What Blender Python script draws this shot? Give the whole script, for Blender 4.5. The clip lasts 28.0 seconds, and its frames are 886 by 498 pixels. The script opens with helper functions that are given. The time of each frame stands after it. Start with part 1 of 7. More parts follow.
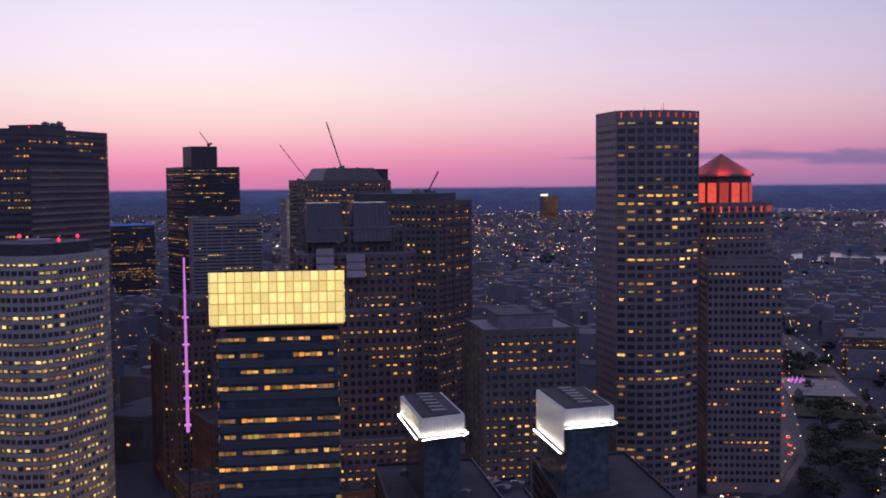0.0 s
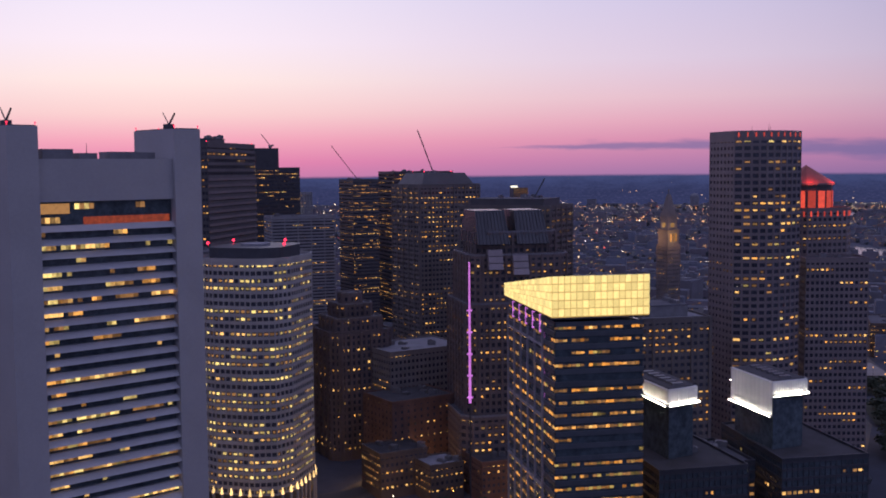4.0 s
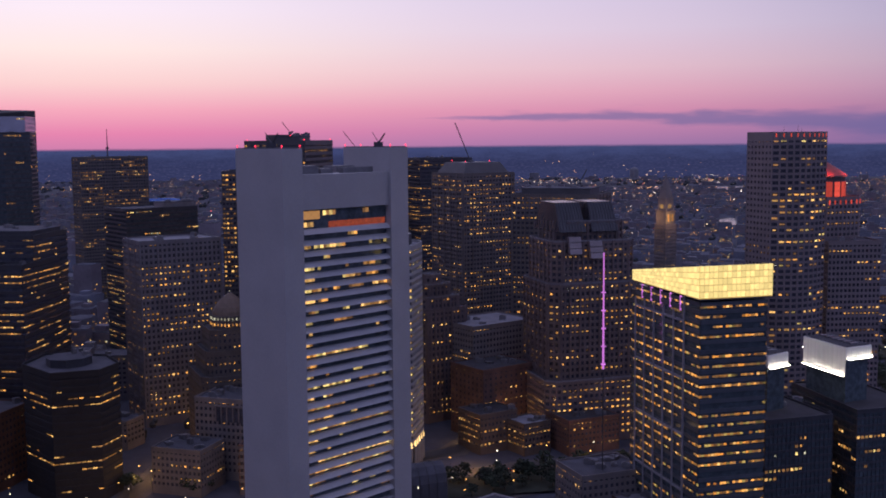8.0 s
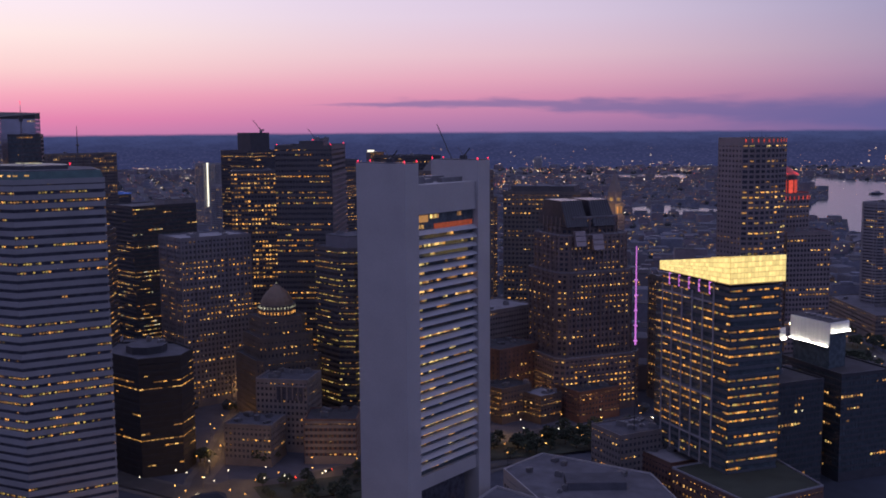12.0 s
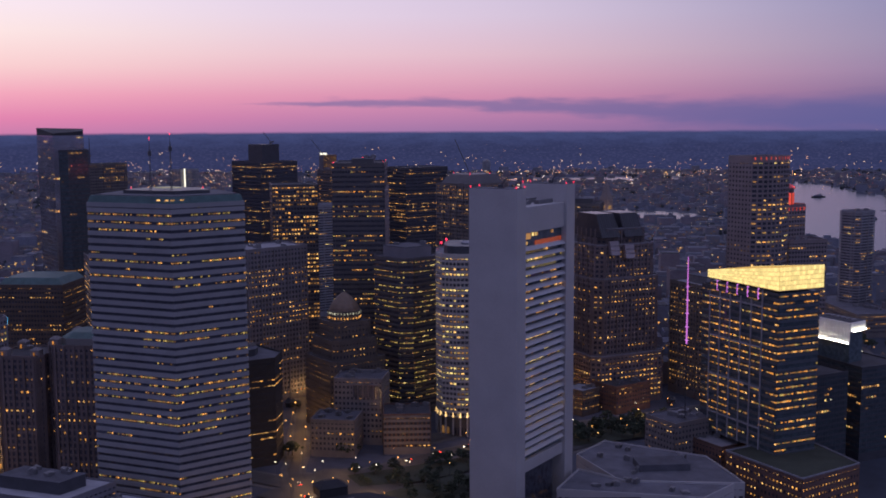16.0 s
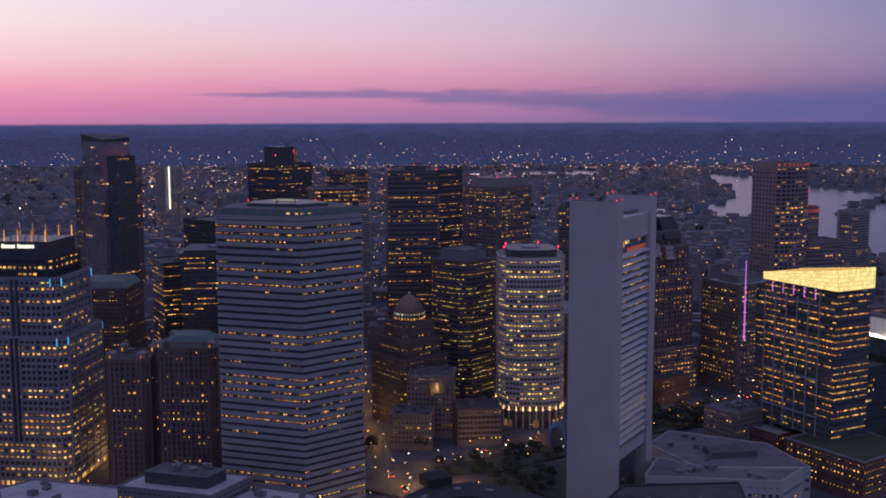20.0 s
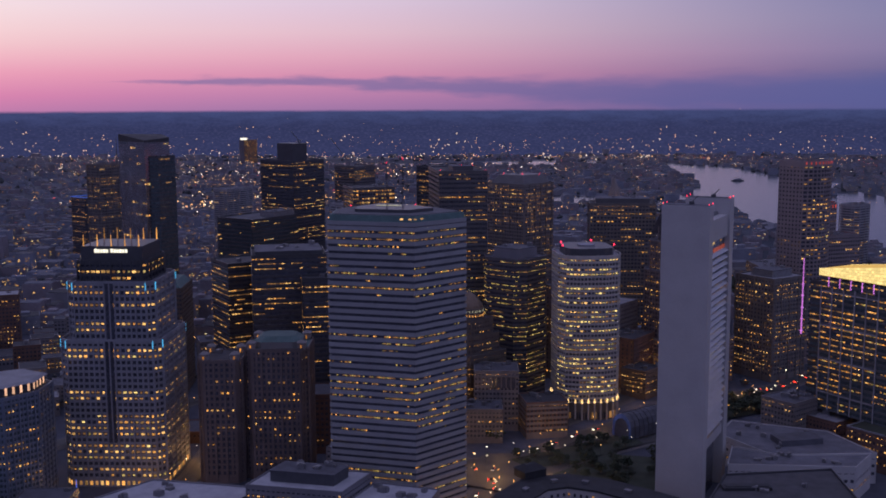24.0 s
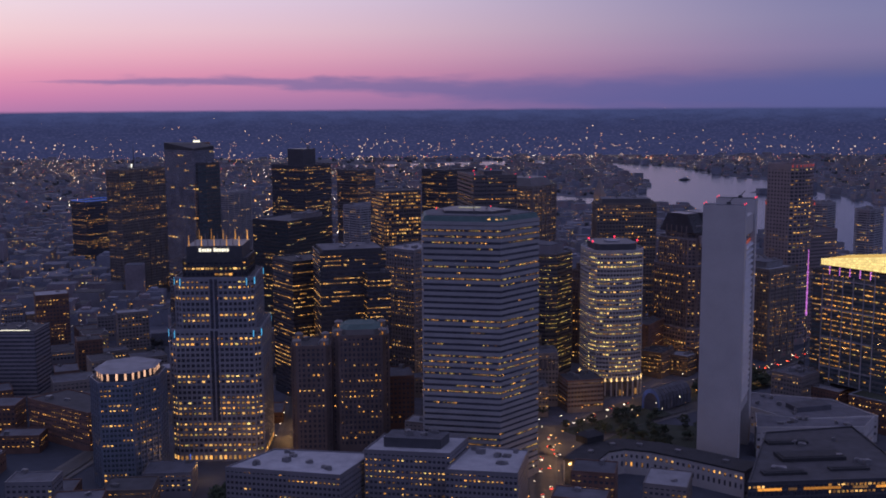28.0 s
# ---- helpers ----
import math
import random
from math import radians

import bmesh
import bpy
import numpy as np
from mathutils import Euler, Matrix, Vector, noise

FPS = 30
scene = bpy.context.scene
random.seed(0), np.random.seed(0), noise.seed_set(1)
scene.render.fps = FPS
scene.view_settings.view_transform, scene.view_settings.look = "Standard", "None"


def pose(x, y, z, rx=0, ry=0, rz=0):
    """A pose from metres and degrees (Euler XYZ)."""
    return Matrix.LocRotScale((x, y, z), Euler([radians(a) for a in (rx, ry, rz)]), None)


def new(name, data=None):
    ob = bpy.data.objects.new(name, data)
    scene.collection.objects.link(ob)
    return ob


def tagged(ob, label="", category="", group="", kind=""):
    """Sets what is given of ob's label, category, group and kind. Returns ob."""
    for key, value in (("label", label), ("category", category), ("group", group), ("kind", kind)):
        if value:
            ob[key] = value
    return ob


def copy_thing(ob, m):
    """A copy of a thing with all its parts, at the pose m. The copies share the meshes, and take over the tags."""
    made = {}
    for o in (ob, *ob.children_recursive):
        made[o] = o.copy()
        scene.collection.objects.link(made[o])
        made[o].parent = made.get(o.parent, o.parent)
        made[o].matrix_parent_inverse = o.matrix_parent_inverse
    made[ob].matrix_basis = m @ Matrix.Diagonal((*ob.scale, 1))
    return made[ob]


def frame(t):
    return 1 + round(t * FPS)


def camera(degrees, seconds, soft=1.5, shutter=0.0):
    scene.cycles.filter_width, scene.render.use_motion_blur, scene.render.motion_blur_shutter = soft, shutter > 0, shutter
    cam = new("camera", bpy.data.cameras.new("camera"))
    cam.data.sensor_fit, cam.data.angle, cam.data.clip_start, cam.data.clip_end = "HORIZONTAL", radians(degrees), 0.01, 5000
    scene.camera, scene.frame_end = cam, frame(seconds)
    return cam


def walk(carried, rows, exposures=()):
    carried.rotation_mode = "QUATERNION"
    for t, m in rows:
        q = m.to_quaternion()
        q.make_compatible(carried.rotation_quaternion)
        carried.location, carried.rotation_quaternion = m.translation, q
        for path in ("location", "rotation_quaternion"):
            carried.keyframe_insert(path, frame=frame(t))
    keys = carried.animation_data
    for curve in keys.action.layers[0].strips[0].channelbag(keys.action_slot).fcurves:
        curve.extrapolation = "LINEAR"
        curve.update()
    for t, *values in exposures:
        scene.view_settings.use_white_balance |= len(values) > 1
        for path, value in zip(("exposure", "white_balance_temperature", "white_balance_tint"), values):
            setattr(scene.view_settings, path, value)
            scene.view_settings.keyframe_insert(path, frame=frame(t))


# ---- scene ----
cam = camera(45.18, 28.0, soft=1.85)
PATH = [
    (0.0, 0.00, 0.00, 160.00, 42.480, -3.660, 0.547),
    (0.5, -3.70, -16.86, 161.24, 41.992, -3.740, 0.546),
    (1.0, -7.43, -33.69, 162.53, 41.526, -3.811, 0.544),
    (1.5, -11.24, -50.45, 163.89, 41.102, -3.864, 0.543),
    (2.0, -15.12, -67.11, 165.36, 40.731, -3.924, 0.539),
    (2.5, -19.00, -83.62, 166.98, 40.388, -3.995, 0.530),
    (3.0, -22.83, -99.98, 168.75, 40.072, -4.077, 0.519),
    (3.5, -26.57, -116.22, 170.66, 39.781, -4.170, 0.505),
    (4.0, -30.28, -132.33, 172.70, 39.505, -4.279, 0.491),
    (4.5, -33.99, -148.35, 174.83, 39.231, -4.407, 0.479),
    (6.5, -47.27, -210.35, 183.93, 37.547, -5.137, 0.467),
    (7.0, -50.65, -225.43, 186.01, 36.909, -5.372, 0.474),
    (7.5, -54.17, -240.37, 187.99, 36.214, -5.621, 0.485),
    (8.0, -57.71, -255.13, 189.87, 35.437, -5.868, 0.497),
    (8.5, -61.12, -269.67, 191.63, 34.550, -6.092, 0.505),
    (9.0, -64.58, -284.11, 193.33, 33.649, -6.279, 0.510),
    (9.5, -68.28, -298.60, 195.01, 32.826, -6.412, 0.510),
    (10.0, -72.14, -313.06, 196.69, 32.071, -6.499, 0.504),
    (10.5, -76.13, -327.41, 198.38, 31.375, -6.545, 0.491),
    (11.0, -80.21, -341.63, 200.11, 30.716, -6.568, 0.472),
    (11.5, -84.36, -355.68, 201.87, 30.073, -6.588, 0.448),
    (12.0, -88.65, -369.58, 203.68, 29.462, -6.610, 0.422),
    (12.5, -93.19, -383.36, 205.54, 28.901, -6.642, 0.397),
    (14.5, -113.97, -436.76, 213.78, 27.030, -6.649, 0.327),
    (15.0, -120.01, -449.12, 215.84, 26.616, -6.641, 0.311),
    (15.5, -126.33, -461.03, 217.89, 26.196, -6.641, 0.296),
    (16.0, -132.94, -472.50, 219.91, 25.776, -6.649, 0.284),
    (16.5, -139.87, -483.53, 221.90, 25.360, -6.664, 0.276),
    (17.0, -147.16, -494.14, 223.86, 24.942, -6.693, 0.272),
    (17.5, -154.85, -504.33, 225.81, 24.514, -6.744, 0.273),
    (18.0, -162.95, -514.12, 227.72, 24.088, -6.808, 0.276),
    (18.5, -171.37, -523.62, 229.69, 23.678, -6.897, 0.259),
    (19.0, -180.01, -532.90, 231.70, 23.284, -6.970, 0.234),
    (19.5, -188.99, -541.94, 233.42, 22.912, -7.049, 0.209),
    (20.0, -198.11, -550.50, 234.94, 22.524, -7.120, 0.200),
    (20.5, -207.44, -558.38, 236.45, 22.125, -7.183, 0.207),
    (21.0, -217.09, -565.28, 238.02, 21.714, -7.249, 0.216),
    (21.5, -227.38, -571.19, 239.59, 21.336, -7.345, 0.220),
    (22.0, -238.05, -576.36, 241.24, 20.954, -7.461, 0.214),
    (22.5, -248.78, -581.51, 242.93, 20.550, -7.579, 0.202),
    (23.0, -259.22, -587.62, 244.55, 20.117, -7.681, 0.192),
    (23.5, -269.07, -595.60, 246.03, 19.663, -7.756, 0.193),
    (24.0, -278.14, -606.14, 247.37, 19.203, -7.798, 0.208),
    (24.5, -286.38, -619.40, 248.71, 18.757, -7.812, 0.229),
    (25.0, -294.00, -634.67, 250.27, 18.314, -7.818, 0.249),
    (25.5, -301.41, -650.95, 252.12, 17.870, -7.817, 0.262),
    (26.0, -308.89, -667.46, 253.97, 17.404, -7.818, 0.271),
    (26.5, -316.46, -683.61, 255.50, 16.880, -7.823, 0.292),
    (27.0, -324.41, -698.90, 256.71, 16.353, -7.827, 0.318),
    (27.5, -332.80, -712.90, 257.71, 15.846, -7.830, 0.333),
    (28.0, -341.66, -725.45, 258.52, 15.379, -7.836, 0.339),
]
walk(cam, [(t, pose(x, y, z, 90 + pitch, roll, yaw)) for t, x, y, z, yaw, pitch, roll in PATH])

# ---- world: dusk sky, afterglow low in the north-west, night blue behind ----
def srgb(r, g, b):
    f = lambda c: (c / 255 / 12.92) if c <= 10 else ((c / 255 + 0.055) / 1.055) ** 2.4
    return (f(r), f(g), f(b), 1.0)


world = bpy.data.worlds.new("dusk_sky")
scene.world = world
world.use_nodes = True
wt = world.node_tree
wt.nodes.clear()


def wmath(op, a, b=None, c=None, clamp=False):
    n = wt.nodes.new("ShaderNodeMath")
    n.operation, n.use_clamp = op, clamp
    for i, x in enumerate((a, b, c)):
        if x is None:
            continue
        if isinstance(x, (int, float)):
            n.inputs[i].default_value = x
        else:
            wt.links.new(x, n.inputs[i])
    return n.outputs[0]


def wstep(x, lo, hi):
    n = wt.nodes.new("ShaderNodeMapRange")
    n.interpolation_type = "SMOOTHSTEP"
    wt.links.new(x, n.inputs[0])
    n.inputs[1].default_value, n.inputs[2].default_value = lo, hi
    n.inputs[3].default_value, n.inputs[4].default_value = 0.0, 1.0
    return n.outputs[0]


def wmix(fac, a, b):
    n = wt.nodes.new("ShaderNodeMix")
    n.data_type = "RGBA"
    if isinstance(fac, (int, float)):
        n.inputs[0].default_value = fac
    else:
        wt.links.new(fac, n.inputs[0])
    for i, x in ((6, a), (7, b)):
        if isinstance(x, tuple):
            n.inputs[i].default_value = x
        else:
            wt.links.new(x, n.inputs[i])
    return n.outputs[2]


def wramp(fac, stops):
    n = wt.nodes.new("ShaderNodeValToRGB")
    el = n.color_ramp.elements
    n.color_ramp.interpolation = "LINEAR"
    while len(el) < len(stops):
        el.new(0.5)
    for e, (p, c) in zip(el, stops):
        e.position, e.color = p, c
    wt.links.new(fac, n.inputs[0])
    return n.outputs[0]


tc = wt.nodes.new("ShaderNodeTexCoord")
sep = wt.nodes.new("ShaderNodeSeparateXYZ")
wt.links.new(tc.outputs["Generated"], sep.inputs[0])
DX, DY, DZ = sep.outputs
elev = wmath("MULTIPLY", wmath("ARCSINE", DZ), 57.2958)
azim = wmath("MULTIPLY", wmath("ARCTAN2", wmath("MULTIPLY", DX, -1.0), DY), 57.2958)  # degrees left of +y
GLOW = 55.0
off = wmath("ABSOLUTE", wmath("SUBTRACT", azim, GLOW))
off = wmath("MINIMUM", off, wmath("SUBTRACT", 360.0, off))
# elevation in degrees squeezed to 0..1: one unit is 40 degrees
up = wmath("ADD", 0.0, wmath("DIVIDE", wmath("ADD", elev, 1.0), 40.0), clamp=True)
st = lambda e: (e + 1.0) / 40.0
near = wramp(up, [(st(-0.7), srgb(192, 122, 168)), (st(0.45), srgb(226, 131, 172)), (st(1.65), srgb(241, 166, 186)), (st(3.0), srgb(247, 206, 206)), (st(4.7), srgb(251, 228, 225)),
                  (st(6.7), srgb(247, 231, 243)), (st(10.0), srgb(233, 225, 246)), (st(15.0), srgb(206, 202, 236)), (st(25.0), srgb(175, 173, 215)), (st(38.9), srgb(158, 156, 200))])
mid_ = wramp(up, [(st(-0.7), srgb(146, 112, 162)), (st(0.45), srgb(186, 127, 169)), (st(1.45), srgb(211, 141, 173)), (st(2.45), srgb(223, 165, 186)), (st(3.7), srgb(226, 188, 202)),
                  (st(5.7), srgb(219, 200, 221)), (st(9.0), srgb(205, 196, 226)), (st(15.0), srgb(186, 180, 218)), (st(25.0), srgb(166, 164, 208)), (st(38.9), srgb(158, 156, 200))])
away = wramp(up, [(st(-0.7), srgb(80, 84, 135)), (st(0.95), srgb(86, 93, 143)), (st(1.65), srgb(105, 102, 145)), (st(2.65), srgb(125, 117, 157)), (st(4.2), srgb(125, 123, 162)),
                  (st(6.2), srgb(115, 117, 162)), (st(10.0), srgb(94, 99, 147)), (st(20.0), srgb(121, 119, 166)), (st(38.9), srgb(146, 144, 186))])
behind = wramp(up, [(st(-0.7), srgb(93, 94, 136)), (st(3.0), srgb(113, 113, 156)), (st(12.0), srgb(131, 136, 180)), (st(38.9), srgb(155, 157, 203))])
sky = wmix(wstep(off, 0.0, 30.0), near, mid_)
sky = wmix(wstep(off, 24.0, 64.0), sky, away)
sky = wmix(wstep(off, 70.0, 130.0), sky, behind)
# one long low bank of cloud, thinning towards the glow
comb = wt.nodes.new("ShaderNodeCombineXYZ")
wt.links.new(wmath("MULTIPLY", azim, 0.22), comb.inputs[0])
wt.links.new(wmath("MULTIPLY", elev, 1.2), comb.inputs[1])
nz = wt.nodes.new("ShaderNodeTexNoise")
wt.links.new(comb.outputs[0], nz.inputs["Vector"])
nz.inputs["Scale"].default_value, nz.inputs["Detail"].default_value = 1.5, 6.0
drift = wmath("SUBTRACT", nz.outputs[0], 0.5)
right = wmath("SUBTRACT", 38.0, azim)
halfw = wmath("ADD", wmath("ADD", 0.04, wmath("MULTIPLY", wstep(right, 0.0, 8.0), 0.30)), wmath("MULTIPLY", wstep(right, 14.0, 34.0), 0.75))
mid = wmath("ADD", wmath("SUBTRACT", 1.16, wmath("MULTIPLY", wstep(right, 10.0, 32.0), 0.75)), wmath("MULTIPLY", drift, 1.0))
dist = wmath("DIVIDE", wmath("ABSOLUTE", wmath("SUBTRACT", elev, mid)), halfw)
cloud = wmath("MULTIPLY", wmath("SUBTRACT", 1.0, wstep(dist, 0.2, 1.3)), wstep(right, 0.0, 6.0))
cloud = wmath("MULTIPLY", cloud, wmath("SUBTRACT", 1.0, wstep(right, 60.0, 80.0)))
sky = wmix(wmath("MULTIPLY", cloud, 0.72), sky, wmix(wstep(right, 6.0, 34.0), srgb(120, 108, 158), srgb(88, 92, 147)))
# far land under the horizon, with the lamps of the farthest towns
nl = wt.nodes.new("ShaderNodeTexNoise")
cl = wt.nodes.new("ShaderNodeCombineXYZ")
wt.links.new(wmath("MULTIPLY", azim, 0.45), cl.inputs[0])
wt.links.new(wmath("MULTIPLY", elev, 2.2), cl.inputs[1])
wt.links.new(cl.outputs[0], nl.inputs["Vector"])
nl.inputs["Scale"].default_value, nl.inputs["Detail"].default_value = 1.6, 6.0
# haze painted in: land turns paler, bluer and less mottled towards the horizon
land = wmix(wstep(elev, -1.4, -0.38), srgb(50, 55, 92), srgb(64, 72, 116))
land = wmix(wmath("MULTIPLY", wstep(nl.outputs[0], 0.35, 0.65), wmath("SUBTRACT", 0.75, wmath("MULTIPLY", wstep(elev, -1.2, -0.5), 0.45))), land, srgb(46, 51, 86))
n2 = wt.nodes.new("ShaderNodeTexNoise")
c2 = wt.nodes.new("ShaderNodeCombineXYZ")
wt.links.new(wmath("MULTIPLY", azim, 2.6), c2.inputs[0])
wt.links.new(wmath("MULTIPLY", elev, 6.0), c2.inputs[1])
wt.links.new(c2.outputs[0], n2.inputs["Vector"])
n2.inputs["Scale"].default_value, n2.inputs["Detail"].default_value = 2.2, 8.0
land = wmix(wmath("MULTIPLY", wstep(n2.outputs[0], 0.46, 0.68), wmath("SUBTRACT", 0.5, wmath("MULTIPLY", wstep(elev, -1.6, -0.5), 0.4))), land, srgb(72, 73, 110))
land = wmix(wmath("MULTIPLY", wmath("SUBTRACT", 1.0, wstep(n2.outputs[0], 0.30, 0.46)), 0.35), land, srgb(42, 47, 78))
lv = wt.nodes.new("ShaderNodeCombineXYZ")
wt.links.new(wmath("ADD", wmath("MULTIPLY", azim, 6.5), wmath("MULTIPLY", nl.outputs[0], 1.2)), lv.inputs[0])
wt.links.new(wmath("ADD", wmath("MULTIPLY", elev, 10.5), wmath("MULTIPLY", drift, 1.0)), lv.inputs[1])
vo = wt.nodes.new("ShaderNodeTexVoronoi")
vo.inputs["Scale"].default_value = 1.0
wt.links.new(lv.outputs[0], vo.inputs["Vector"])
cs = wt.nodes.new("ShaderNodeSeparateColor")
wt.links.new(vo.outputs["Color"], cs.inputs[0])
keep = wmath("GREATER_THAN", wmath("ADD", cs.outputs[0], wmath("ADD", wmath("MULTIPLY", wmath("SUBTRACT", nl.outputs[0], 0.5), 3.4), wmath("MULTIPLY", wmath("SUBTRACT", n2.outputs[0], 0.5), 2.4))), wmath("ADD", 0.2, wmath("MULTIPLY", wstep(elev, -2.5, -0.9), 1.3)))
dot = wmath("MULTIPLY", wmath("SUBTRACT", 1.0, wstep(wmath("MULTIPLY", vo.outputs["Distance"], wmath("ADD", 0.7, wmath("MULTIPLY", cs.outputs[2], 1.6))), 0.05, 0.21)), keep)
land = wmix(wmath("MULTIPLY", dot, wmath("ADD", 0.45, wmath("MULTIPLY", cs.outputs[1], 0.55))), land, wmix(cs.outputs[1], (2.4, 1.0, 0.42, 1.0), (3.0, 2.2, 1.55, 1.0)))
rim = wmath("ADD", elev, wmath("MULTIPLY", wmath("SUBTRACT", nl.outputs[0], 0.5), 0.10))
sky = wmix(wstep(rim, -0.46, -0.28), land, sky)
bg = wt.nodes.new("ShaderNodeBackground")
wt.links.new(sky, bg.inputs[0])
bg.inputs[1].default_value = 1.0
wo = wt.nodes.new("ShaderNodeOutputWorld")
wt.links.new(bg.outputs[0], wo.inputs[0])
scene.view_settings.exposure = 0.08

# ---- materials ----
MATS = {}


def mat(name, color, rough=0.8, metal=0.0, var=0.25, scale=0.15, fine=2.0, bump=0.15, spread=0.12, spec=0.5, tint=None):
    """Weathered surface: broad stains, fine grain, a shade of its own for each piece."""
    m = bpy.data.materials.new(name)
    m.use_nodes = True
    nt = m.node_tree
    b = nt.nodes["Principled BSDF"]
    L = nt.links.new
    tex = nt.nodes.new("ShaderNodeNewGeometry")
    big = nt.nodes.new("ShaderNodeTexNoise")
    big.inputs["Scale"].default_value, big.inputs["Detail"].default_value = scale, 5
    L(tex.outputs["Position"], big.inputs["Vector"])
    small = nt.nodes.new("ShaderNodeTexNoise")
    small.inputs["Scale"].default_value, small.inputs["Detail"].default_value = fine, 3
    L(tex.outputs["Position"], small.inputs["Vector"])
    oi = nt.nodes.new("ShaderNodeObjectInfo")
    add = nt.nodes.new("ShaderNodeMath")
    add.operation = "MULTIPLY_ADD"
    L(big.outputs[0], add.inputs[0])
    add.inputs[1].default_value = 0.7
    sm = nt.nodes.new("ShaderNodeMath")
    sm.operation = "MULTIPLY"
    L(small.outputs[0], sm.inputs[0])
    sm.inputs[1].default_value = 0.3
    L(sm.outputs[0], add.inputs[2])
    mr = nt.nodes.new("ShaderNodeMapRange")
    L(add.outputs[0], mr.inputs[0])
    mr.inputs[1].default_value, mr.inputs[2].default_value = 0.3, 0.7
    mr.inputs[3].default_value, mr.inputs[4].default_value = 1 - var, 1 + var
    rn = nt.nodes.new("ShaderNodeMapRange")
    L(oi.outputs["Random"], rn.inputs[0])
    rn.inputs[3].default_value, rn.inputs[4].default_value = 1 - spread, 1 + spread
    ml = nt.nodes.new("ShaderNodeMath")
    ml.operation = "MULTIPLY"
    L(mr.outputs[0], ml.inputs[0])
    L(rn.outputs[0], ml.inputs[1])
    mx = nt.nodes.new("ShaderNodeMix")
    mx.data_type, mx.blend_type = "RGBA", "MULTIPLY"
    mx.inputs[0].default_value = 1.0
    mx.inputs[6].default_value = (*color, 1)
    L(ml.outputs[0], mx.inputs[7])
    L(mx.outputs[2], b.inputs["Base Color"])
    b.inputs["Roughness"].default_value, b.inputs["Metallic"].default_value = rough, metal
    b.inputs["Specular IOR Level"].default_value = spec
    if bump:
        bp = nt.nodes.new("ShaderNodeBump")
        bp.inputs["Strength"].default_value, bp.inputs["Distance"].default_value = bump, 0.1
        L(small.outputs[0], bp.inputs["Height"])
        L(bp.outputs[0], b.inputs["Normal"])
    MATS[name] = m
    return m


def glow(name, color, strength, var=0.6, scale=0.9):
    """Something that gives off light: a lit room behind its pane, a lamp, a sign."""
    m = bpy.data.materials.new(name)
    m.use_nodes = True
    nt = m.node_tree
    b = nt.nodes["Principled BSDF"]
    L = nt.links.new
    b.inputs["Base Color"].default_value = (0.03, 0.03, 0.03, 1)
    b.inputs["Roughness"].default_value = 0.25
    tex = nt.nodes.new("ShaderNodeNewGeometry")
    nz = nt.nodes.new("ShaderNodeTexNoise")
    nz.inputs["Scale"].default_value, nz.inputs["Detail"].default_value = scale, 2
    L(tex.outputs["Position"], nz.inputs["Vector"])
    oi = nt.nodes.new("ShaderNodeObjectInfo")
    ad = nt.nodes.new("ShaderNodeMath")
    ad.operation = "ADD"
    L(oi.outputs["Random"], ad.inputs[0])
    L(tex.outputs["Random Per Island"], ad.inputs[1])
    fr = nt.nodes.new("ShaderNodeMath")
    fr.operation = "FRACT"
    L(ad.outputs[0], fr.inputs[0])
    a2 = nt.nodes.new("ShaderNodeMath")
    a2.operation = "ADD"
    L(fr.outputs[0], a2.inputs[0])
    L(nz.outputs[0], a2.inputs[1])
    pw = nt.nodes.new("ShaderNodeMath")
    pw.operation = "POWER"
    L(a2.outputs[0], pw.inputs[0])
    pw.inputs[1].default_value = 2.0
    mr = nt.nodes.new("ShaderNodeMapRange")
    L(pw.outputs[0], mr.inputs[0])
    mr.inputs[1].default_value, mr.inputs[2].default_value = 0.15, 2.1
    mr.inputs[3].default_value, mr.inputs[4].default_value = strength * (1 - var), strength * (1 + 1.5 * var)
    b.inputs["Emission Color"].default_value = (*color, 1)
    L(mr.outputs[0], b.inputs["Emission Strength"])
    m.cycles.emission_sampling = "NONE" if strength < 12 else "AUTO"
    MATS[name] = m
    return m


def glass(name, color, rough=0.12, var=0.5, scale=0.35):
    m = mat(name, color, rough, 0.0, var, scale, 1.2, 0.0, 0.2, 0.6)
    return m


concrete_pale = mat("pale_aluminium_cladding", (0.375, 0.365, 0.385), 0.55, 0.0, 0.10, 0.06, 1.0, 0.05, 0.03)
slat_grey = mat("aluminium_spandrel", (0.40, 0.405, 0.445), 0.45, 0.2, 0.10, 0.1, 1.0, 0.05, 0.06)
band_grey = mat("grey_concrete_band", (0.235, 0.235, 0.26), 0.7, 0.0, 0.14, 0.08, 1.2, 0.1, 0.06)
travertine = mat("pale_travertine", (0.35, 0.34, 0.345), 0.7, 0.0, 0.14, 0.1, 1.5, 0.1, 0.08)
granite_pink = mat("pink_granite", (0.195, 0.162, 0.172), 0.6, 0.0, 0.18, 0.08, 1.5, 0.1, 0.1)
granite_grey = mat("grey_granite", (0.155, 0.152, 0.18), 0.6, 0.0, 0.18, 0.08, 1.5, 0.1, 0.1)
granite_dark = mat("dark_granite", (0.08, 0.077, 0.088), 0.5, 0.0, 0.2, 0.1, 1.5, 0.08, 0.1)
black_metal = mat("black_metal", (0.026, 0.026, 0.032), 0.85, 0.0, 0.2, 0.2, 1.5, 0.05, 0.1)
steel_dark = mat("dark_steel", (0.062, 0.064, 0.078), 0.45, 0.3, 0.2, 0.2, 1.5, 0.05, 0.1)
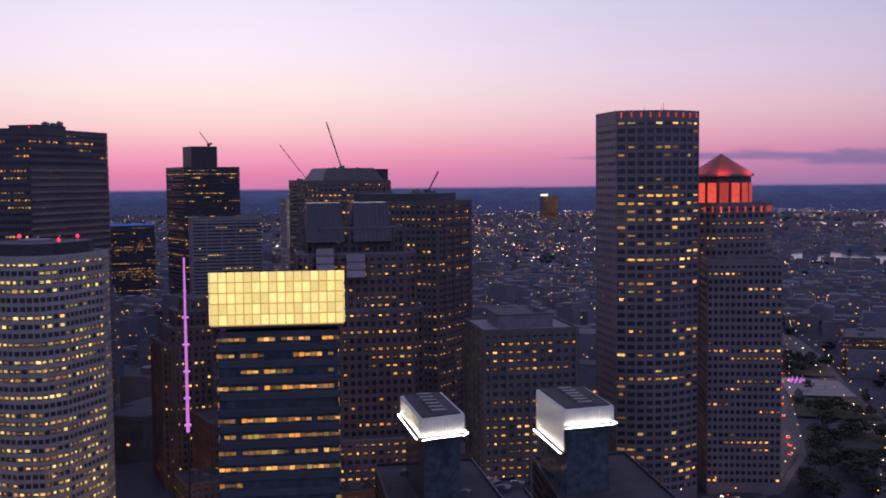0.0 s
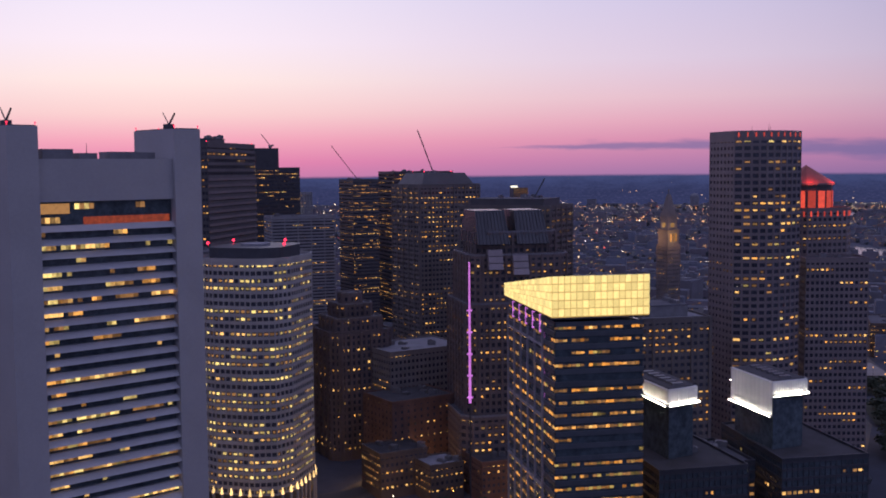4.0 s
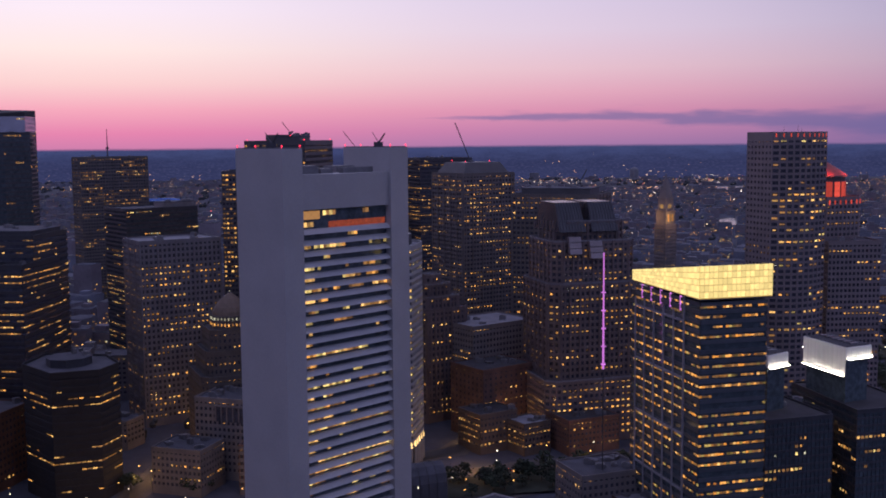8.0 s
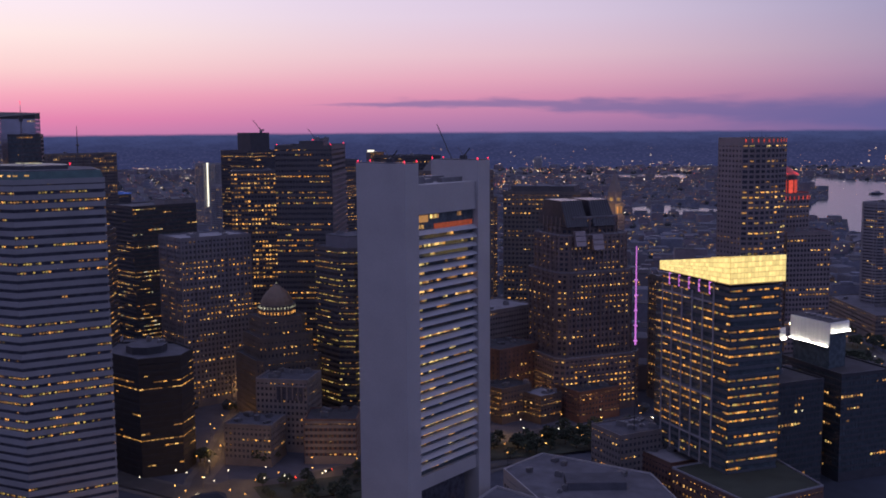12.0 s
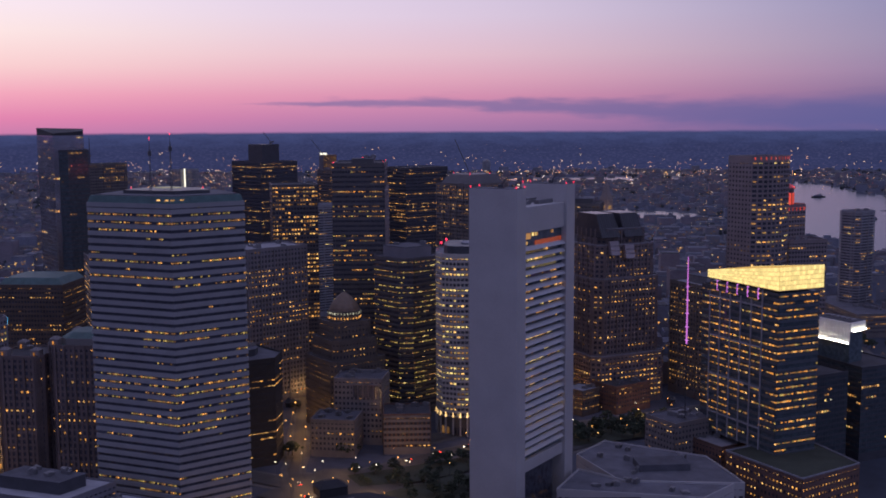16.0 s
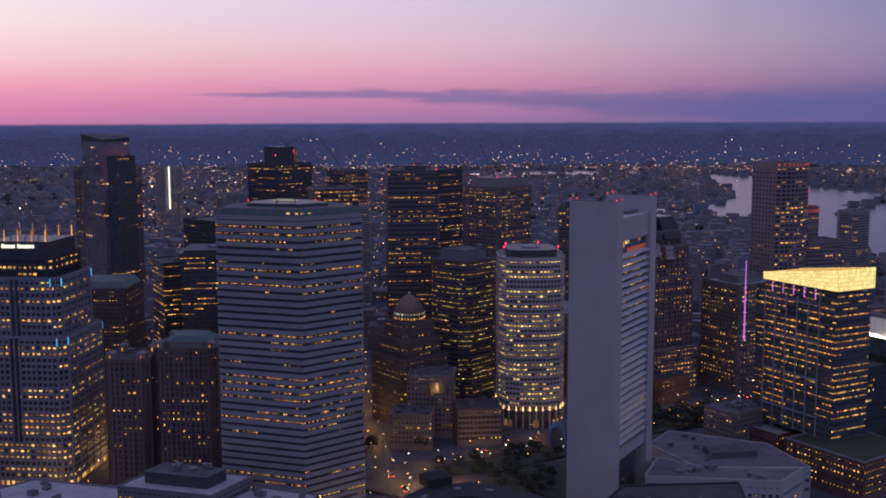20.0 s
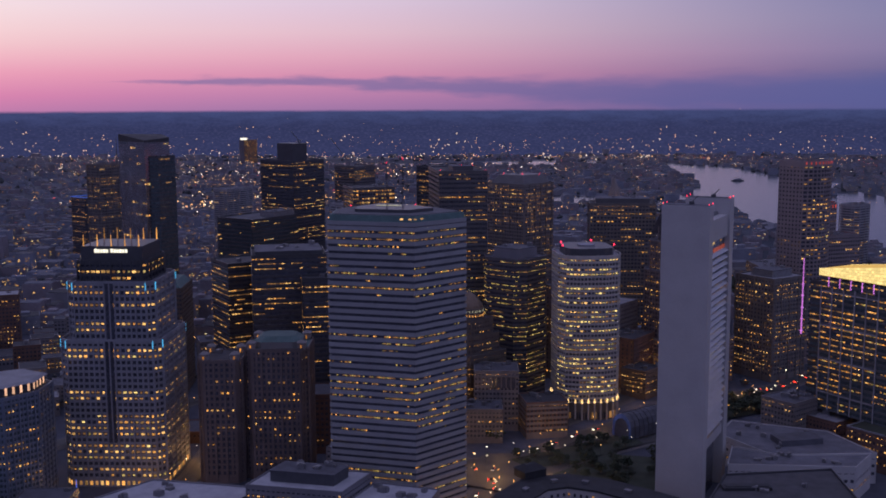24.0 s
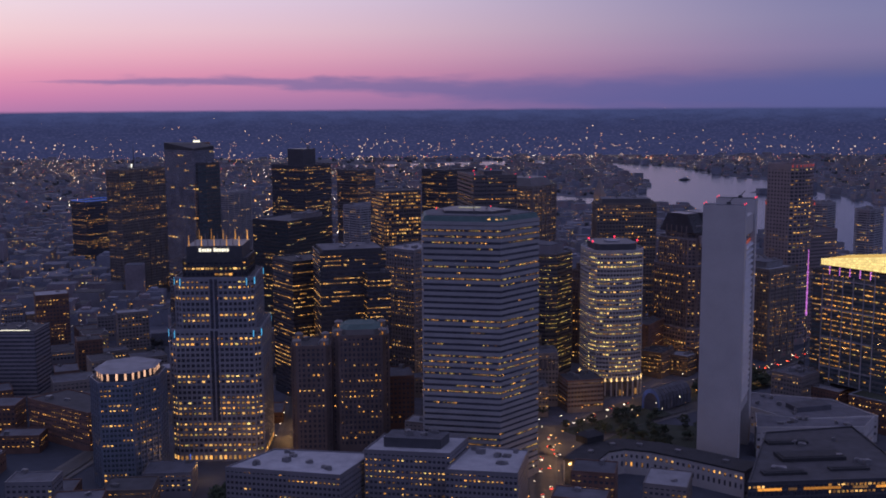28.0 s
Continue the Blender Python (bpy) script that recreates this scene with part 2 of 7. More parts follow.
limestone = mat("weathered_limestone", (0.178, 0.162, 0.168), 0.8, 0.0, 0.25, 0.1, 1.5, 0.15, 0.12)
brown_granite = mat("brown_granite", (0.092, 0.078, 0.076), 0.7, 0.0, 0.25, 0.1, 1.5, 0.15, 0.1)
rose_granite = mat("rose_granite", (0.128, 0.1, 0.104), 0.7, 0.0, 0.25, 0.1, 1.5, 0.15, 0.1)
brick_red = mat("red_brick", (0.125, 0.072, 0.062), 0.85, 0.0, 0.3, 0.12, 2.5, 0.2, 0.15)
brick_brown = mat("brown_brick", (0.108, 0.083, 0.075), 0.85, 0.0, 0.3, 0.12, 2.5, 0.2, 0.15)
concrete_brown = mat("brown_concrete", (0.135, 0.12, 0.12), 0.8, 0.0, 0.2, 0.08, 1.5, 0.15, 0.1)
blue_metal = mat("blue_grey_panel", (0.17, 0.20, 0.27), 0.4, 0.3, 0.15, 0.1, 1.0, 0.05, 0.1)
roof_grey = mat("grey_membrane_roof", (0.08, 0.082, 0.104), 0.9, 0.0, 0.35, 0.12, 1.2, 0.1, 0.15)
roof_pale = mat("pale_membrane_roof", (0.215, 0.217, 0.25), 0.85, 0.0, 0.25, 0.1, 1.0, 0.1, 0.1)
roof_white = mat("white_membrane_roof", (0.29, 0.295, 0.335), 0.85, 0.0, 0.25, 0.12, 1.2, 0.1, 0.08)
roof_mid = mat("mid_grey_roof", (0.098, 0.1, 0.125), 0.9, 0.0, 0.35, 0.12, 1.2, 0.1, 0.15)
roof_dark = mat("dark_gravel_roof", (0.045, 0.045, 0.055), 0.9, 0.0, 0.35, 0.15, 2.0, 0.2, 0.15)
frame_grey = mat("pale_grey_frame", (0.30, 0.30, 0.34), 0.5, 0.2, 0.12, 0.1, 1.0, 0.05, 0.05)
# pinkish pale base colour stands for sky reflected in the glass
pale_sky = mat("sky_tinted_skylight_glass", (0.26, 0.22, 0.24), 0.3, 0.3, 0.15, 0.2, 1.0, 0.0, 0.1)
blue_stone = mat("pale_blue_grey_stone", (0.195, 0.2, 0.24), 0.65, 0.0, 0.14, 0.08, 1.2, 0.1, 0.06)
copper_green = mat("green_copper_roof", (0.06, 0.11, 0.115), 0.6, 0.2, 0.25, 0.2, 1.0, 0.1, 0.1)
gold_dome_mat = mat("tan_tile_dome", (0.15, 0.108, 0.082), 0.6, 0.1, 0.2, 0.3, 2.0, 0.1, 0.05)
plant_metal = mat("rooftop_plant_metal", (0.20, 0.20, 0.22), 0.5, 0.6, 0.2, 0.3, 2.0, 0.05, 0.15)
# far foliage paled and blued: distance haze put into its base colour
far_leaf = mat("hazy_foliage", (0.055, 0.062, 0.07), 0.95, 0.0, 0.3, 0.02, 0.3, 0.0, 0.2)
lawn = mat("dark_lawn", (0.034, 0.042, 0.03), 0.95, 0.0, 0.4, 0.1, 1.5, 0.2, 0.1)
# far walls and roofs, distance haze mixed into the base colours
haze_wall = mat("hazy_blue_walls", (0.16, 0.172, 0.225), 0.9, 0.0, 0.35, 0.02, 0.3, 0.0, 0.2)
haze_roof = mat("hazy_blue_roofs", (0.098, 0.105, 0.14), 0.9, 0.0, 0.4, 0.02, 0.3, 0.0, 0.2)
haze_brick = mat("hazy_brick_walls", (0.15, 0.133, 0.158), 0.9, 0.0, 0.35, 0.02, 0.3, 0.0, 0.2)
glass_dark = glass("dark_window_glass", (0.055, 0.058, 0.078))
glass_blue = glass("blue_window_glass", (0.07, 0.092, 0.11), 0.08)
glass_mirror = mat("mirror_curtain_wall", (0.42, 0.43, 0.48), 0.1, 0.9, 0.25, 0.08, 0.6, 0.0, 0.1)
lit_amber = glow("lit_room_amber", (1.0, 0.44, 0.10), 0.60, 0.8)
lit_warm = glow("lit_room_warm", (1.0, 0.55, 0.17), 0.64, 0.8)
lit_yellow = glow("lit_room_yellow", (1.0, 0.72, 0.24), 0.60, 0.8)
lit_pale = glow("lit_room_pale", (0.9, 0.85, 0.6), 0.45)
lit_orange = glow("lit_room_orange", (1.0, 0.38, 0.06), 0.55)
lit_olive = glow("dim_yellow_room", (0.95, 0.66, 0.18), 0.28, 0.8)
seam_glow = glow("amber_lit_seam", (1.0, 0.60, 0.17), 0.52, 0.2, 0.3)
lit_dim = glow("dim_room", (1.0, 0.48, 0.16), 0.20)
patch_glow = glow("pinkish_uplight", (1.0, 0.55, 0.35), 0.8, 0.3, 0.2)
uplight = glow("warm_uplight", (1.0, 0.62, 0.24), 1.5, 0.3, 0.2)
lit_red = glow("red_lit_room", (1.0, 0.16, 0.05), 0.38)
crown_glow = glow("backlit_crown_panel", (1.0, 0.76, 0.29), 0.95, 0.16, 1.1)
red_glow = glow("red_floodlight", (1.0, 0.10, 0.06), 0.55, 0.35, 0.4)
purple_glow = glow("purple_light", (0.75, 0.22, 0.85), 0.75, 0.2, 0.4)
cyan_glow = glow("cyan_light", (0.10, 0.55, 1.0), 0.9, 0.2, 0.4)
blue_glow = glow("blue_light", (0.10, 0.20, 1.0), 0.7, 0.2, 0.4)
beacon_red = glow("red_beacon", (1.0, 0.03, 0.08), 2.4, 0.1, 0.4)
sign_glow = glow("lit_sign_letters", (1.0, 0.93, 0.75), 1.3, 0.1, 0.4)
lamp_white = glow("white_street_lamp", (1.0, 0.86, 0.6), 3.6, 0.6, 0.1)
lamp_orange = glow("sodium_street_lamp", (1.0, 0.45, 0.10), 3.6, 0.6, 0.1)
tail_red = glow("tail_light", (1.0, 0.05, 0.02), 5.0, 0.3, 0.1)
PALETTE = {"orange": [lit_orange] * 2 + [lit_amber] * 3 + [lit_dim] * 5 + [lit_warm] + [lit_olive] * 2, "amber": [lit_amber] * 4 + [lit_warm] * 3 + [lit_dim] * 5, "warm": [lit_warm] * 4 + [lit_amber] * 2 + [lit_yellow] + [lit_dim] * 4,
           "faint": [lit_dim] * 6 + [lit_amber], "olive": [lit_olive] * 4 + [lit_dim] * 4 + [lit_yellow], "band": [lit_dim] * 4 + [lit_olive] * 4 + [lit_amber] * 2, "yellow": [lit_yellow] * 4 + [lit_warm] * 2 + [lit_dim] * 2, "mixed": [lit_warm] * 3 + [lit_amber] * 2 + [lit_pale] + [lit_yellow] + [lit_dim] * 4}

# ---- builders ----
class Geo:
    """Boxes and prisms gathered into one mesh."""

    def __init__(self):
        self.v, self.f, self.m, self.mats = [], [], [], []

    def box(self, o, e, n, w, d, h):
        """From o along unit e by w, along unit n by d, up by h."""
        k = len(self.v)
        ex, ey = e[0] * w, e[1] * w
        nx, ny = n[0] * d, n[1] * d
        x, y, z = o
        for zz in (z, z + h):
            self.v += [(x, y, zz), (x + ex, y + ey, zz), (x + ex + nx, y + ey + ny, zz), (x + nx, y + ny, zz)]
        flip = e[0] * n[1] - e[1] * n[0] < 0
        q = [(0, 3, 2, 1), (4, 5, 6, 7), (0, 1, 5, 4), (1, 2, 6, 5), (2, 3, 7, 6), (3, 0, 4, 7)]
        for a in q:
            self.f.append(tuple(k + i for i in (a[::-1] if flip else a)))

    def prism(self, poly, z0, z1, top=None):
        """poly: counter-clockwise; top: another ring for a tapered body."""
        k, m = len(self.v), len(poly)
        t = top or poly
        self.v += [(x, y, z0) for x, y in poly] + [(x, y, z1) for x, y in t]
        self.f.append(tuple(k + i for i in range(m))[::-1])
        self.f.append(tuple(k + m + i for i in range(m)))
        for i in range(m):
            j = (i + 1) % m
            self.f.append((k + i, k + j, k + m + j, k + m + i))

    def cone(self, poly, z0, apex):
        k, m = len(self.v), len(poly)
        self.v += [(x, y, z0) for x, y in poly] + [apex]
        self.f.append(tuple(k + i for i in range(m))[::-1])
        for i in range(m):
            self.f.append((k + i, k + (i + 1) % m, k + m))

    def face(self, pts):
        k = len(self.v)
        self.v += list(pts)
        self.f.append(tuple(range(k, k + len(pts))))

    def mesh(self, name, material, origin=(0, 0, 0)):
        me = bpy.data.meshes.new(name)
        ox, oy, oz = origin
        me.from_pydata([(x - ox, y - oy, z - oz) for x, y, z in self.v], [], self.f)
        if self.mats:
            for mm in self.mats:
                me.materials.append(mm)
            me.polygons.foreach_set("material_index", self.m)
        else:
            me.materials.append(material)
        return me

    def use(self, material):
        """All faces added since the last call are of this material."""
        if material not in self.mats:
            self.mats.append(material)
        self.m += [self.mats.index(material)] * (len(self.f) - len(self.m))

    def ring(self, outer, inner, z0, z1):
        """One closed wall between two outlines."""
        k, n = len(self.v), len(outer)
        for poly, z in ((outer, z0), (outer, z1), (inner, z1), (inner, z0)):
            self.v += [(x, y, z) for x, y in poly]
        for r in range(4):
            a, b = k + r * n, k + ((r + 1) % 4) * n
            self.f += [(a + i, a + (i + 1) % n, b + (i + 1) % n, b + i) for i in range(n)]


def thing(name, at, label, category, group="", kind=""):
    ob = new(name)
    ob.location = at
    ob.empty_display_size = 1.0
    return tagged(ob, label, category, group, kind)


def part(name, geo, material, parent, label="", kind=""):
    """geo in world metres, made into one mesh under parent."""
    root = parent.parent or parent
    ob = new(name, geo.mesh(name, material, root.location))
    ob.parent = parent
    return tagged(ob, label, kind=kind)


def rect(cx, cy, w, d, ang):
    """Counter-clockwise corners of a w x d rectangle whose w runs at ang degrees."""
    a = radians(ang)
    e, n = (math.cos(a), math.sin(a)), (-math.sin(a), math.cos(a))
    return [(cx + e[0] * i * w / 2 + n[0] * j * d / 2, cy + e[1] * i * w / 2 + n[1] * j * d / 2) for i, j in ((-1, -1), (1, -1), (1, 1), (-1, 1))]


def corner_rect(p, ang, w, d):
    """Corner p, w along ang, d along ang + 90."""
    a = radians(ang)
    e, n = (math.cos(a), math.sin(a)), (-math.sin(a), math.cos(a))
    q = [p, (p[0] + e[0] * w, p[1] + e[1] * w)]
    q += [(q[1][0] + n[0] * d, q[1][1] + n[1] * d), (p[0] + n[0] * d, p[1] + n[1] * d)]
    return q


def ngon(cx, cy, r, m, turn=0.0, ry=None, ang=0.0):
    a0 = radians(ang)
    out = []
    for i in range(m):
        a = radians(turn) + 2 * math.pi * i / m
        x, y = r * math.cos(a), (ry or r) * math.sin(a)
        out.append((cx + x * math.cos(a0) - y * math.sin(a0), cy + x * math.sin(a0) + y * math.cos(a0)))
    return out


def inset(poly, d):
    """Polygon moved inwards by d (convex, counter-clockwise)."""
    m, out = len(poly), []
    for i in range(m):
        p, q, r = Vector(poly[i - 1]), Vector(poly[i]), Vector(poly[(i + 1) % m])
        a, b = (q - p).normalized(), (r - q).normalized()
        na, nb = Vector((-a.y, a.x)), Vector((-b.y, b.x))
        bis = na + nb
        out.append(tuple(q + bis * (d / max(0.3, bis.dot(na)))))
    return out


def centre(poly):
    return sum(p[0] for p in poly) / len(poly), sum(p[1] for p in poly) / len(poly)


WINDOW_MESH = {}


def window_mesh(w, h, material):
    key = (round(w, 2), round(h, 2), material.name)
    if key not in WINDOW_MESH:
        g = Geo()
        g.box((-key[0] / 2, -0.06, -key[1] / 2), (1, 0), (0, 1), key[0], 0.12, key[1])
        WINDOW_MESH[key] = g.mesh("window", material)
    return WINDOW_MESH[key]


class Style:
    def __init__(self, wall, floor=4.0, bay=3.0, sp=0.45, pier=0.8, deep=0.5, glass=None, lit=0.12, tone="warm", streak=0.6, proud=0.0, win=None, band=None, fin=0, gap=0.12, run=0.26):
        self.wall, self.floor, self.bay, self.sp, self.pier, self.deep = wall, floor, bay, sp, pier, deep
        self.glass, self.lit, self.tone, self.streak, self.proud, self.win, self.band = glass or glass_dark, lit, tone, streak, proud, win or ((0.82, 0.5) if pier else (0.78, 0.38)), band
        self.fin, self.gap, self.run = fin, gap, run


OBJECTS_LEFT = [2900]


def facade(root, poly, z0, z1, s, seed, cap=0, split=False, sides=None, skirt=0.0, side_lit=None, glazed=True):
    """Glazed core with spandrels and piers standing proud of it, and the rooms that are lit."""
    rng = random.Random(seed)
    if glazed:
        core = Geo()
        core.prism(inset(poly, s.deep), z0, z1 - 0.2)
        part("glazing", core, s.glass, root)
    bands = Geo()
    piers = Geo() if (s.band or split) else bands
    nf = max(1, round((z1 - z0 - skirt) / s.floor))
    fh = (z1 - z0 - skirt) / nf
    sh = fh * s.sp
    floor_p = [min(0.95, s.lit * 1.9 * rng.lognormvariate(-0.35, s.streak + 0.15)) for _ in range(nf)]
    cells = []
    for i in range(len(poly)):
        if sides is not None and i not in sides:
            continue
        p, q = Vector(poly[i]), Vector(poly[(i + 1) % len(poly)])
        length = (q - p).length
        if length < 0.5:
            continue
        e = (q - p) / length
        n = Vector((e.y, -e.x))
        inn = (-n.x, -n.y)
        for k in range(nf + 1):
            zb = z0 + skirt + k * fh - (sh if k == nf else sh * 0.5) if k else z0
            hb = (sh * 0.5 + skirt) if k == 0 else sh
            o = (p.x + n.x * s.proud, p.y + n.y * s.proud, zb)
            if split:
                g = Geo()
                g.box(o, e, inn, length, s.deep + s.proud + 0.02, hb)
                part("spandrel", g, s.wall, root)
                OBJECTS_LEFT[0] -= 1
            else:
                bands.box(o, e, inn, length, s.deep + s.proud + 0.02, hb)
        nb = max(1, round(length / s.bay))
        bw = length / nb
        if s.pier > 0:
            for k in range(nb + 1):
                w = s.pier if 0 < k < nb else s.pier * 0.6
                a = min(max(k * bw - w / 2, 0), length - w)
                piers.box((p.x + e.x * a - n.x * 0.003, p.y + e.y * a - n.y * 0.003, z0 + 0.01), e, inn, w, s.deep - 0.005, z1 - z0 - 0.02)
        if s.fin:
            for k in range(0, nb + 1, s.fin):
                w = max(0.9, s.pier)
                a = min(max(k * bw - w / 2, 0), length - w)
                piers.box((p.x + e.x * a + n.x * 0.55, p.y + e.y * a + n.y * 0.55, z0 + 0.02), e, inn, w, 0.6, z1 - z0 + 0.3)
        for k in range(nf):
            run, state = min(0.97, floor_p[k] * (side_lit or {}).get(i, 1.0)), False
            for b in range(nb):
                if rng.random() < s.run or b == 0:
                    state = rng.random() < run
                if state and rng.random() > s.gap:
                    u = (b + 0.5) * bw
                    zc = z0 + skirt + k * fh + sh * 0.5 + (fh - sh) / 2
                    cells.append((p.x + e.x * u - n.x * (s.deep - 0.07), p.y + e.y * u - n.y * (s.deep - 0.07), zc, math.atan2(e.y, e.x),
                                  max(0.4, (bw - s.pier - 0.1) * s.win[0] * (rng.choice((1.0, 1.0, 0.8, 0.55)) if s.pier else 1.06)), (fh - sh) * s.win[1] * rng.choice((1.0, 1.0, 0.85, 0.7)), rng.choice(PALETTE[s.tone])))
    if not split:
        part("wall_frame", bands, s.band or s.wall, root, kind="stuff")
    if piers.v and piers is not bands:
        part("pier_frame", piers, s.wall, root, kind="stuff")
    cap = min(cap, max(0, OBJECTS_LEFT[0]))
    cells.sort(key=lambda c: -c[2])
    step = max(1, len(cells) // cap) if cap else 0
    ox, oy, oz = root.location
    rest, used = Geo(), 0
    for j, (x, y, z, a, w, h, m) in enumerate(cells):
        if cap and used < cap and j % step == 0:
            ob = new("window", window_mesh(w, h, m))
            ob.matrix_basis = Matrix.Translation((x - ox, y - oy, z - oz)) @ Matrix.Rotation(a, 4, "Z")
            ob.parent = root
            used += 1
        else:
            g = rest
            ea = (math.cos(a), math.sin(a))
            g.box((x - ea[0] * w / 2, y - ea[1] * w / 2, z - h / 2), ea, (ea[1], -ea[0]), w, 0.06, h)
            g.use(m)
    OBJECTS_LEFT[0] -= used
    if rest.v:
        part("window_light", rest, lit_warm, root, kind="stuff")
    return fh


def roof(root, poly, z, material=None, parapet=1.2, wall=None, gear=0, seed=1, pent=None, pent_h=6.0, pent_mat=None):
    """Deck, parapet round it, penthouse and plant."""
    rng = random.Random(seed)
    g = Geo()
    g.prism(inset(poly, 0.6), z - 0.3, z + 0.1)
    part("roof_deck", g, material or roof_grey, root)
    if parapet:
        g = Geo()
        inner = inset(poly, 0.5)
        g.ring(poly, inner, z - 0.25, z + parapet)
        part("parapet", g, wall or material or roof_grey, root)
    if pent:
        g = Geo()
        g.prism(pent, z, z + pent_h)
        part("penthouse", g, pent_mat or wall or plant_metal, root)
        g = Geo()
        g.prism(inset(pent, -0.3), z + pent_h, z + pent_h + 0.5)
        part("penthouse_roof", g, roof_grey, root)
        zt, base = z + pent_h + 0.5, pent
    else:
        zt, base = z + 0.1, poly
    cx, cy = centre(base)
    for _ in range(gear):
        i = rng.randrange(len(base))
        px, py = base[i]
        t = rng.uniform(0.15, 0.7)
        x, y = cx + (px - cx) * t, cy + (py - cy) * t
        g = Geo()
        w, d, h = rng.uniform(2, 5), rng.uniform(2, 5), rng.uniform(1, 3)
        a = rng.choice((0.0, 0.5, 1.4))
        g.box((x, y, zt), (math.cos(a), math.sin(a)), (-math.sin(a), math.cos(a)), w, d, h)
        g.box((x + 0.4, y + 0.4, zt + h), (math.cos(a), math.sin(a)), (-math.sin(a), math.cos(a)), w * 0.5, d * 0.5, 0.5)
        part("rooftop_unit", g, plant_metal, root)


def tower(name, poly, z1, s, label, seed, z0=0.0, category="office tower", cap=60, split=False, skirt=5.0, rmat=None, gear=4, pent=None, pent_h=6.0, pent_mat=None, parapet=1.2, group="", sides=None):
    cx, cy = centre(poly)
    root = thing(name, (cx, cy, z0), label, category, group)
    facade(root, poly, z0, z1, s, seed, cap, split, sides, skirt)
    roof(root, poly, z1, rmat, parapet, s.wall, gear, seed, pent, pent_h, pent_mat)
    return root


def beacon(root, x, y, z, material=None, r=0.5):
    g = Geo()
    g.prism(ngon(x, y, 0.12, 6), z - 0.8, z)
    g.prism(ngon(x, y, r, 8), z, z + r * 1.4, ngon(x, y, r * 0.6, 8))
    part("beacon", g, material or beacon_red, root)

# ---- ground, water, roads ----
def flat(name, pts, z, material, label, category, thick=0.0, kind="structure"):
    g = Geo()
    if thick:
        g.prism(pts, z - thick, z)
    else:
        g.face([(x, y, z) for x, y in pts])
    ob = new(name, g.mesh(name, material))
    return tagged(ob, label, category, kind=kind)


# bluish base colour carries part of the distance haze
ground_mat = mat("city_ground", (0.044, 0.051, 0.074), 0.95, 0.0, 0.45, 0.01, 0.12, 0.1, 0.0)
# woods, fields and built-up tracts, each some hundreds of metres across
nt = ground_mat.node_tree
tract = nt.nodes.new("ShaderNodeTexNoise")
tract.inputs["Scale"].default_value, tract.inputs["Detail"].default_value = 0.0016, 7
where = nt.nodes.new("ShaderNodeNewGeometry")
nt.links.new(where.outputs["Position"], tract.inputs["Vector"])
kind_of = nt.nodes.new("ShaderNodeValToRGB")
kind_of.color_ramp.elements[0].position, kind_of.color_ramp.elements[0].color = 0.40, (0.45, 0.55, 0.62, 1)
kind_of.color_ramp.elements[1].position, kind_of.color_ramp.elements[1].color = 0.58, (1.45, 1.38, 1.35, 1)
nt.links.new(tract.outputs[0], kind_of.inputs[0])
both = nt.nodes.new("ShaderNodeMix")
both.data_type, both.blend_type = "RGBA", "MULTIPLY"
both.inputs[0].default_value = 1.0
ground_bsdf = nt.nodes["Principled BSDF"]
nt.links.new(ground_bsdf.inputs["Base Color"].links[0].from_socket, both.inputs[6])
nt.links.new(kind_of.outputs[0], both.inputs[7])
nt.links.new(both.outputs[2], ground_bsdf.inputs["Base Color"])
asphalt = mat("asphalt", (0.05, 0.049, 0.052), 0.7, 0.0, 0.25, 0.1, 1.5, 0.1, 0.0)
paving = mat("paving", (0.095, 0.09, 0.092), 0.85, 0.0, 0.25, 0.1, 1.5, 0.1, 0.0)
water_mat = mat("harbour_water", (0.012, 0.02, 0.035), 0.16, 0.0, 0.2, 0.01, 0.08, 0.0, 0.0)
nt = water_mat.node_tree
wn = nt.nodes.new("ShaderNodeTexNoise")
wn.inputs["Scale"].default_value, wn.inputs["Detail"].default_value = 0.12, 4
wg = nt.nodes.new("ShaderNodeNewGeometry")
nt.links.new(wg.outputs["Position"], wn.inputs["Vector"])
wb = nt.nodes.new("ShaderNodeBump")
wb.inputs["Strength"].default_value, wb.inputs["Distance"].default_value = 0.35, 0.6
nt.links.new(wn.outputs[0], wb.inputs["Height"])
nt.links.new(wb.outputs[0], nt.nodes["Principled BSDF"].inputs["Normal"])

flat("ground", [(-14000, -9000), (14000, -9000), (14000, 16000), (-14000, 16000)], 0.0, ground_mat, "dark built-up city ground reaching to the horizon", "ground")
HARBOUR = [(200, 500), (-60, 930), (-110, 1145), (-252, 1416), (-300, 1430), (-395, 1684), (-451, 2014), (-630, 1983), (-987, 1988), (-958, 2176), (-914, 2232), (-596, 2084), (-625, 2249), (-598, 2394), (-607, 2651), (-640, 2900), (-760, 3300), (-868, 3861),
           (-604, 3650), (-365, 3063), (-205, 2855), (-230, 2600), (-308, 2395), (-250, 2370), (-165, 2560), (19, 2100), (450, 1750), (1200, 1300), (2600, 900), (2600, 200), (600, 200)]
flat("water", HARBOUR, 0.25, water_mat, "calm harbour water reflecting the dusk sky", "water")
flat("water", [(-2700, 3250), (-2050, 3330), (-1830, 3360), (-1600, 3290), (-1320, 3520), (-1150, 3660), (-980, 3830), (-1180, 3960), (-1430, 3820), (-1620, 3660), (-1830, 3500), (-2100, 3470), (-2700, 3400)], 0.25, water_mat, "river water lying pale between dark banks", "water")

# ---- the large towers ----
# white tower: two windowless end cores and a slatted office slab hung between them
FED = (-334.8, 31.6)
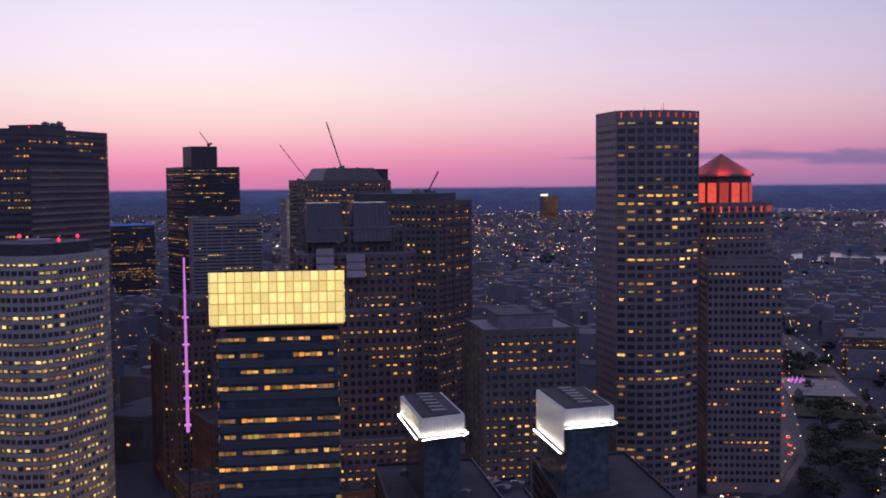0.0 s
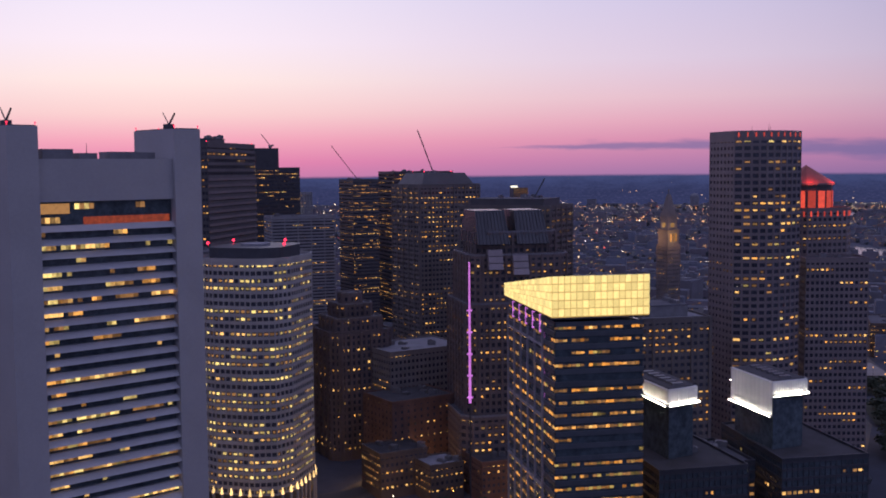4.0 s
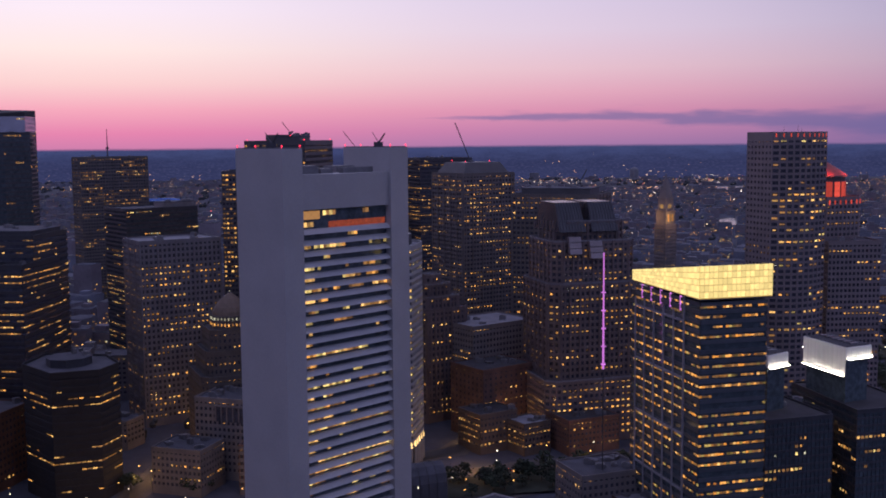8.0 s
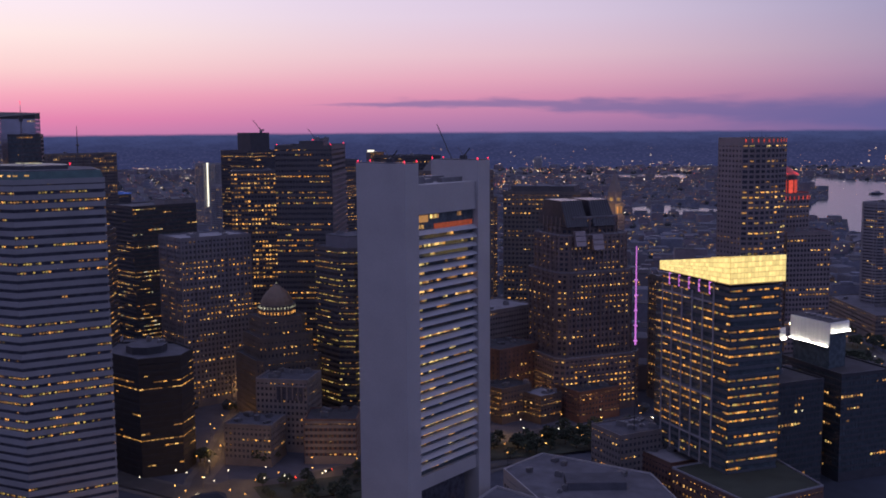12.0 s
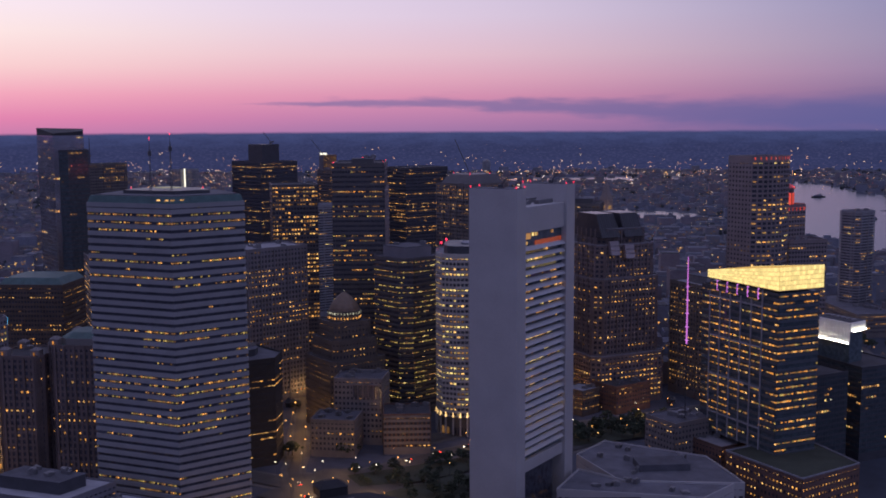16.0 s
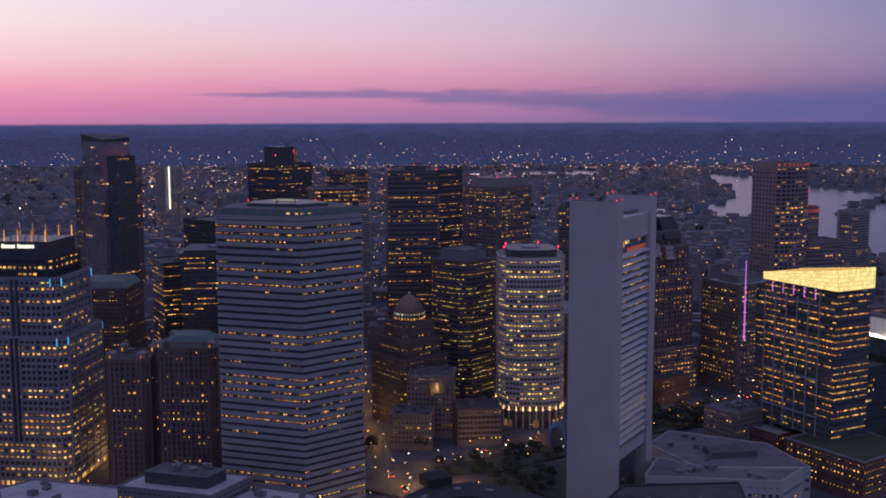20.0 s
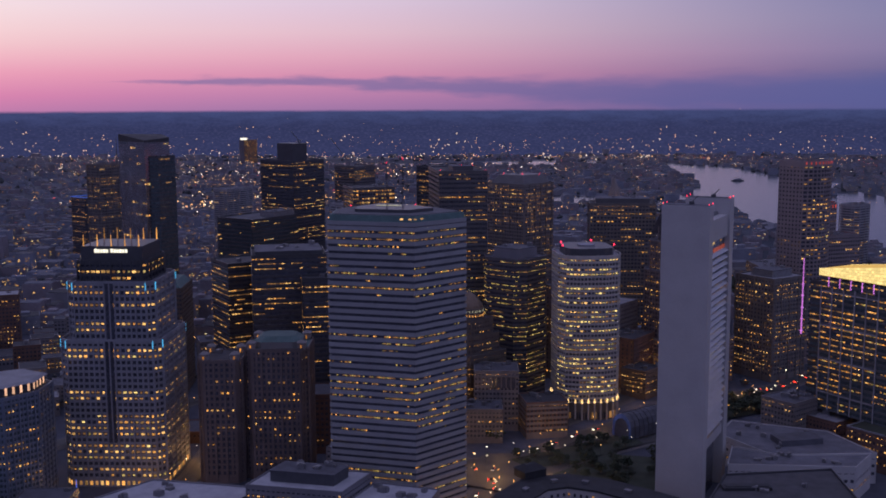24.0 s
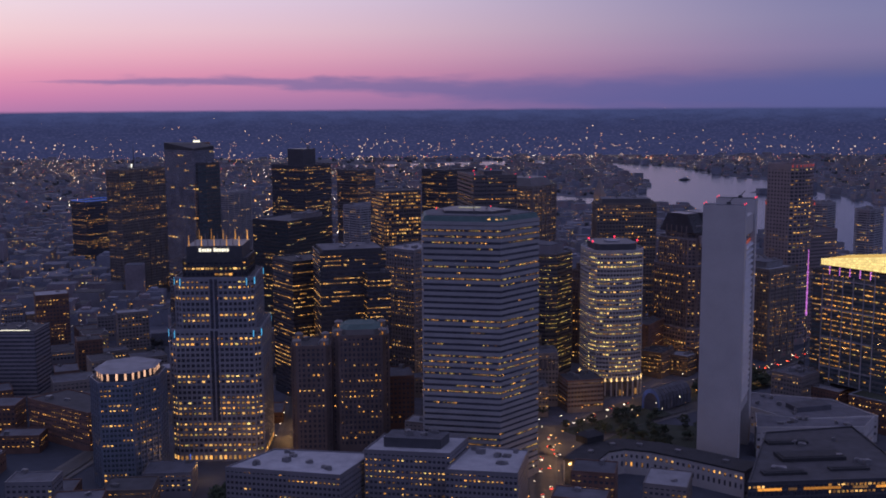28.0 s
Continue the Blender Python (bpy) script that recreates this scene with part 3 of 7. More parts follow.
U, V = (math.cos(radians(82)), math.sin(radians(82))), (math.cos(radians(172)), math.sin(radians(172)))


def fp(u, v):
    return (FED[0] + U[0] * u + V[0] * v, FED[1] + U[1] * u + V[1] * v)


def fquad(u0, u1, v0, v1):
    return [fp(u0, v0), fp(u1, v0), fp(u1, v1), fp(u0, v1)]


def white_tower():
    root = thing("bank_tower", (*fp(32, 15), 0), "tall pale aluminium tower with slatted floors between two blank cores", "office tower")
    for u0, u1 in ((0.0, 9.6), (55.4, 65.2)):
        g = Geo()
        g.prism(fquad(u0, u1, 0, 28.8), 0, 187)
        core = part("core", g, concrete_pale, root, "windowless pale metal-clad core")
        g = Geo()
        g.prism(fquad(u0 + 0.4, u1 - 0.4, 0.4, 28.4), 187.02, 187.3)
        part("core_roof", g, roof_grey, core)
        for k in range(4):
            for v in ((0.6, 28.2) if k in (0, 3) else ()):
                x, y = fp(u0 + 0.5 + (u1 - u0 - 1) * k / 3, v)
                beacon(root, x, y, 187.8, r=0.35)
    # slab between the cores
    g = Geo()
    g.prism(fquad(9.62, 55.38, 3.2, 25.8), 40.2, 176.0)
    part("glazing", g, glass_blue, root)
    g = Geo()
    g.prism(fquad(9.64, 55.36, 1.5, 27.4), 163.6, 177.0)
    part("header_panel", g, concrete_pale, root, "blank panel above the top floor")
    g = Geo()
    g.prism(fquad(9.64, 55.36, 1.5, 27.4), 34.5, 41.0)
    part("base_panel", g, concrete_pale, root, "blank panel below the lowest floor")
    g = Geo()
    g.prism(fquad(14, 50, 5, 25), 0, 34.5)
    part("lobby_glazing", g, glass_dark, root)
    n = 29
    fh = (163.6 - 41.0) / n
    for k in range(1, n):
        zb = 41.0 + k * fh
        if k == n - 1:
            continue
        for side in (0, 1):
            g = Geo()
            v0, v1, vt = (0.4, 3.3, 2.2) if side == 0 else (28.4, 25.7, 26.8)
            a = [fp(9.64, v0), fp(55.36, v0), fp(55.36, v1), fp(9.64, v1)]
            b = [fp(9.64, vt), fp(55.36, vt), fp(55.36, v1), fp(9.64, v1)]
            g.prism(a if side == 0 else a[::-1], zb - 0.9, zb + 1.0, b if side == 0 else b[::-1])
            part("slat", g, slat_grey, root)
    rng = random.Random(7)
    for k in range(n):
        zc = 41.0 + (k + 0.5) * fh + 0.55
        p_floor = min(0.9, 0.34 * rng.lognormvariate(-0.2, 0.7))
        if k == n - 2:
            p_floor = 0.0
        b = 0
        while b < 28:
            run = rng.randint(1, 4)
            if rng.random() < p_floor or (b < 3 and rng.random() < 0.55):
                m = rng.choice(PALETTE["yellow"])
                for j in range(b, min(28, b + run)):
                    m = m if rng.random() < 0.6 else rng.choice(PALETTE["warm"])
                    x, y = fp(10.5 + j * 1.6 + 0.8, 3.1)
                    ob = new("window", window_mesh(1.5, 1.8, m))
                    ob.matrix_basis = Matrix.Translation(Vector((x, y, zc)) - root.location) @ Matrix.Rotation(radians(82), 4, "Z")
                    ob.parent = root
            b += run
    for zc, h, m, u0, u1 in ((154.9 + 2.2, 3.0, lit_red, 24.5, 54.5), (161.4, 3.2, lit_dim, 10, 20)):
        g = Geo()
        x, y = fp(u0, 2.9)
        g.box((x, y, zc - h / 2), U, V, u1 - u0, 0.2, h)
        part("lit_window_strip", g, m, root)
    # rooftop plant and window-cleaning cranes
    for u, v, w, d, h in ((14, 8, 10, 8, 3.2), (27, 10, 6, 6, 2.0), (36, 7, 16, 3, 2.2), (40, 16, 10, 8, 2.6)):
        x, y = fp(u, v)
        g = Geo()
        g.box((x, y, 177.0), U, V, w, d, h)
        part("rooftop_unit", g, plant_metal, root)
    for u in (2.5, 58):
        g = Geo()
        x, y = fp(u + 2, 12)
        g.box((x - 1.5, y - 1.2, 187.3), (1, 0), (0, 1), 3, 2.4, 1.8)
        for dx, dz in ((-3.2, 4.2), (3.4, 3.8)):
            k = len(g.v)
            g.v += [(x, y - 0.25, 189.0), (x, y + 0.25, 189.0), (x + dx, y + 0.2, 189 + dz), (x + dx, y - 0.2, 189 + dz),
                    (x + 0.4, y - 0.25, 188.6), (x + 0.4, y + 0.25, 188.6), (x + dx + 0.3, y + 0.2, 188.7 + dz), (x + dx + 0.3, y - 0.2, 188.7 + dz)]
            g.f += [(k, k + 1, k + 2, k + 3), (k + 4, k + 7, k + 6, k + 5), (k, k + 3, k + 7, k + 4), (k + 1, k + 5, k + 6, k + 2)]
        part("cleaning_crane", g, steel_dark, root)
    return root


white_tower()

# banded tower
OFC = [(-541, -55), (-488.5, -51.5), (-469.5, -15.5), (-500, 8), (-540, 14), (-551, -23)]


def banded_tower():
    s = Style(band_grey, 4.0, 1.35, 0.58, 0.0, 0.7, glass_dark, 0.21, "band", 1.0, win=(0.72, 0.5), gap=0.34, run=0.12)
    root = thing("banded_tower", (*centre(OFC), 0), "tall grey octagonal tower with continuous dark window bands", "office tower")
    facade(root, OFC, 0, 181.0, s, 11, 300, True, None, 4.0)
    g = Geo()
    g.prism(inset(OFC, 0.5), 180.9, 184.4, inset(OFC, 1.6))
    part("sloped_roof_edge", g, copper_green, root, "green sloped metal roof edge")
    g = Geo()
    g.prism(inset(OFC, 3), 184.4, 184.8)
    part("roof_deck", g, roof_grey, root)
    g = Geo()
    g.prism(inset(OFC, 15), 184.8, 186.6)
    part("penthouse", g, steel_dark, root)
    for i, m in ((1, lit_warm),):
        p, q, r = OFC[i - 1], OFC[i], OFC[i + 1]
        for a, b in ((p, q), (q, r)):
            v = (Vector(b) - Vector(a)).normalized()
            for t in (4.0, 9.0):
                base = Vector(q) - v * t if b == q else Vector(q) + v * (t - 3.5)
                nrm = Vector((v.y, -v.x))
                g = Geo()
                g.box((base.x - nrm.x * 1.2, base.y - nrm.y * 1.2, 181.6), v, nrm, 2.0, 0.25, 1.5)
                part("roof_light", g, m, root)
    for x, y, z in ((-508.7, -42.4, 213.8), (-502, -34.2, 216)):
        mast = Geo()
        for k in range(3):
            a = 2 * math.pi * k / 3
            mast.prism(ngon(x + 0.6 * math.cos(a), y + 0.6 * math.sin(a), 0.12, 5), 184.6, z - 4, ngon(x + 0.25 * math.cos(a), y + 0.25 * math.sin(a), 0.08, 5))
        for k in range(12):
            mast.prism(ngon(x, y, 0.62 - 0.03 * k, 3), 186 + k * 2.0, 186.15 + k * 2.0)
        mast.prism(ngon(x, y, 0.12, 5), z - 4, z, ngon(x, y, 0.05, 5))
        mast.prism(ngon(x, y, 0.9, 8), z - 9, z - 6.5)
        part("antenna_mast", mast, steel_dark, root)
        beacon(root, x, y, z, r=0.3)
    g = Geo()
    g.box((-525, -20, 186.8), (0.98, 0.2), (-0.2, 0.98), 15, 0.5, 0.5)
    part("white_light_strip", g, lit_pale, root)
    for i, j in ((3, 0.4), (5, 0.3)):
        x, y = OFC[i]
        cx, cy = centre(OFC)
        beacon(root, x + (cx - x) * j, y + (cy - y) * j, 186.5, r=0.35)


banded_tower()

# glass tower with the glowing crown
AW = (-222.6, 157.7)
AWA, AWL, AWD = 50.0, 31.0, 62.0


def ap(u, v):
    a = radians(AWA)
    return (AW[0] + math.cos(a) * u - math.sin(a) * v, AW[1] + math.sin(a) * u + math.cos(a) * v)


def lantern_tower():
    body = [ap(0, 0), ap(AWL, 0), ap(AWL, AWD), ap(0, AWD)]
    spandrel = mat("blue_grey_spandrel", (0.085, 0.095, 0.112), 0.4, 0.2, 0.2, 0.2, 1.0, 0.05, 0.15)
    root = thing("lantern_tower", (*centre(body), 0), "dark glass tower with glowing yellow crown and amber floors", "office tower")
    s = Style(spandrel, 4.25, 1.5, 0.40, 0.0, 0.35, glass_blue, 0.66, "orange", 0.8, win=(0.9, 0.40), gap=0.16, run=0.16)
    facade(root, body, 26, 122.4, s, 21, 300, True, (0, 1, 3), 0.5, {3: 0.9})
    # pale frame of the long side
    g = Geo()
    e, nn = (-math.sin(radians(AWA)), math.cos(radians(AWA))), (-math.cos(radians(AWA)), -math.sin(radians(AWA)))
    for k in range(6):
        x, y = ap(-0.02, 13 + k * (AWD - 14) / 5)
        g2 = Geo()
        g2.box((x, y, 26), e, nn, 0.8, 0.7, 90.5 if k else 97)
        part("pilaster", g2, frame_grey, root)
    for zc in (112.2, 87.5, 63.0, 38.5):
        x, y = ap(-0.02, 13)
        g = Geo()
        g.box((x, y, zc), e, nn, AWD - 13, 0.6, 0.9)
        part("cross_beam", g, frame_grey, root)
    for k in range(5):
        x, y = ap(0.4, 18 + k * 9.4)
        g2 = Geo()
        g2.prism(ngon(x, y, 0.55, 8), 116.6, 123.5)
        part("purple_lit_column", g2, purple_glow, root)
    # crown: one wedge, high over the short face, low at the far end
    def top(v):
        return 137.6 - 8.5 * v / AWD
    o = 1.2
    ring = [(-o, -o), (AWL + o, -o), (AWL + o, AWD + o), (-o, AWD + o)]
    g = Geo()
    g.prism([ap(u, v) for u, v in ring], 123.4, 124.0)
    crown = part("crown", g, steel_dark, root, "open-topped lantern crown with a sloping rim")
    # backing sheets of the four sides, glowing amber for light leaking through the seams
    for (u0, v0), (u1, v1) in zip(ring, ring[1:] + ring[:1]):
        du, dv = v1 - v0, -(u1 - u0)
        ln = math.hypot(du, dv)
        du, dv = du / ln * 0.3, dv / ln * 0.3
        g = Geo()
        for w in (1.0, 0.0):
            g.v += [(*ap(u0 - du * w, v0 - dv * w), 124.0), (*ap(u1 - du * w, v1 - dv * w), 124.0), (*ap(u1 - du * w, v1 - dv * w), top(v1) - 0.3), (*ap(u0 - du * w, v0 - dv * w), top(v0) - 0.3)]
        g.f = [(4, 5, 6, 7), (3, 2, 1, 0), (0, 1, 5, 4), (1, 2, 6, 5), (2, 3, 7, 6), (3, 0, 4, 7)]
        part("backing_sheet", g, seam_glow, crown)
    g = Geo()
    g.prism([ap(u, v) for u, v in ((1, 1), (AWL - 1, 1), (AWL - 1, AWD - 1), (1, AWD - 1))], 124.0, 126.5)
    part("inner_roof", g, roof_pale, crown)
    # panels
    def panels(a, b, n, rows):
        (u0, v0), (u1, v1) = a, b
        for i in range(n):
            for j in range(rows):
                t0, t1 = (i + 0.07) / n, (i + 0.93) / n
                q = []
                for t in (t0, t1):
                    u, v = u0 + (u1 - u0) * t, v0 + (v1 - v0) * t
                    h = top(v) - 124.2
                    q.append((u, v, 124.2 + h * (j + 0.06) / rows, 124.2 + h * (j + 0.94) / rows))
                g3 = Geo()
                du, dv = v1 - v0, -(u1 - u0)
                ln = math.hypot(du, dv)
                du, dv = du / ln * 0.25, dv / ln * 0.25
                pts = []
                for off in (0.02, 1.0):
                    (ua, va, za, zb), (ub, vb, zc, zd) = q
                    pts += [(*ap(ua + du * off, va + dv * off), za), (*ap(ub + du * off, vb + dv * off), zc), (*ap(ub + du * off, vb + dv * off), zd), (*ap(ua + du * off, va + dv * off), zb)]
                g3.v = pts
                g3.f = [(4, 5, 6, 7), (0, 1, 5, 4), (1, 2, 6, 5), (2, 3, 7, 6), (3, 0, 4, 7), (3, 2, 1, 0)]
                part("glowing_panel", g3, crown_glow, crown)
    panels((-o, -o), (AWL + o, -o), 16, 5)
    panels((-o, AWD + o), (-o, -o), 28, 5)
    panels((AWL + o, -o), (AWL + o, AWD + o), 16, 4)
    for u, v, w, d, h in ((6, 14, 12, 20, 2.5), (20, 10, 6, 8, 1.8), (10, 40, 10, 12, 2.2)):
        x, y = ap(u, v)
        g = Geo()
        g.box((x, y, 126.5), (math.cos(radians(AWA)), math.sin(radians(AWA))), e, w, d, h)
        part("rooftop_unit", g, roof_pale, root)
    # glazed wing set back at the far end
    wing = [ap(3, AWD + 0.05), ap(AWL - 4, AWD + 0.05), ap(AWL - 4, AWD + 12), ap(3, AWD + 12)]
    w = tower("tower_wing", wing, 117.5, Style(steel_dark, 4.25, 2.4, 0.4, 0.0, 0.35, glass_blue, 0.5, "orange"), "narrow glazed wing of the crowned tower", 22, 0, "office tower", 20, gear=2)
    # podium
    pod = [(-250, 155), (-202, 121), (-176, 163), (-215, 205)]
    base = thing("brick_podium", (*centre(pod), 0), "long brick block with green roof under the glass tower", "office building")
    facade(base, pod, 0, 26, Style(brick_red, 4.2, 2.8, 0.5, 1.3, 0.4, glass_dark, 0.62, "amber", 0.3), 23, 160, False, None, 4.0)
    roof(base, pod, 26, lawn, 0.9, roof_pale, 0)
    # lit mast
    mast = thing("light_mast", (-282.4, 188.8, 80), "tall slim mast lit purple beside the glass tower", "light mast")
    g = Geo()
    g.prism(ngon(-282.4, 188.8, 0.55, 8), 82, 137, ngon(-282.4, 188.8, 0.3, 8))
    part("shaft", g, purple_glow, mast)
    g = Geo()
    g.prism(ngon(-282.4, 188.8, 0.3, 8), 0, 82)
    part("support", g, steel_dark, mast)
    for z in (84, 92.5, 101, 109.5, 118):
        g = Geo()
        g.prism(ngon(-282.4, 188.8, 1.1, 10), z, z + 0.5)
        part("ring", g, purple_glow, mast)


lantern_tower()

# travertine tower with rounded corners
def rounded(cx, cy, w, d, r, ang, m=4):
    a0 = radians(ang)
    out = []
    for i, (sx, sy) in enumerate(((1, -1), (1, 1), (-1, 1), (-1, -1))):
        for k in range(m + 1):
            a = radians(-90 + 90 * i + 90 * k / m)
            x, y = sx * (w / 2 - r) + r * math.cos(a), sy * (d / 2 - r) + r * math.sin(a)
            out.append((cx + x * math.cos(a0) - y * math.sin(a0), cy + x * math.sin(a0) + y * math.cos(a0)))
    return out


def travertine_tower():
    poly = rounded(-447, 223, 50, 56, 15, 24, 2)
    root = thing("travertine_tower", (*centre(poly), 0), "rounded pale stone tower with yellow-lit window rows", "office tower")
    facade(root, poly, 14, 129, Style(travertine, 3.75, 3.0, 0.44, 0.6, 0.55, glass_dark, 0.54, "yellow", 0.9, win=(0.92, 0.62), gap=0.1, run=0.14), 31, 300, True)
    roof(root, poly, 129, roof_pale, 1.6, travertine, 0)
    g = Geo()
    g.prism(rounded(-447, 223, 38, 42, 9, 24, 2), 129.2, 135.2)
    part("penthouse", g, steel_dark, root, "dark louvred penthouse")
    g = Geo()
    g.prism(rounded(-447, 223, 14, 14, 5, 24, 2), 135.2, 136.2)
    part("roof_hatch", g, roof_pale, root)
    for x, y in ((-461.7, 204.5), (-424.5, 222.1), (-447, 243), (-468, 226)):
        beacon(root, x, y, 136.3, r=0.85)
    lower = inset(poly, 2.2)
    g = Geo()
    g.prism(lower, 0, 14)
    part("base", g, concrete_brown, root)
    for i in range(len(poly)):
        p, q = Vector(poly[i]), Vector(poly[(i + 1) % len(poly)])
        for k in range(max(1, round((q - p).length / 5.5))):
            c = p.lerp(q, (k + 0.5) / max(1, round((q - p).length / 5.5)))
            g = Geo()
            g.prism(ngon(c.x, c.y, 0.7, 8), 0, 14.2)
            part("column", g, travertine, root)
            # glowing cone stands for the beam an uplight throws up the wall
            g = Geo()
            g.prism(ngon(c.x, c.y, 0.85, 6), 14.0, 17.5, ngon(c.x, c.y, 0.2, 6))
            part("uplight_glow", g, uplight, root)
            e = (q - p).normalized()
            g = Geo()
            g.box((c.x - e.x * 1.9 - e.y * 2.0, c.y - e.y * 1.9 + e.x * 2.0, 0.6), e, (e.y, -e.x), 3.8, 0.2, 5.2)
            part("arcade_window", g, (glass_dark, lit_dim, glass_dark)[(i + k) % 3], root)


travertine_tower()

# tower with stepped shoulders and a lit sign band
def stepped_tower():
    cx, cy, a = -709, -17, 17.0
    root = thing("stepped_tower", (cx, cy, 0), "grey stepped tower with sign band and cyan corner lights", "office tower")
    tiers = [(66, 62, 0, 97), (57, 54, 97, 134), (46, 44, 134, 147)]
    for i, (w, d, z0, z1) in enumerate(tiers):
        poly = rect(cx, cy, w, d, a)
        c = 5 if i < 2 else 3
        poly = chamfer(poly, c)
        s = Style(blue_stone if i < 2 else steel_dark, 3.9, 3.4, 0.4, 1.0 if i < 2 else 0.4, 0.6, glass_dark, (0.38, 0.28, 0.6)[i], "warm", 1.1, win=(0.92, 0.62), fin=3 if i < 2 else 2, gap=0.12, run=0.1)
        facade(root, poly, z0, z1, s, 41 + i, (170, 90, 40)[i], False, None, 6 if i == 0 else 0.5)
        roof(root, poly, z1, roof_grey, 1.4, s.wall, 0)
        if i < 2:
            for j in range(len(poly)):
                p, q = Vector(poly[j]), Vector(poly[(j + 1) % len(poly)])
                if (q - p).length > 9:
                    continue
                for e in (p, q):
                    o = Vector((cx, cy))
                    r = (e - o).normalized()
                    g = Geo()
                    g.prism(ngon(e.x + r.x * 0.4, e.y + r.y * 0.4, 0.32, 6), z1 - 4.6, z1 + 0.4)
                    part("corner_light", g, cyan_glow, root)
        ca, sa = math.cos(radians(a)), math.sin(radians(a))
        # dark glass spine down the middle of each broad face
        if i < 2:
            for sx in (-1, 1):
                for u in (-2.6, 0.6):
                    g = Geo()
                    ox, oy = cx + ca * u - sa * sx * (d / 2 + 0.05), cy + sa * u + ca * sx * (d / 2 + 0.05)
                    g.box((ox, oy, z0 + (30 if i == 0 else 0.5)), (ca, sa), (-sa * sx, ca * sx), 2.0, 0.35, z1 - z0 - (30 if i == 0 else 0.6))
                    part("glass_spine", g, glass_dark, root)
    foot = chamfer(rect(cx, cy, 66, 62, a), 5)
    for j in range(len(foot)):
        p, q = Vector(foot[j]), Vector(foot[(j + 1) % len(foot)])
        e = (q - p).normalized()
        n = max(1, round((q - p).length / 3.4))
        for k in range(n):
            c = p.lerp(q, (k + 0.5) / n)
            g = Geo()
            g.box((c.x - e.x * 0.9 + e.y * 0.04, c.y - e.y * 0.9 - e.x * 0.04, 1.4), e, (e.y, -e.x), 1.8, 0.2, 2.8)
            part("arcade_window", g, (lit_warm, lit_amber, lit_dim)[(k + j) % 3], root)
    ca, sa = math.cos(radians(a)), math.sin(radians(a))
    top = rect(cx, cy, 40, 38, a)
    g = Geo()
    g.prism(top, 147, 157)
    part("penthouse", g, steel_dark, root)
    for k in range(9):
        for sx in (-1, 1):
            u = -18 + k * 4.5
            g = Geo()
            ox, oy = cx + ca * u - sa * sx * 19, cy + sa * u + ca * sx * 19
            g.prism(ngon(ox, oy, 0.45, 6), 157, 162 if k % 2 else 164.5, ngon(ox, oy, 0.15, 6))
            part("spike", g, granite_pink if k % 2 else lit_amber, root)
    sg = thing("lit_sign", (cx + sa * 19.3, cy - ca * 19.3, 154), "row of glowing pale letters as plain bars on the parapet", "sign")
    u = -11.0
    for w, h in ((1.6, 2.6), (1.3, 2.1), (1.5, 2.1), (1.3, 2.1), (1.3, 2.1), (0, 0), (1.6, 2.6), (1.3, 2.1), (1.5, 2.1), (1.4, 2.1), (1.4, 2.1), (1.4, 2.1)):
        if w:
            g = Geo()
            g.box((cx + ca * u + sa * 19.1, cy + sa * u - ca * 19.1, 152.8), (ca, sa), (sa, -ca), w, 0.4, h)
            part("letter_bar", g, sign_glow, sg)
        u += (w or 0.8) + 0.45


    pylon = thing("light_pylon", (-704, -80, 0), "slim pylon lit deep blue before the stepped tower", "light pylon")
    g = Geo()
    g.prism(ngon(-704, -80, 0.7, 8), 0, 1.2)
    part("foot", g, steel_dark, pylon)
    g = Geo()
    g.prism(ngon(-704, -80, 0.45, 8), 1.2, 16, ngon(-704, -80, 0.25, 8))
    part("tube", g, blue_glow, pylon)


def chamfer(poly, c):
    out = []
    for i in range(len(poly)):
        p, q, r = Vector(poly[i - 1]), Vector(poly[i]), Vector(poly[(i + 1) % len(poly)])
        out += [tuple(q + (p - q).normalized() * c), tuple(q + (r - q).normalized() * c)]
    return out


stepped_tower()

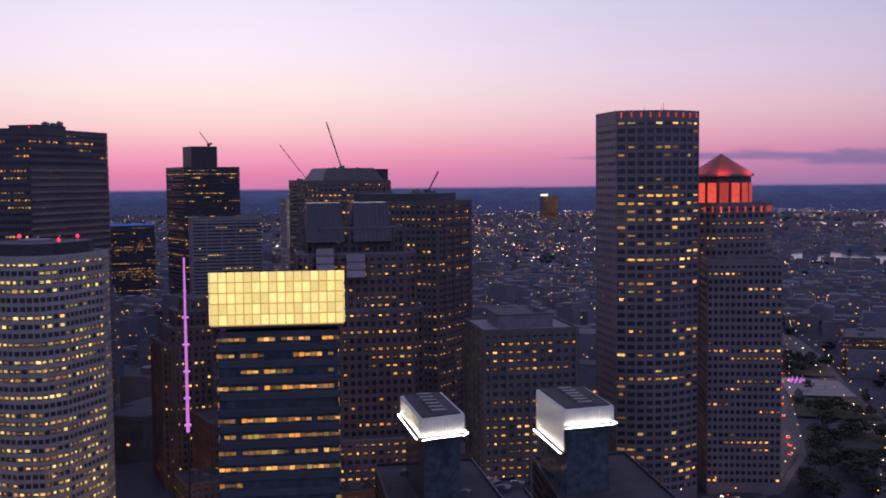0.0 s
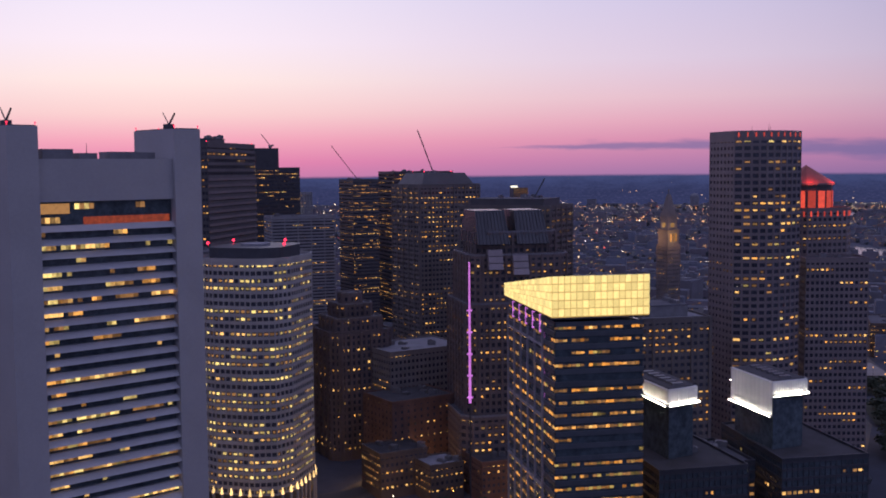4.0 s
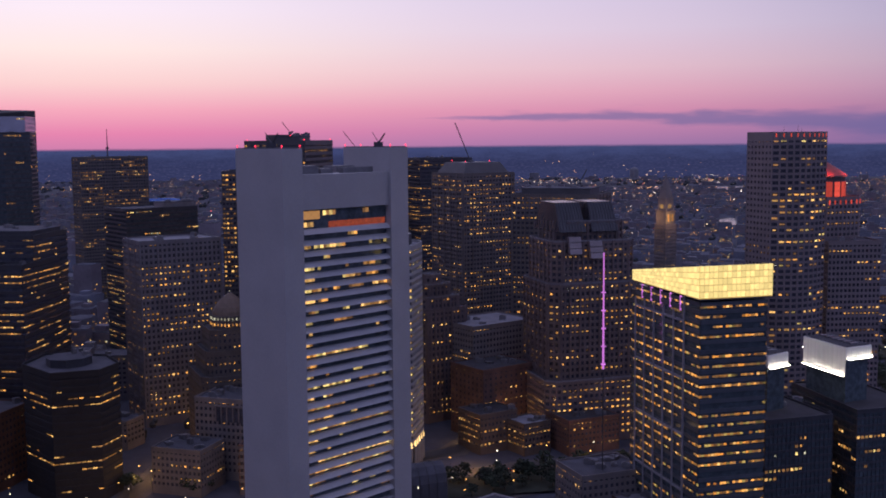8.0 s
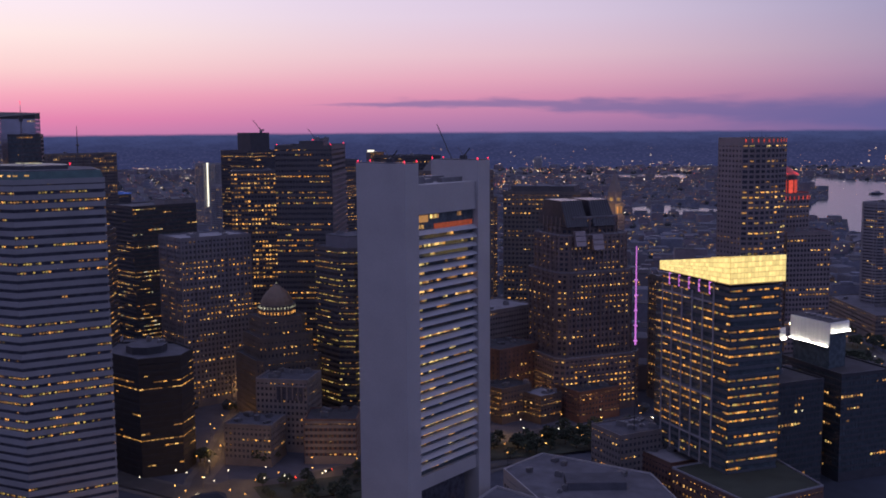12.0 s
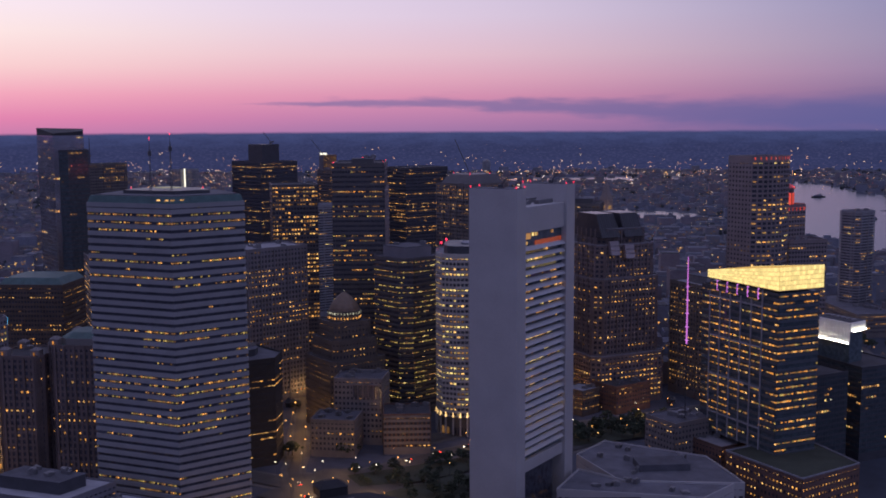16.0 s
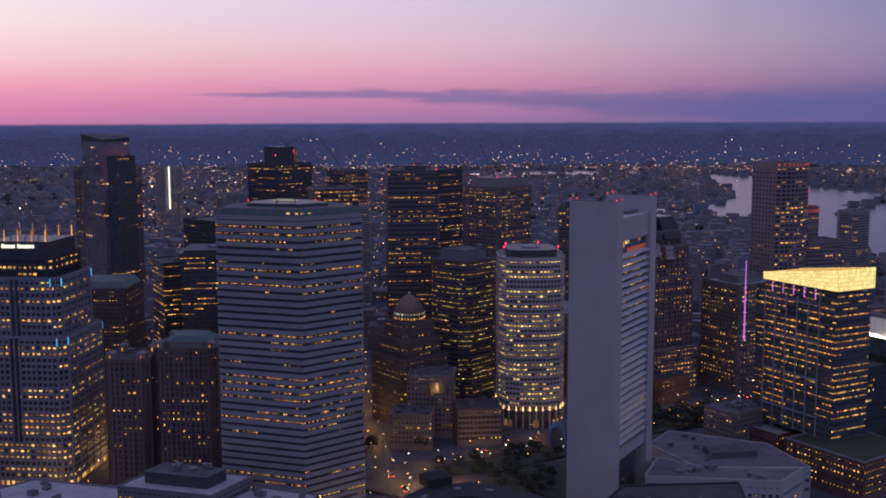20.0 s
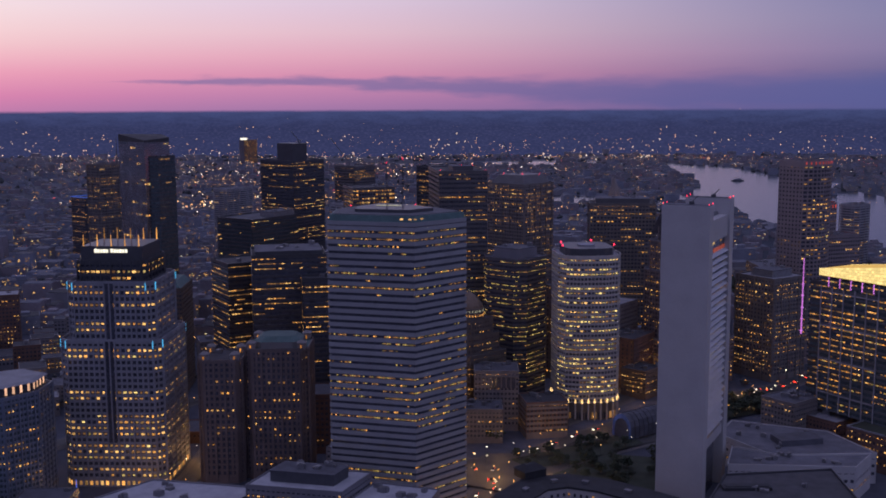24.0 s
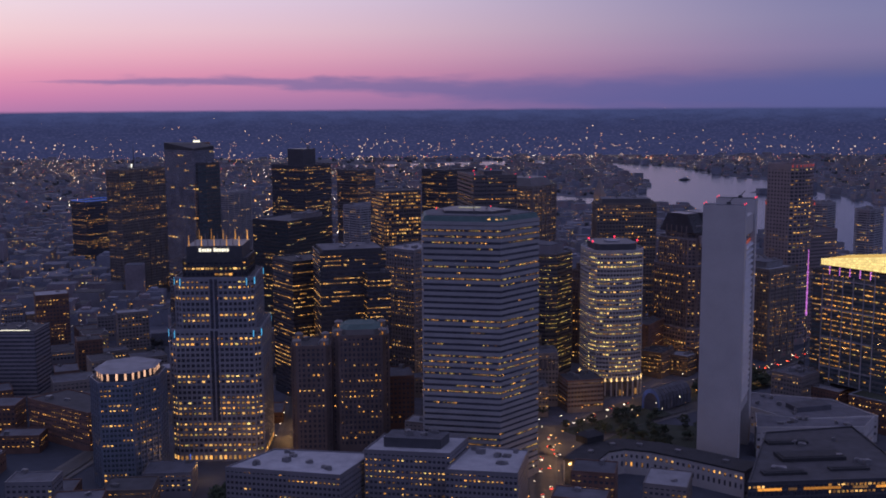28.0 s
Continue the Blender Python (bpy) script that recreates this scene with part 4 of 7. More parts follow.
# drum tower and its pyramid-topped neighbour
def drum_tower():
    root = thing("drum_tower", (-284, 464, 0), "tall pink granite tower, half drum and half slab", "office tower")
    left, near_c, far_c, back = (-309.7, 453.5), (-287.5, 438.2), (-262.1, 473.0), (-284.3, 488.3)
    bow = []
    for k in range(11):
        t = k / 10
        b = 7.0 * 4 * t * (1 - t)
        bow.append((near_c[0] + (far_c[0] - near_c[0]) * t + 0.81 * b, near_c[1] + (far_c[1] - near_c[1]) * t - 0.59 * b))
    body = [left] + bow + [back]
    s = Style(granite_pink, 3.9, 4.3, 0.42, 1.0, 0.5, glass_dark, 0.16, "warm", 1.25, win=(0.95, 0.6))
    facade(root, body, 0, 189, s, 51, 220, False, tuple(range(1, 13)), 6)
    s2 = Style(granite_pink, 3.9, 3.6, 0.55, 1.9, 0.6, glass_dark, 0.05, "faint", 0.5)
    facade(root, body, 0, 189, s2, 52, 10, False, (0,), 6, None, False)
    g = Geo()
    g.ring(body, inset(body, 1.0), 189, 193)
    part("crown_ring", g, granite_pink, root)
    g = Geo()
    g.prism(inset(body, 1.1), 188.6, 189.4)
    part("roof_deck", g, roof_dark, root)
    for a, b in zip(bow, bow[1:]):
        a, b = Vector(a), Vector(b)
        e = (b - a).normalized()
        c = (a + b) / 2
        g = Geo()
        g.box((c.x - e.x * 0.4 + e.y * 0.02, c.y - e.y * 0.4 - e.x * 0.02, 189.6), e, (e.y, -e.x), 0.8, 0.25, 2.4)
        part("crown_light", g, red_glow, root)
    for dx, dy, h in ((-6, 3, 6), (2, 8, 7.5), (8, -4, 5)):
        g = Geo()
        g.prism(ngon(-283 + dx, 463 + dy, 0.2, 5), 189.4, 190.4 + h, ngon(-283 + dx, 463 + dy, 0.08, 5))
        part("antenna", g, steel_dark, root)


def pyramid_tower():
    cx, cy = -282, 533
    root = thing("pyramid_tower", (cx, cy, 0), "granite tower with red-lit drum and pyramid roof", "office tower")
    body = chamfer(rect(cx, cy, 46, 46, 55), 9)
    s = Style(granite_pink, 3.9, 3.6, 0.45, 1.2, 0.5, glass_dark, 0.26, "warm", 0.7)
    facade(root, body, 0, 146, s, 55, 80, False, None, 6)
    roof(root, body, 146, roof_dark, 1.2, granite_pink, 0)
    for i in range(len(body)):
        p, q = Vector(body[i]), Vector(body[(i + 1) % len(body)])
        n = round((q - p).length / 4.5)
        for k in range(n):
            c = p.lerp(q, (k + 0.5) / n)
            e = (q - p).normalized()
            g = Geo()
            g.box((c.x - e.x * 0.5 + e.y * 0.05, c.y - e.y * 0.5 - e.x * 0.05, 142), e, (e.y, -e.x), 1.0, 0.2, 3.2)
            part("red_light", g, red_glow, root)
    g = Geo()
    g.prism(ngon(cx, cy, 16.0, 16), 146.2, 162)
    part("crown_drum", g, granite_dark, root)
    for i in range(16):
        a = 2 * math.pi * (i + 0.5) / 16
        t = (-math.sin(a), math.cos(a))
        x, y = cx + 15.9 * math.cos(a), cy + 15.9 * math.sin(a)
        for zb, h, m in ((147.0, 10.5, red_glow),):
            g = Geo()
            g.box((x - t[0] * 2.3, y - t[1] * 2.3, zb), t, (math.cos(a), math.sin(a)), 4.6, 0.3, h)
            part("red_lit_panel", g, m, root)
    ring = ngon(cx, cy, 17.5, 16)
    g = Geo()
    g.prism(ring, 161.0, 162.2)
    part("eave", g, granite_pink, root)
    for i in range(16):
        g = Geo()
        g.cone([ring[i], ring[(i + 1) % 16], (cx, cy)], 162.2, (cx, cy, 173.5))
        part("roof_panel", g, mat_pyramid, root)
    for i in range(6):
        a = i * math.pi / 3
        L = bpy.data.lights.new("red_floodlight", "POINT")
        L.energy, L.color, L.shadow_soft_size = 3000, (1.0, 0.09, 0.06), 0.4
        ob = new("red_floodlight", L)
        ob.location = (cx + 19.5 * math.cos(a), cy + 19.5 * math.sin(a), 165.0)
    low = [(-262, 482), (-233, 505), (-250, 528), (-279, 505)]
    tower("granite_wing", low, 118, Style(granite_pink, 3.9, 2.8, 0.45, 0.9, 0.5, glass_dark, 0.14, "amber", 0.8), "lower granite wing between the two granite towers", 56, 0, "office tower", 30, gear=2)


mat_pyramid = mat("reddish_metal_roof", (0.30, 0.08, 0.07), 0.5, 0.3, 0.2, 0.2, 1.0, 0.05, 0.25)
drum_tower()
pyramid_tower()

# hotel: two dark glass blocks, each with a floodlit white box on top
def hotel():
    for k, (q, base, lab) in enumerate((([(-246, 247), (-217, 226), (-212, 240), (-240, 260)], [(-262, 250), (-212, 210), (-190, 238), (-242, 278)], "dark glass hotel block with floodlit white roof box"),
                                        ([(-218, 284), (-192, 264), (-184, 279), (-208, 298)], [(-226, 292), (-183, 252), (-160, 280), (-206, 320)], "dark glass hotel block with tall floodlit roof box"))):
        root = thing("hotel_block", (*centre(base), 0), lab, "hotel", "hotel blocks")
        s = Style(steel_dark, 3.6, 2.2, 0.3, 0.25, 0.3, glass_blue, 0.10, "mixed", 0.6)
        facade(root, base, 0, 62, s, 61 + k, 60, False, None, 5)
        roof(root, base, 62, roof_dark, 1.0, steel_dark, 2, 60 + k)
        zb = 83.5 if k == 0 else 84.0
        g = Geo()
        g.prism(inset(q, 1.2), 62.1, zb)
        part("attic_glazing", g, glass_blue, root)
        g = Geo()
        g.prism(q, zb, 89.2)
        box = part("roof_box", g, white_paint, root, "white roof box")
        for i in range(4):
            a, b = Vector(q[i]), Vector(q[(i + 1) % 4])
            e = (b - a).normalized()
            n = Vector((e.y, -e.x))
            L = (b - a).length
            m = max(6, int(L / 1.1))
            z_low = 76.0 if (k == 1 and i == 0) else zb
            for j in range(m):
                g = Geo()
                o = a + e * (j * L / m + 0.06)
                g.box((o.x, o.y, z_low), e, n, L / m - 0.12, 0.22, 89.0 - z_low)
                part("screen_panel", g, white_screen, box)
            # shelf added on every side to keep the floodlight off the glazing below
            g = Geo()
            g.box((a.x, a.y, z_low - 0.62), e, n, L, 1.4, 0.15)
            part("gutter", g, black_metal, box)
            # floodlights in the gutter at the foot of the screen
            g = Geo()
            g.box((a.x + n.x * 1.1, a.y + n.y * 1.1, z_low - 0.45), e, n, L, 0.12, 0.1)
            part("floodlight_strip", g, flood, box)
        g = Geo()
        g.prism(inset(q, 0.8), 89.2, 89.6)
        part("roof_deck", g, roof_dark, box)
        for t in range(6):
            c = Vector(q[0]).lerp(Vector(q[1]), (t + 0.8) / 7).lerp(Vector(q[3]).lerp(Vector(q[2]), (t + 0.8) / 7), 0.5)
            g = Geo()
            g.box((c.x - 1.2, c.y - 2, 89.6), (0.8, -0.6), (0.6, 0.8), 2.2, 4.5, 0.8)
            part("rooftop_unit", g, plant_metal, box)
    low = [(-232, 266), (-205, 246), (-196, 258), (-224, 280)]
    tower("hotel_link", low, 58, Style(steel_dark, 3.6, 2.4, 0.35, 0.3, 0.3, glass_blue, 0.15, "amber"), "low glazed link between the hotel blocks", 63, 0, "hotel", 10, gear=4, rmat=roof_grey)


white_paint = mat("white_metal_screen_backing", (0.7, 0.7, 0.7), 0.6, 0.0, 0.1, 0.2, 2.0, 0.05, 0.03)
white_screen = mat("white_metal_screen", (0.8, 0.79, 0.77), 0.6, 0.0, 0.06, 0.3, 2.0, 0.05, 0.05)
flood = glow("white_floodlight", (1.0, 0.9, 0.7), 60.0, 0.05, 0.2)
hotel()

# ---- other towers ----
condo_grey = mat("light_grey_precast", (0.24, 0.24, 0.27), 0.8, 0.0, 0.15, 0.08, 1.5, 0.1, 0.1)
blue_dim = glow("dim_blue_light", (0.10, 0.22, 1.0), 0.3, 0.2, 0.4)
dark_grid = Style(granite_dark, 3.9, 2.2, 0.5, 0.5, 0.4, glass_dark, 0.22, "amber", 0.9, gap=0.2)
dark_rows = Style(steel_dark, 3.9, 1.8, 0.45, 0.2, 0.35, glass_dark, 0.24, "amber", 0.9, gap=0.22, run=0.2)
brown_grid = Style(concrete_brown, 3.8, 3.4, 0.5, 1.1, 0.5, glass_dark, 0.24, "amber", 0.6, fin=3)
stone_grid = Style(rose_granite, 3.9, 3.3, 0.38, 1.6, 0.5, glass_dark, 0.20, "amber", 0.7, fin=2, gap=0.25)
blue_rows = Style(steel_dark, 3.9, 1.8, 0.42, 0.2, 0.35, glass_blue, 0.24, "mixed", 1.0, gap=0.2, run=0.16)
condo = Style(condo_grey, 3.1, 2.6, 0.55, 0.0, 0.9, glass_dark, 0.08, "warm", 0.5, win=(0.6, 0.6), fin=5)


def ridge_tower():
    """Dark tower with sawtooth glazing at one corner and a slab on the roof."""
    poly = rect(-578, 292, 42, 73, 27)
    root = tower("dark_sawtooth_tower", poly, 189, Style(granite_dark, 3.9, 2.1, 0.5, 0.3, 0.4, glass_dark, 0.40, "orange", 0.9, win=(0.95, 0.5), gap=0.22, run=0.22), "tall dark tower with sawtooth glazing along one side", 71, cap=200, gear=3, rmat=roof_dark, pent=rect(-574, 290, 18, 26, 27), pent_h=3.5)
    # rows of slanted bay panes on the long side
    p, q = Vector(poly[1]), Vector(poly[2])
    e = (q - p).normalized()
    n = Vector((e.y, -e.x))
    for k in range(32):
        z = 46 + k * 3.9
        g = Geo()
        for j in range(12):
            c = p + e * (j * 6.0 + 0.7)
            kk = len(g.v)
            d = c + e * 4.6
            for za, zb in ((0, 0.25), (1.5, 1.75)):
                g.v += [(c.x + n.x * 0.1, c.y + n.y * 0.1, z + za), (d.x + n.x * 1.5, d.y + n.y * 1.5, z + zb), (d.x + n.x * 0.05, d.y + n.y * 0.05, z + zb), (c.x + n.x * 0.05, c.y + n.y * 0.05, z + za)]
            g.f += [(kk + 3, kk + 2, kk + 1, kk), (kk + 4, kk + 5, kk + 6, kk + 7), (kk, kk + 1, kk + 5, kk + 4), (kk + 1, kk + 2, kk + 6, kk + 5), (kk + 2, kk + 3, kk + 7, kk + 6), (kk + 3, kk, kk + 4, kk + 7)]
        part("sawtooth_glazing", g, granite_pink, root)
    for x, y in poly[:3]:
        beacon(root, x + (-578 - x) * 0.06, y + (292 - y) * 0.06, 190.5, r=0.4)
    beacon(root, -572, 286, 193.5, r=0.4)


ridge_tower()
tower("dark_banded_tower", rect(-712, 652, 60, 46, 62), 170, dark_rows, "dark tower with long rows of lit windows", 72, cap=70, gear=5, rmat=roof_dark)
root = tower("capped_tower", rect(-920, 640, 58, 58, 74), 175, Style(steel_dark, 3.9, 2.4, 0.5, 0.25, 0.4, glass_dark, 0.22, "warm", 1.0), "dark steel tower with a tall dark cap on its roof", 73, cap=60, gear=0, rmat=roof_dark)
g = Geo()
g.prism(rect(-918, 636, 27, 27, 74), 175, 197)
part("cap", g, steel_dark, root)
D_POLY = rect(-583, 528, 54, 50, 68)
root = tower("dark_crowned_tower", D_POLY, 160, brown_grid, "brown tower with a dark sloped crown", 74, cap=90, gear=0, rmat=roof_dark)
g = Geo()
g.prism(inset(D_POLY, 3), 160, 170, inset(D_POLY, 9))
part("crown", g, granite_dark, root)
for x, y in ((-575, 505), (-560, 520), (-600, 520)):
    beacon(root, x, y, 171, r=0.45)
tower("slim_dark_tower", rect(-882, 754, 40, 40, 68), 161, dark_grid, "slim dark tower with amber windows", 75, cap=40, gear=2, rmat=roof_dark)
tower("brown_flat_tower", [(-497, 476), (-488, 440), (-425, 458), (-434, 500)], 147, brown_grid, "brown tower with flat dark top storey", 76, cap=110, gear=5, rmat=roof_dark, pent=[(-490, 474), (-483, 446), (-432, 461), (-440, 492)], pent_h=5, pent_mat=granite_dark)


def gabled_tower():
    a = 52
    root = thing("gabled_tower", (-382, 352, 0), "grey granite tower with glazed gables and stepped bays", "office tower")
    s = Style(rose_granite, 3.9, 3.4, 0.42, 1.3, 0.6, glass_dark, 0.36, "amber", 0.7, fin=2, gap=0.2)
    for k, (w, d, z0, z1) in enumerate(((70, 62, 0, 40), (62, 54, 40, 100), (56, 48, 100, 126), (46, 38, 126, 138))):
        poly = chamfer(rect(-382, 352, w, d, a), 6)
        facade(root, poly, z0, z1, s if k else Style(rose_granite, 3.9, 3.6, 0.45, 1.3, 0.6, glass_dark, 0.75, "amber", 0.3), 81 + k, (60, 80, 40, 20)[k], False, None, 4 if k == 0 else 0.4)
        roof(root, poly, z1, roof_grey, 1.0, granite_grey, 0)
    ca, sa = math.cos(radians(a)), math.sin(radians(a))
    rib = mat("glazed_gable", (0.055, 0.055, 0.07), 0.25, 0.2, 0.2, 0.2, 1.0, 0.0, 0.1)
    for u in (-14.5, 7.5):
        for sx in (-1, 1):
            g = Geo()
            c = (-382 + ca * u, 352 + sa * u)
            w, l = 18.0, 22.0
            bl = [(c[0] + ca * i * w / 2 - sa * sx * j, c[1] + sa * i * w / 2 + ca * sx * j) for i, j in ((-1, 0), (1, 0), (1, l), (-1, l))]
            ring = bl if sx > 0 else bl[::-1]
            topring = [(c[0] + ca * i * w / 2.2 - sa * sx * j, c[1] + sa * i * w / 2.2 + ca * sx * j) for i, j in ((-1, 0), (1, 0), (1, l * 0.55), (-1, l * 0.55))]
            topring = topring if sx > 0 else topring[::-1]
            g.prism(ring, 132, 150, topring)
            gb = part("gable", g, rib, root, "sloping glazed gable")
            for r in range(9):
                g = Geo()
                t = -w / 2 + 1 + r * 2.0
                o = (c[0] + ca * t - sa * sx * (l + 0.1), c[1] + sa * t + ca * sx * (l + 0.1), 132.0)
                e = (c[0] + ca * t * 0.92 - sa * sx * (l * 0.55 + 0.25), c[1] + sa * t * 0.92 + ca * sx * (l * 0.55 + 0.25), 150.1)
                k = len(g.v)
                g.v += [o, (o[0] + ca * 0.35, o[1] + sa * 0.35, o[2]), (e[0] + ca * 0.35, e[1] + sa * 0.35, e[2]), e]
                nx, ny = -sa * sx * 0.3, ca * sx * 0.3
                g.v += [(x + nx, y + ny, z + 0.2) for x, y, z in g.v[k:k + 4]]
                g.f += [(k + 4, k + 5, k + 6, k + 7), (k, k + 1, k + 5, k + 4), (k + 2, k + 3, k + 7, k + 6), (k + 1, k + 2, k + 6, k + 5), (k + 3, k, k + 4, k + 7)]
                part("gable_rib", g, steel_dark, gb)


    # slanted glazed bays low on the front
    nx, ny = 0.788, -0.616
    for px, py, pz, wd in ((-373, 320.5, 119, 8.0), (-364.5, 331.5, 116, 8.5)):
        bay = None
        for k in range(3):
            z0, o0, o1 = pz + k * 3.6, 2.6 - k * 0.9, 1.85 - k * 0.9
            g = Geo()
            a = [(px + nx * o0, py + ny * o0, z0), (px + nx * o0 + ca * wd, py + ny * o0 + sa * wd, z0), (px + nx * o1 + ca * wd, py + ny * o1 + sa * wd, z0 + 3.2), (px + nx * o1, py + ny * o1, z0 + 3.2)]
            g.v = a + [(x - nx * 3.0, y - ny * 3.0, z) for x, y, z in a]
            g.f = [(0, 1, 2, 3), (7, 6, 5, 4), (0, 4, 5, 1), (1, 5, 6, 2), (2, 6, 7, 3), (3, 7, 4, 0)]
            part("slanted_skylight", g, pale_sky, root, "slanted skylight in the pale colour of reflected sky")


gabled_tower()
tower("brown_hipped_block", rect(-311, 392, 44, 44, 52), 92, Style(concrete_brown, 3.8, 3.6, 0.48, 1.4, 0.5, glass_dark, 0.36, "amber", 0.5, fin=3), "brown office block with a pale sloped top and penthouse", 84, cap=60, gear=3, rmat=roof_pale, pent=rect(-311, 392, 26, 24, 52), pent_h=6, pent_mat=plant_metal)
tower("striped_glass_tower", chamfer(rect(-512, 248, 44, 44, 70), 8), 120, Style(granite_dark, 3.8, 1.7, 0.42, 0.0, 0.4, glass_dark, 0.42, "olive", 0.9, win=(0.8, 0.36), gap=0.3, run=0.18), "dark glass tower with stepped top beside the pale stone tower", 85, cap=90, gear=2, pent=rect(-512, 248, 26, 26, 70), pent_h=8, pent_mat=granite_grey)
tower("beige_grid_tower", rect(-630, 228, 56, 36, 68), 124, Style(granite_grey, 3.8, 3.2, 0.42, 1.3, 0.5, glass_dark, 0.26, "amber", 0.8, fin=4, gap=0.2), "grey-brown gridded tower with flat roof", 86, cap=50, gear=4, rmat=roof_pale)
tower("blue_banded_tower", rect(-820, 366, 66, 50, 74), 132, blue_rows, "blue glass tower with pale lit strips", 87, cap=60, gear=4, pent=rect(-805, 380, 30, 20, 74), pent_h=5, pent_mat=plant_metal)
root = tower("antenna_tower", rect(-1127, 558, 84, 24, 75), 172, brown_grid, "brown tower with slim antenna mast", 88, cap=40, gear=4, rmat=roof_dark)
g = Geo()
g.prism(ngon(-1129, 556, 0.9, 6), 172, 206, ngon(-1129, 556, 0.25, 6))
g.prism(ngon(-1129, 556, 2.0, 8), 182, 184)
part("antenna", g, steel_dark, root)


def mirror_tower():
    root = thing("mirror_tower", (-880, 285, 0), "tall mirror-glass tower with a slanted roof line", "office tower")
    main = [(-917, 270), (-868, 242), (-861, 272), (-888, 300)]
    s = Style(glass_mirror, 3.7, 1.8, 0.18, 0.15, 0.12, glass_mirror, 0.02, "mixed", 1.0)
    facade(root, main, 0, 212, s, 91, 40, False, None, 5)
    g = Geo()
    g.prism(main, 212, 216, main)
    for i, dz in enumerate((3, -2, 0, 2)):
        x, y, z = g.v[4 + i]
        g.v[4 + i] = (x, y, z + dz)
    part("slanted_top", g, roof_dark, root)
    side = [(-867, 247), (-859, 250), (-855, 272), (-872, 289), (-868, 275)]
    facade(root, side, 0, 198, Style(steel_dark, 3.7, 1.8, 0.3, 0.2, 0.2, glass_blue, 0.025, "amber", 1.0), 92, 30, False, None, 5)
    roof(root, side, 198, roof_dark, 1.0, steel_dark, 2)


mirror_tower()
root = tower("blue_lit_block", rect(-1375, 830, 62, 40, 68), 99, dark_rows, "dark office block with a blue-lit top storey", 93, cap=20, gear=2, rmat=roof_grey)
g = Geo()
g.ring(inset(rect(-1375, 830, 62, 40, 68), -0.2), inset(rect(-1375, 830, 62, 40, 68), 0.4), 100.4, 102)
part("blue_light_band", g, blue_dim, root)
Q = rect(-660, 124, 56, 46, 30)
tower("black_stepped_tower", Q, 134, Style(steel_dark, 3.8, 2.2, 0.45, 0.0, 0.4, glass_dark, 0.18, "amber", 1.0), "black slab tower with amber window strips", 94, cap=120, gear=4, rmat=roof_dark, pent=inset(Q, 3), pent_h=3, pent_mat=steel_dark)
tower("black_stepped_wing", corner_rect((-633, 94), 30, 20, 50), 118, Style(steel_dark, 3.8, 2.2, 0.45, 0.0, 0.4, glass_dark, 0.18, "amber", 1.0), "lower black wing with amber window strips", 95, cap=60, gear=2, rmat=roof_dark)
tower("grey_striped_slab", rect(-1120, 830, 54, 30, 72), 119, condo, "grey residential slab with striped floors", 96, category="apartment tower", cap=20, gear=2)
for k, (x, y, w, d, z) in enumerate(((-230, 772, 34, 26, 124), (-175, 735, 36, 26, 120))):
    tower("apartment_tower", chamfer(rect(x, y, w, d, 60), 5), z, condo, "grey residential tower with ribbed balconies by the water", 97 + k, category="apartment tower", cap=40, gear=3, group="waterfront apartments")
root = tower("arched_stone_tower", chamfer(rect(-612, 18, 42, 40, 20), 5), 88, stone_grid, "stone tower with arched top storeys and stepped roof", 101, cap=70, gear=2, rmat=copper_green)
g = Geo()
g.prism(chamfer(rect(-612, 18, 31, 28, 20), 5), 88, 92)
part("upper_storey", g, limestone, root)
g = Geo()
g.prism(chamfer(rect(-612, 18, 31, 28, 20), 5), 92, 95, chamfer(rect(-612, 18, 22, 18, 20), 3))
part("upper_roof", g, copper_green, root)
ARCHED = [root]
root = tower("arched_stone_tower", chamfer(rect(-643, -3, 29, 32, 20), 4), 82, stone_grid, "lower stone tower with red-lit roof terrace", 102, cap=50, gear=2, rmat=roof_dark)
ARCHED.append(root)
for cx0, cy0, w0, d0, z0 in ((-612, 18, 42, 40, 88), (-643, -3, 29, 32, 82)):
    for i, (px, py) in enumerate(rect(cx0, cy0, w0 - 9, d0 - 9, 20)):
        g = Geo()
        g.prism(rect(px, py, 5.5, 5.5, 20), z0 + 0.1, z0 + 4.2)
        g.prism(rect(px, py, 6.2, 6.2, 20), z0 + 4.2, z0 + 5.6, rect(px, py, 2.0, 2.0, 20))
        part("turret", g, limestone, ARCHED[0 if z0 == 88 else 1])
        for k in range(2):
            g = Geo()
            g.box((px - 1.8 + 2.2 * k, py - 3.2, z0 + 0.6), (1, 0), (0, 1), 0.9, 0.3, 2.4)
            part("roof_lamp", g, lit_orange, ARCHED[0 if z0 == 88 else 1])
root = tower("green_roofed_block", rect(-815, 172, 56, 50, 22), 92, Style(brick_brown, 3.8, 2.6, 0.5, 0.8, 0.5, glass_dark, 0.2, "amber", 0.5), "brown brick block with green copper roof", 103, cap=30, gear=0, rmat=copper_green)
g = Geo()
g.prism(rect(-815, 172, 54, 48, 22), 92, 98, rect(-815, 172, 44, 38, 22))
part("hipped_roof", g, copper_green, root)
J = [(-573, 74), (-539, 68), (-525, 88), (-532, 106), (-556, 116), (-588, 99)]
tower("octagonal_black_block", J, 70, Style(black_metal, 3.9, 2.6, 0.55, 0.0, 0.4, black_metal, 0.16, "amber", 1.1), "low black octagonal office block with pale roof rim", 104, category="office building", cap=70, gear=2, rmat=roof_grey, pent=ngon(-555, 91, 12, 8, 22.5, None, 24), pent_h=4, pent_mat=steel_dark)


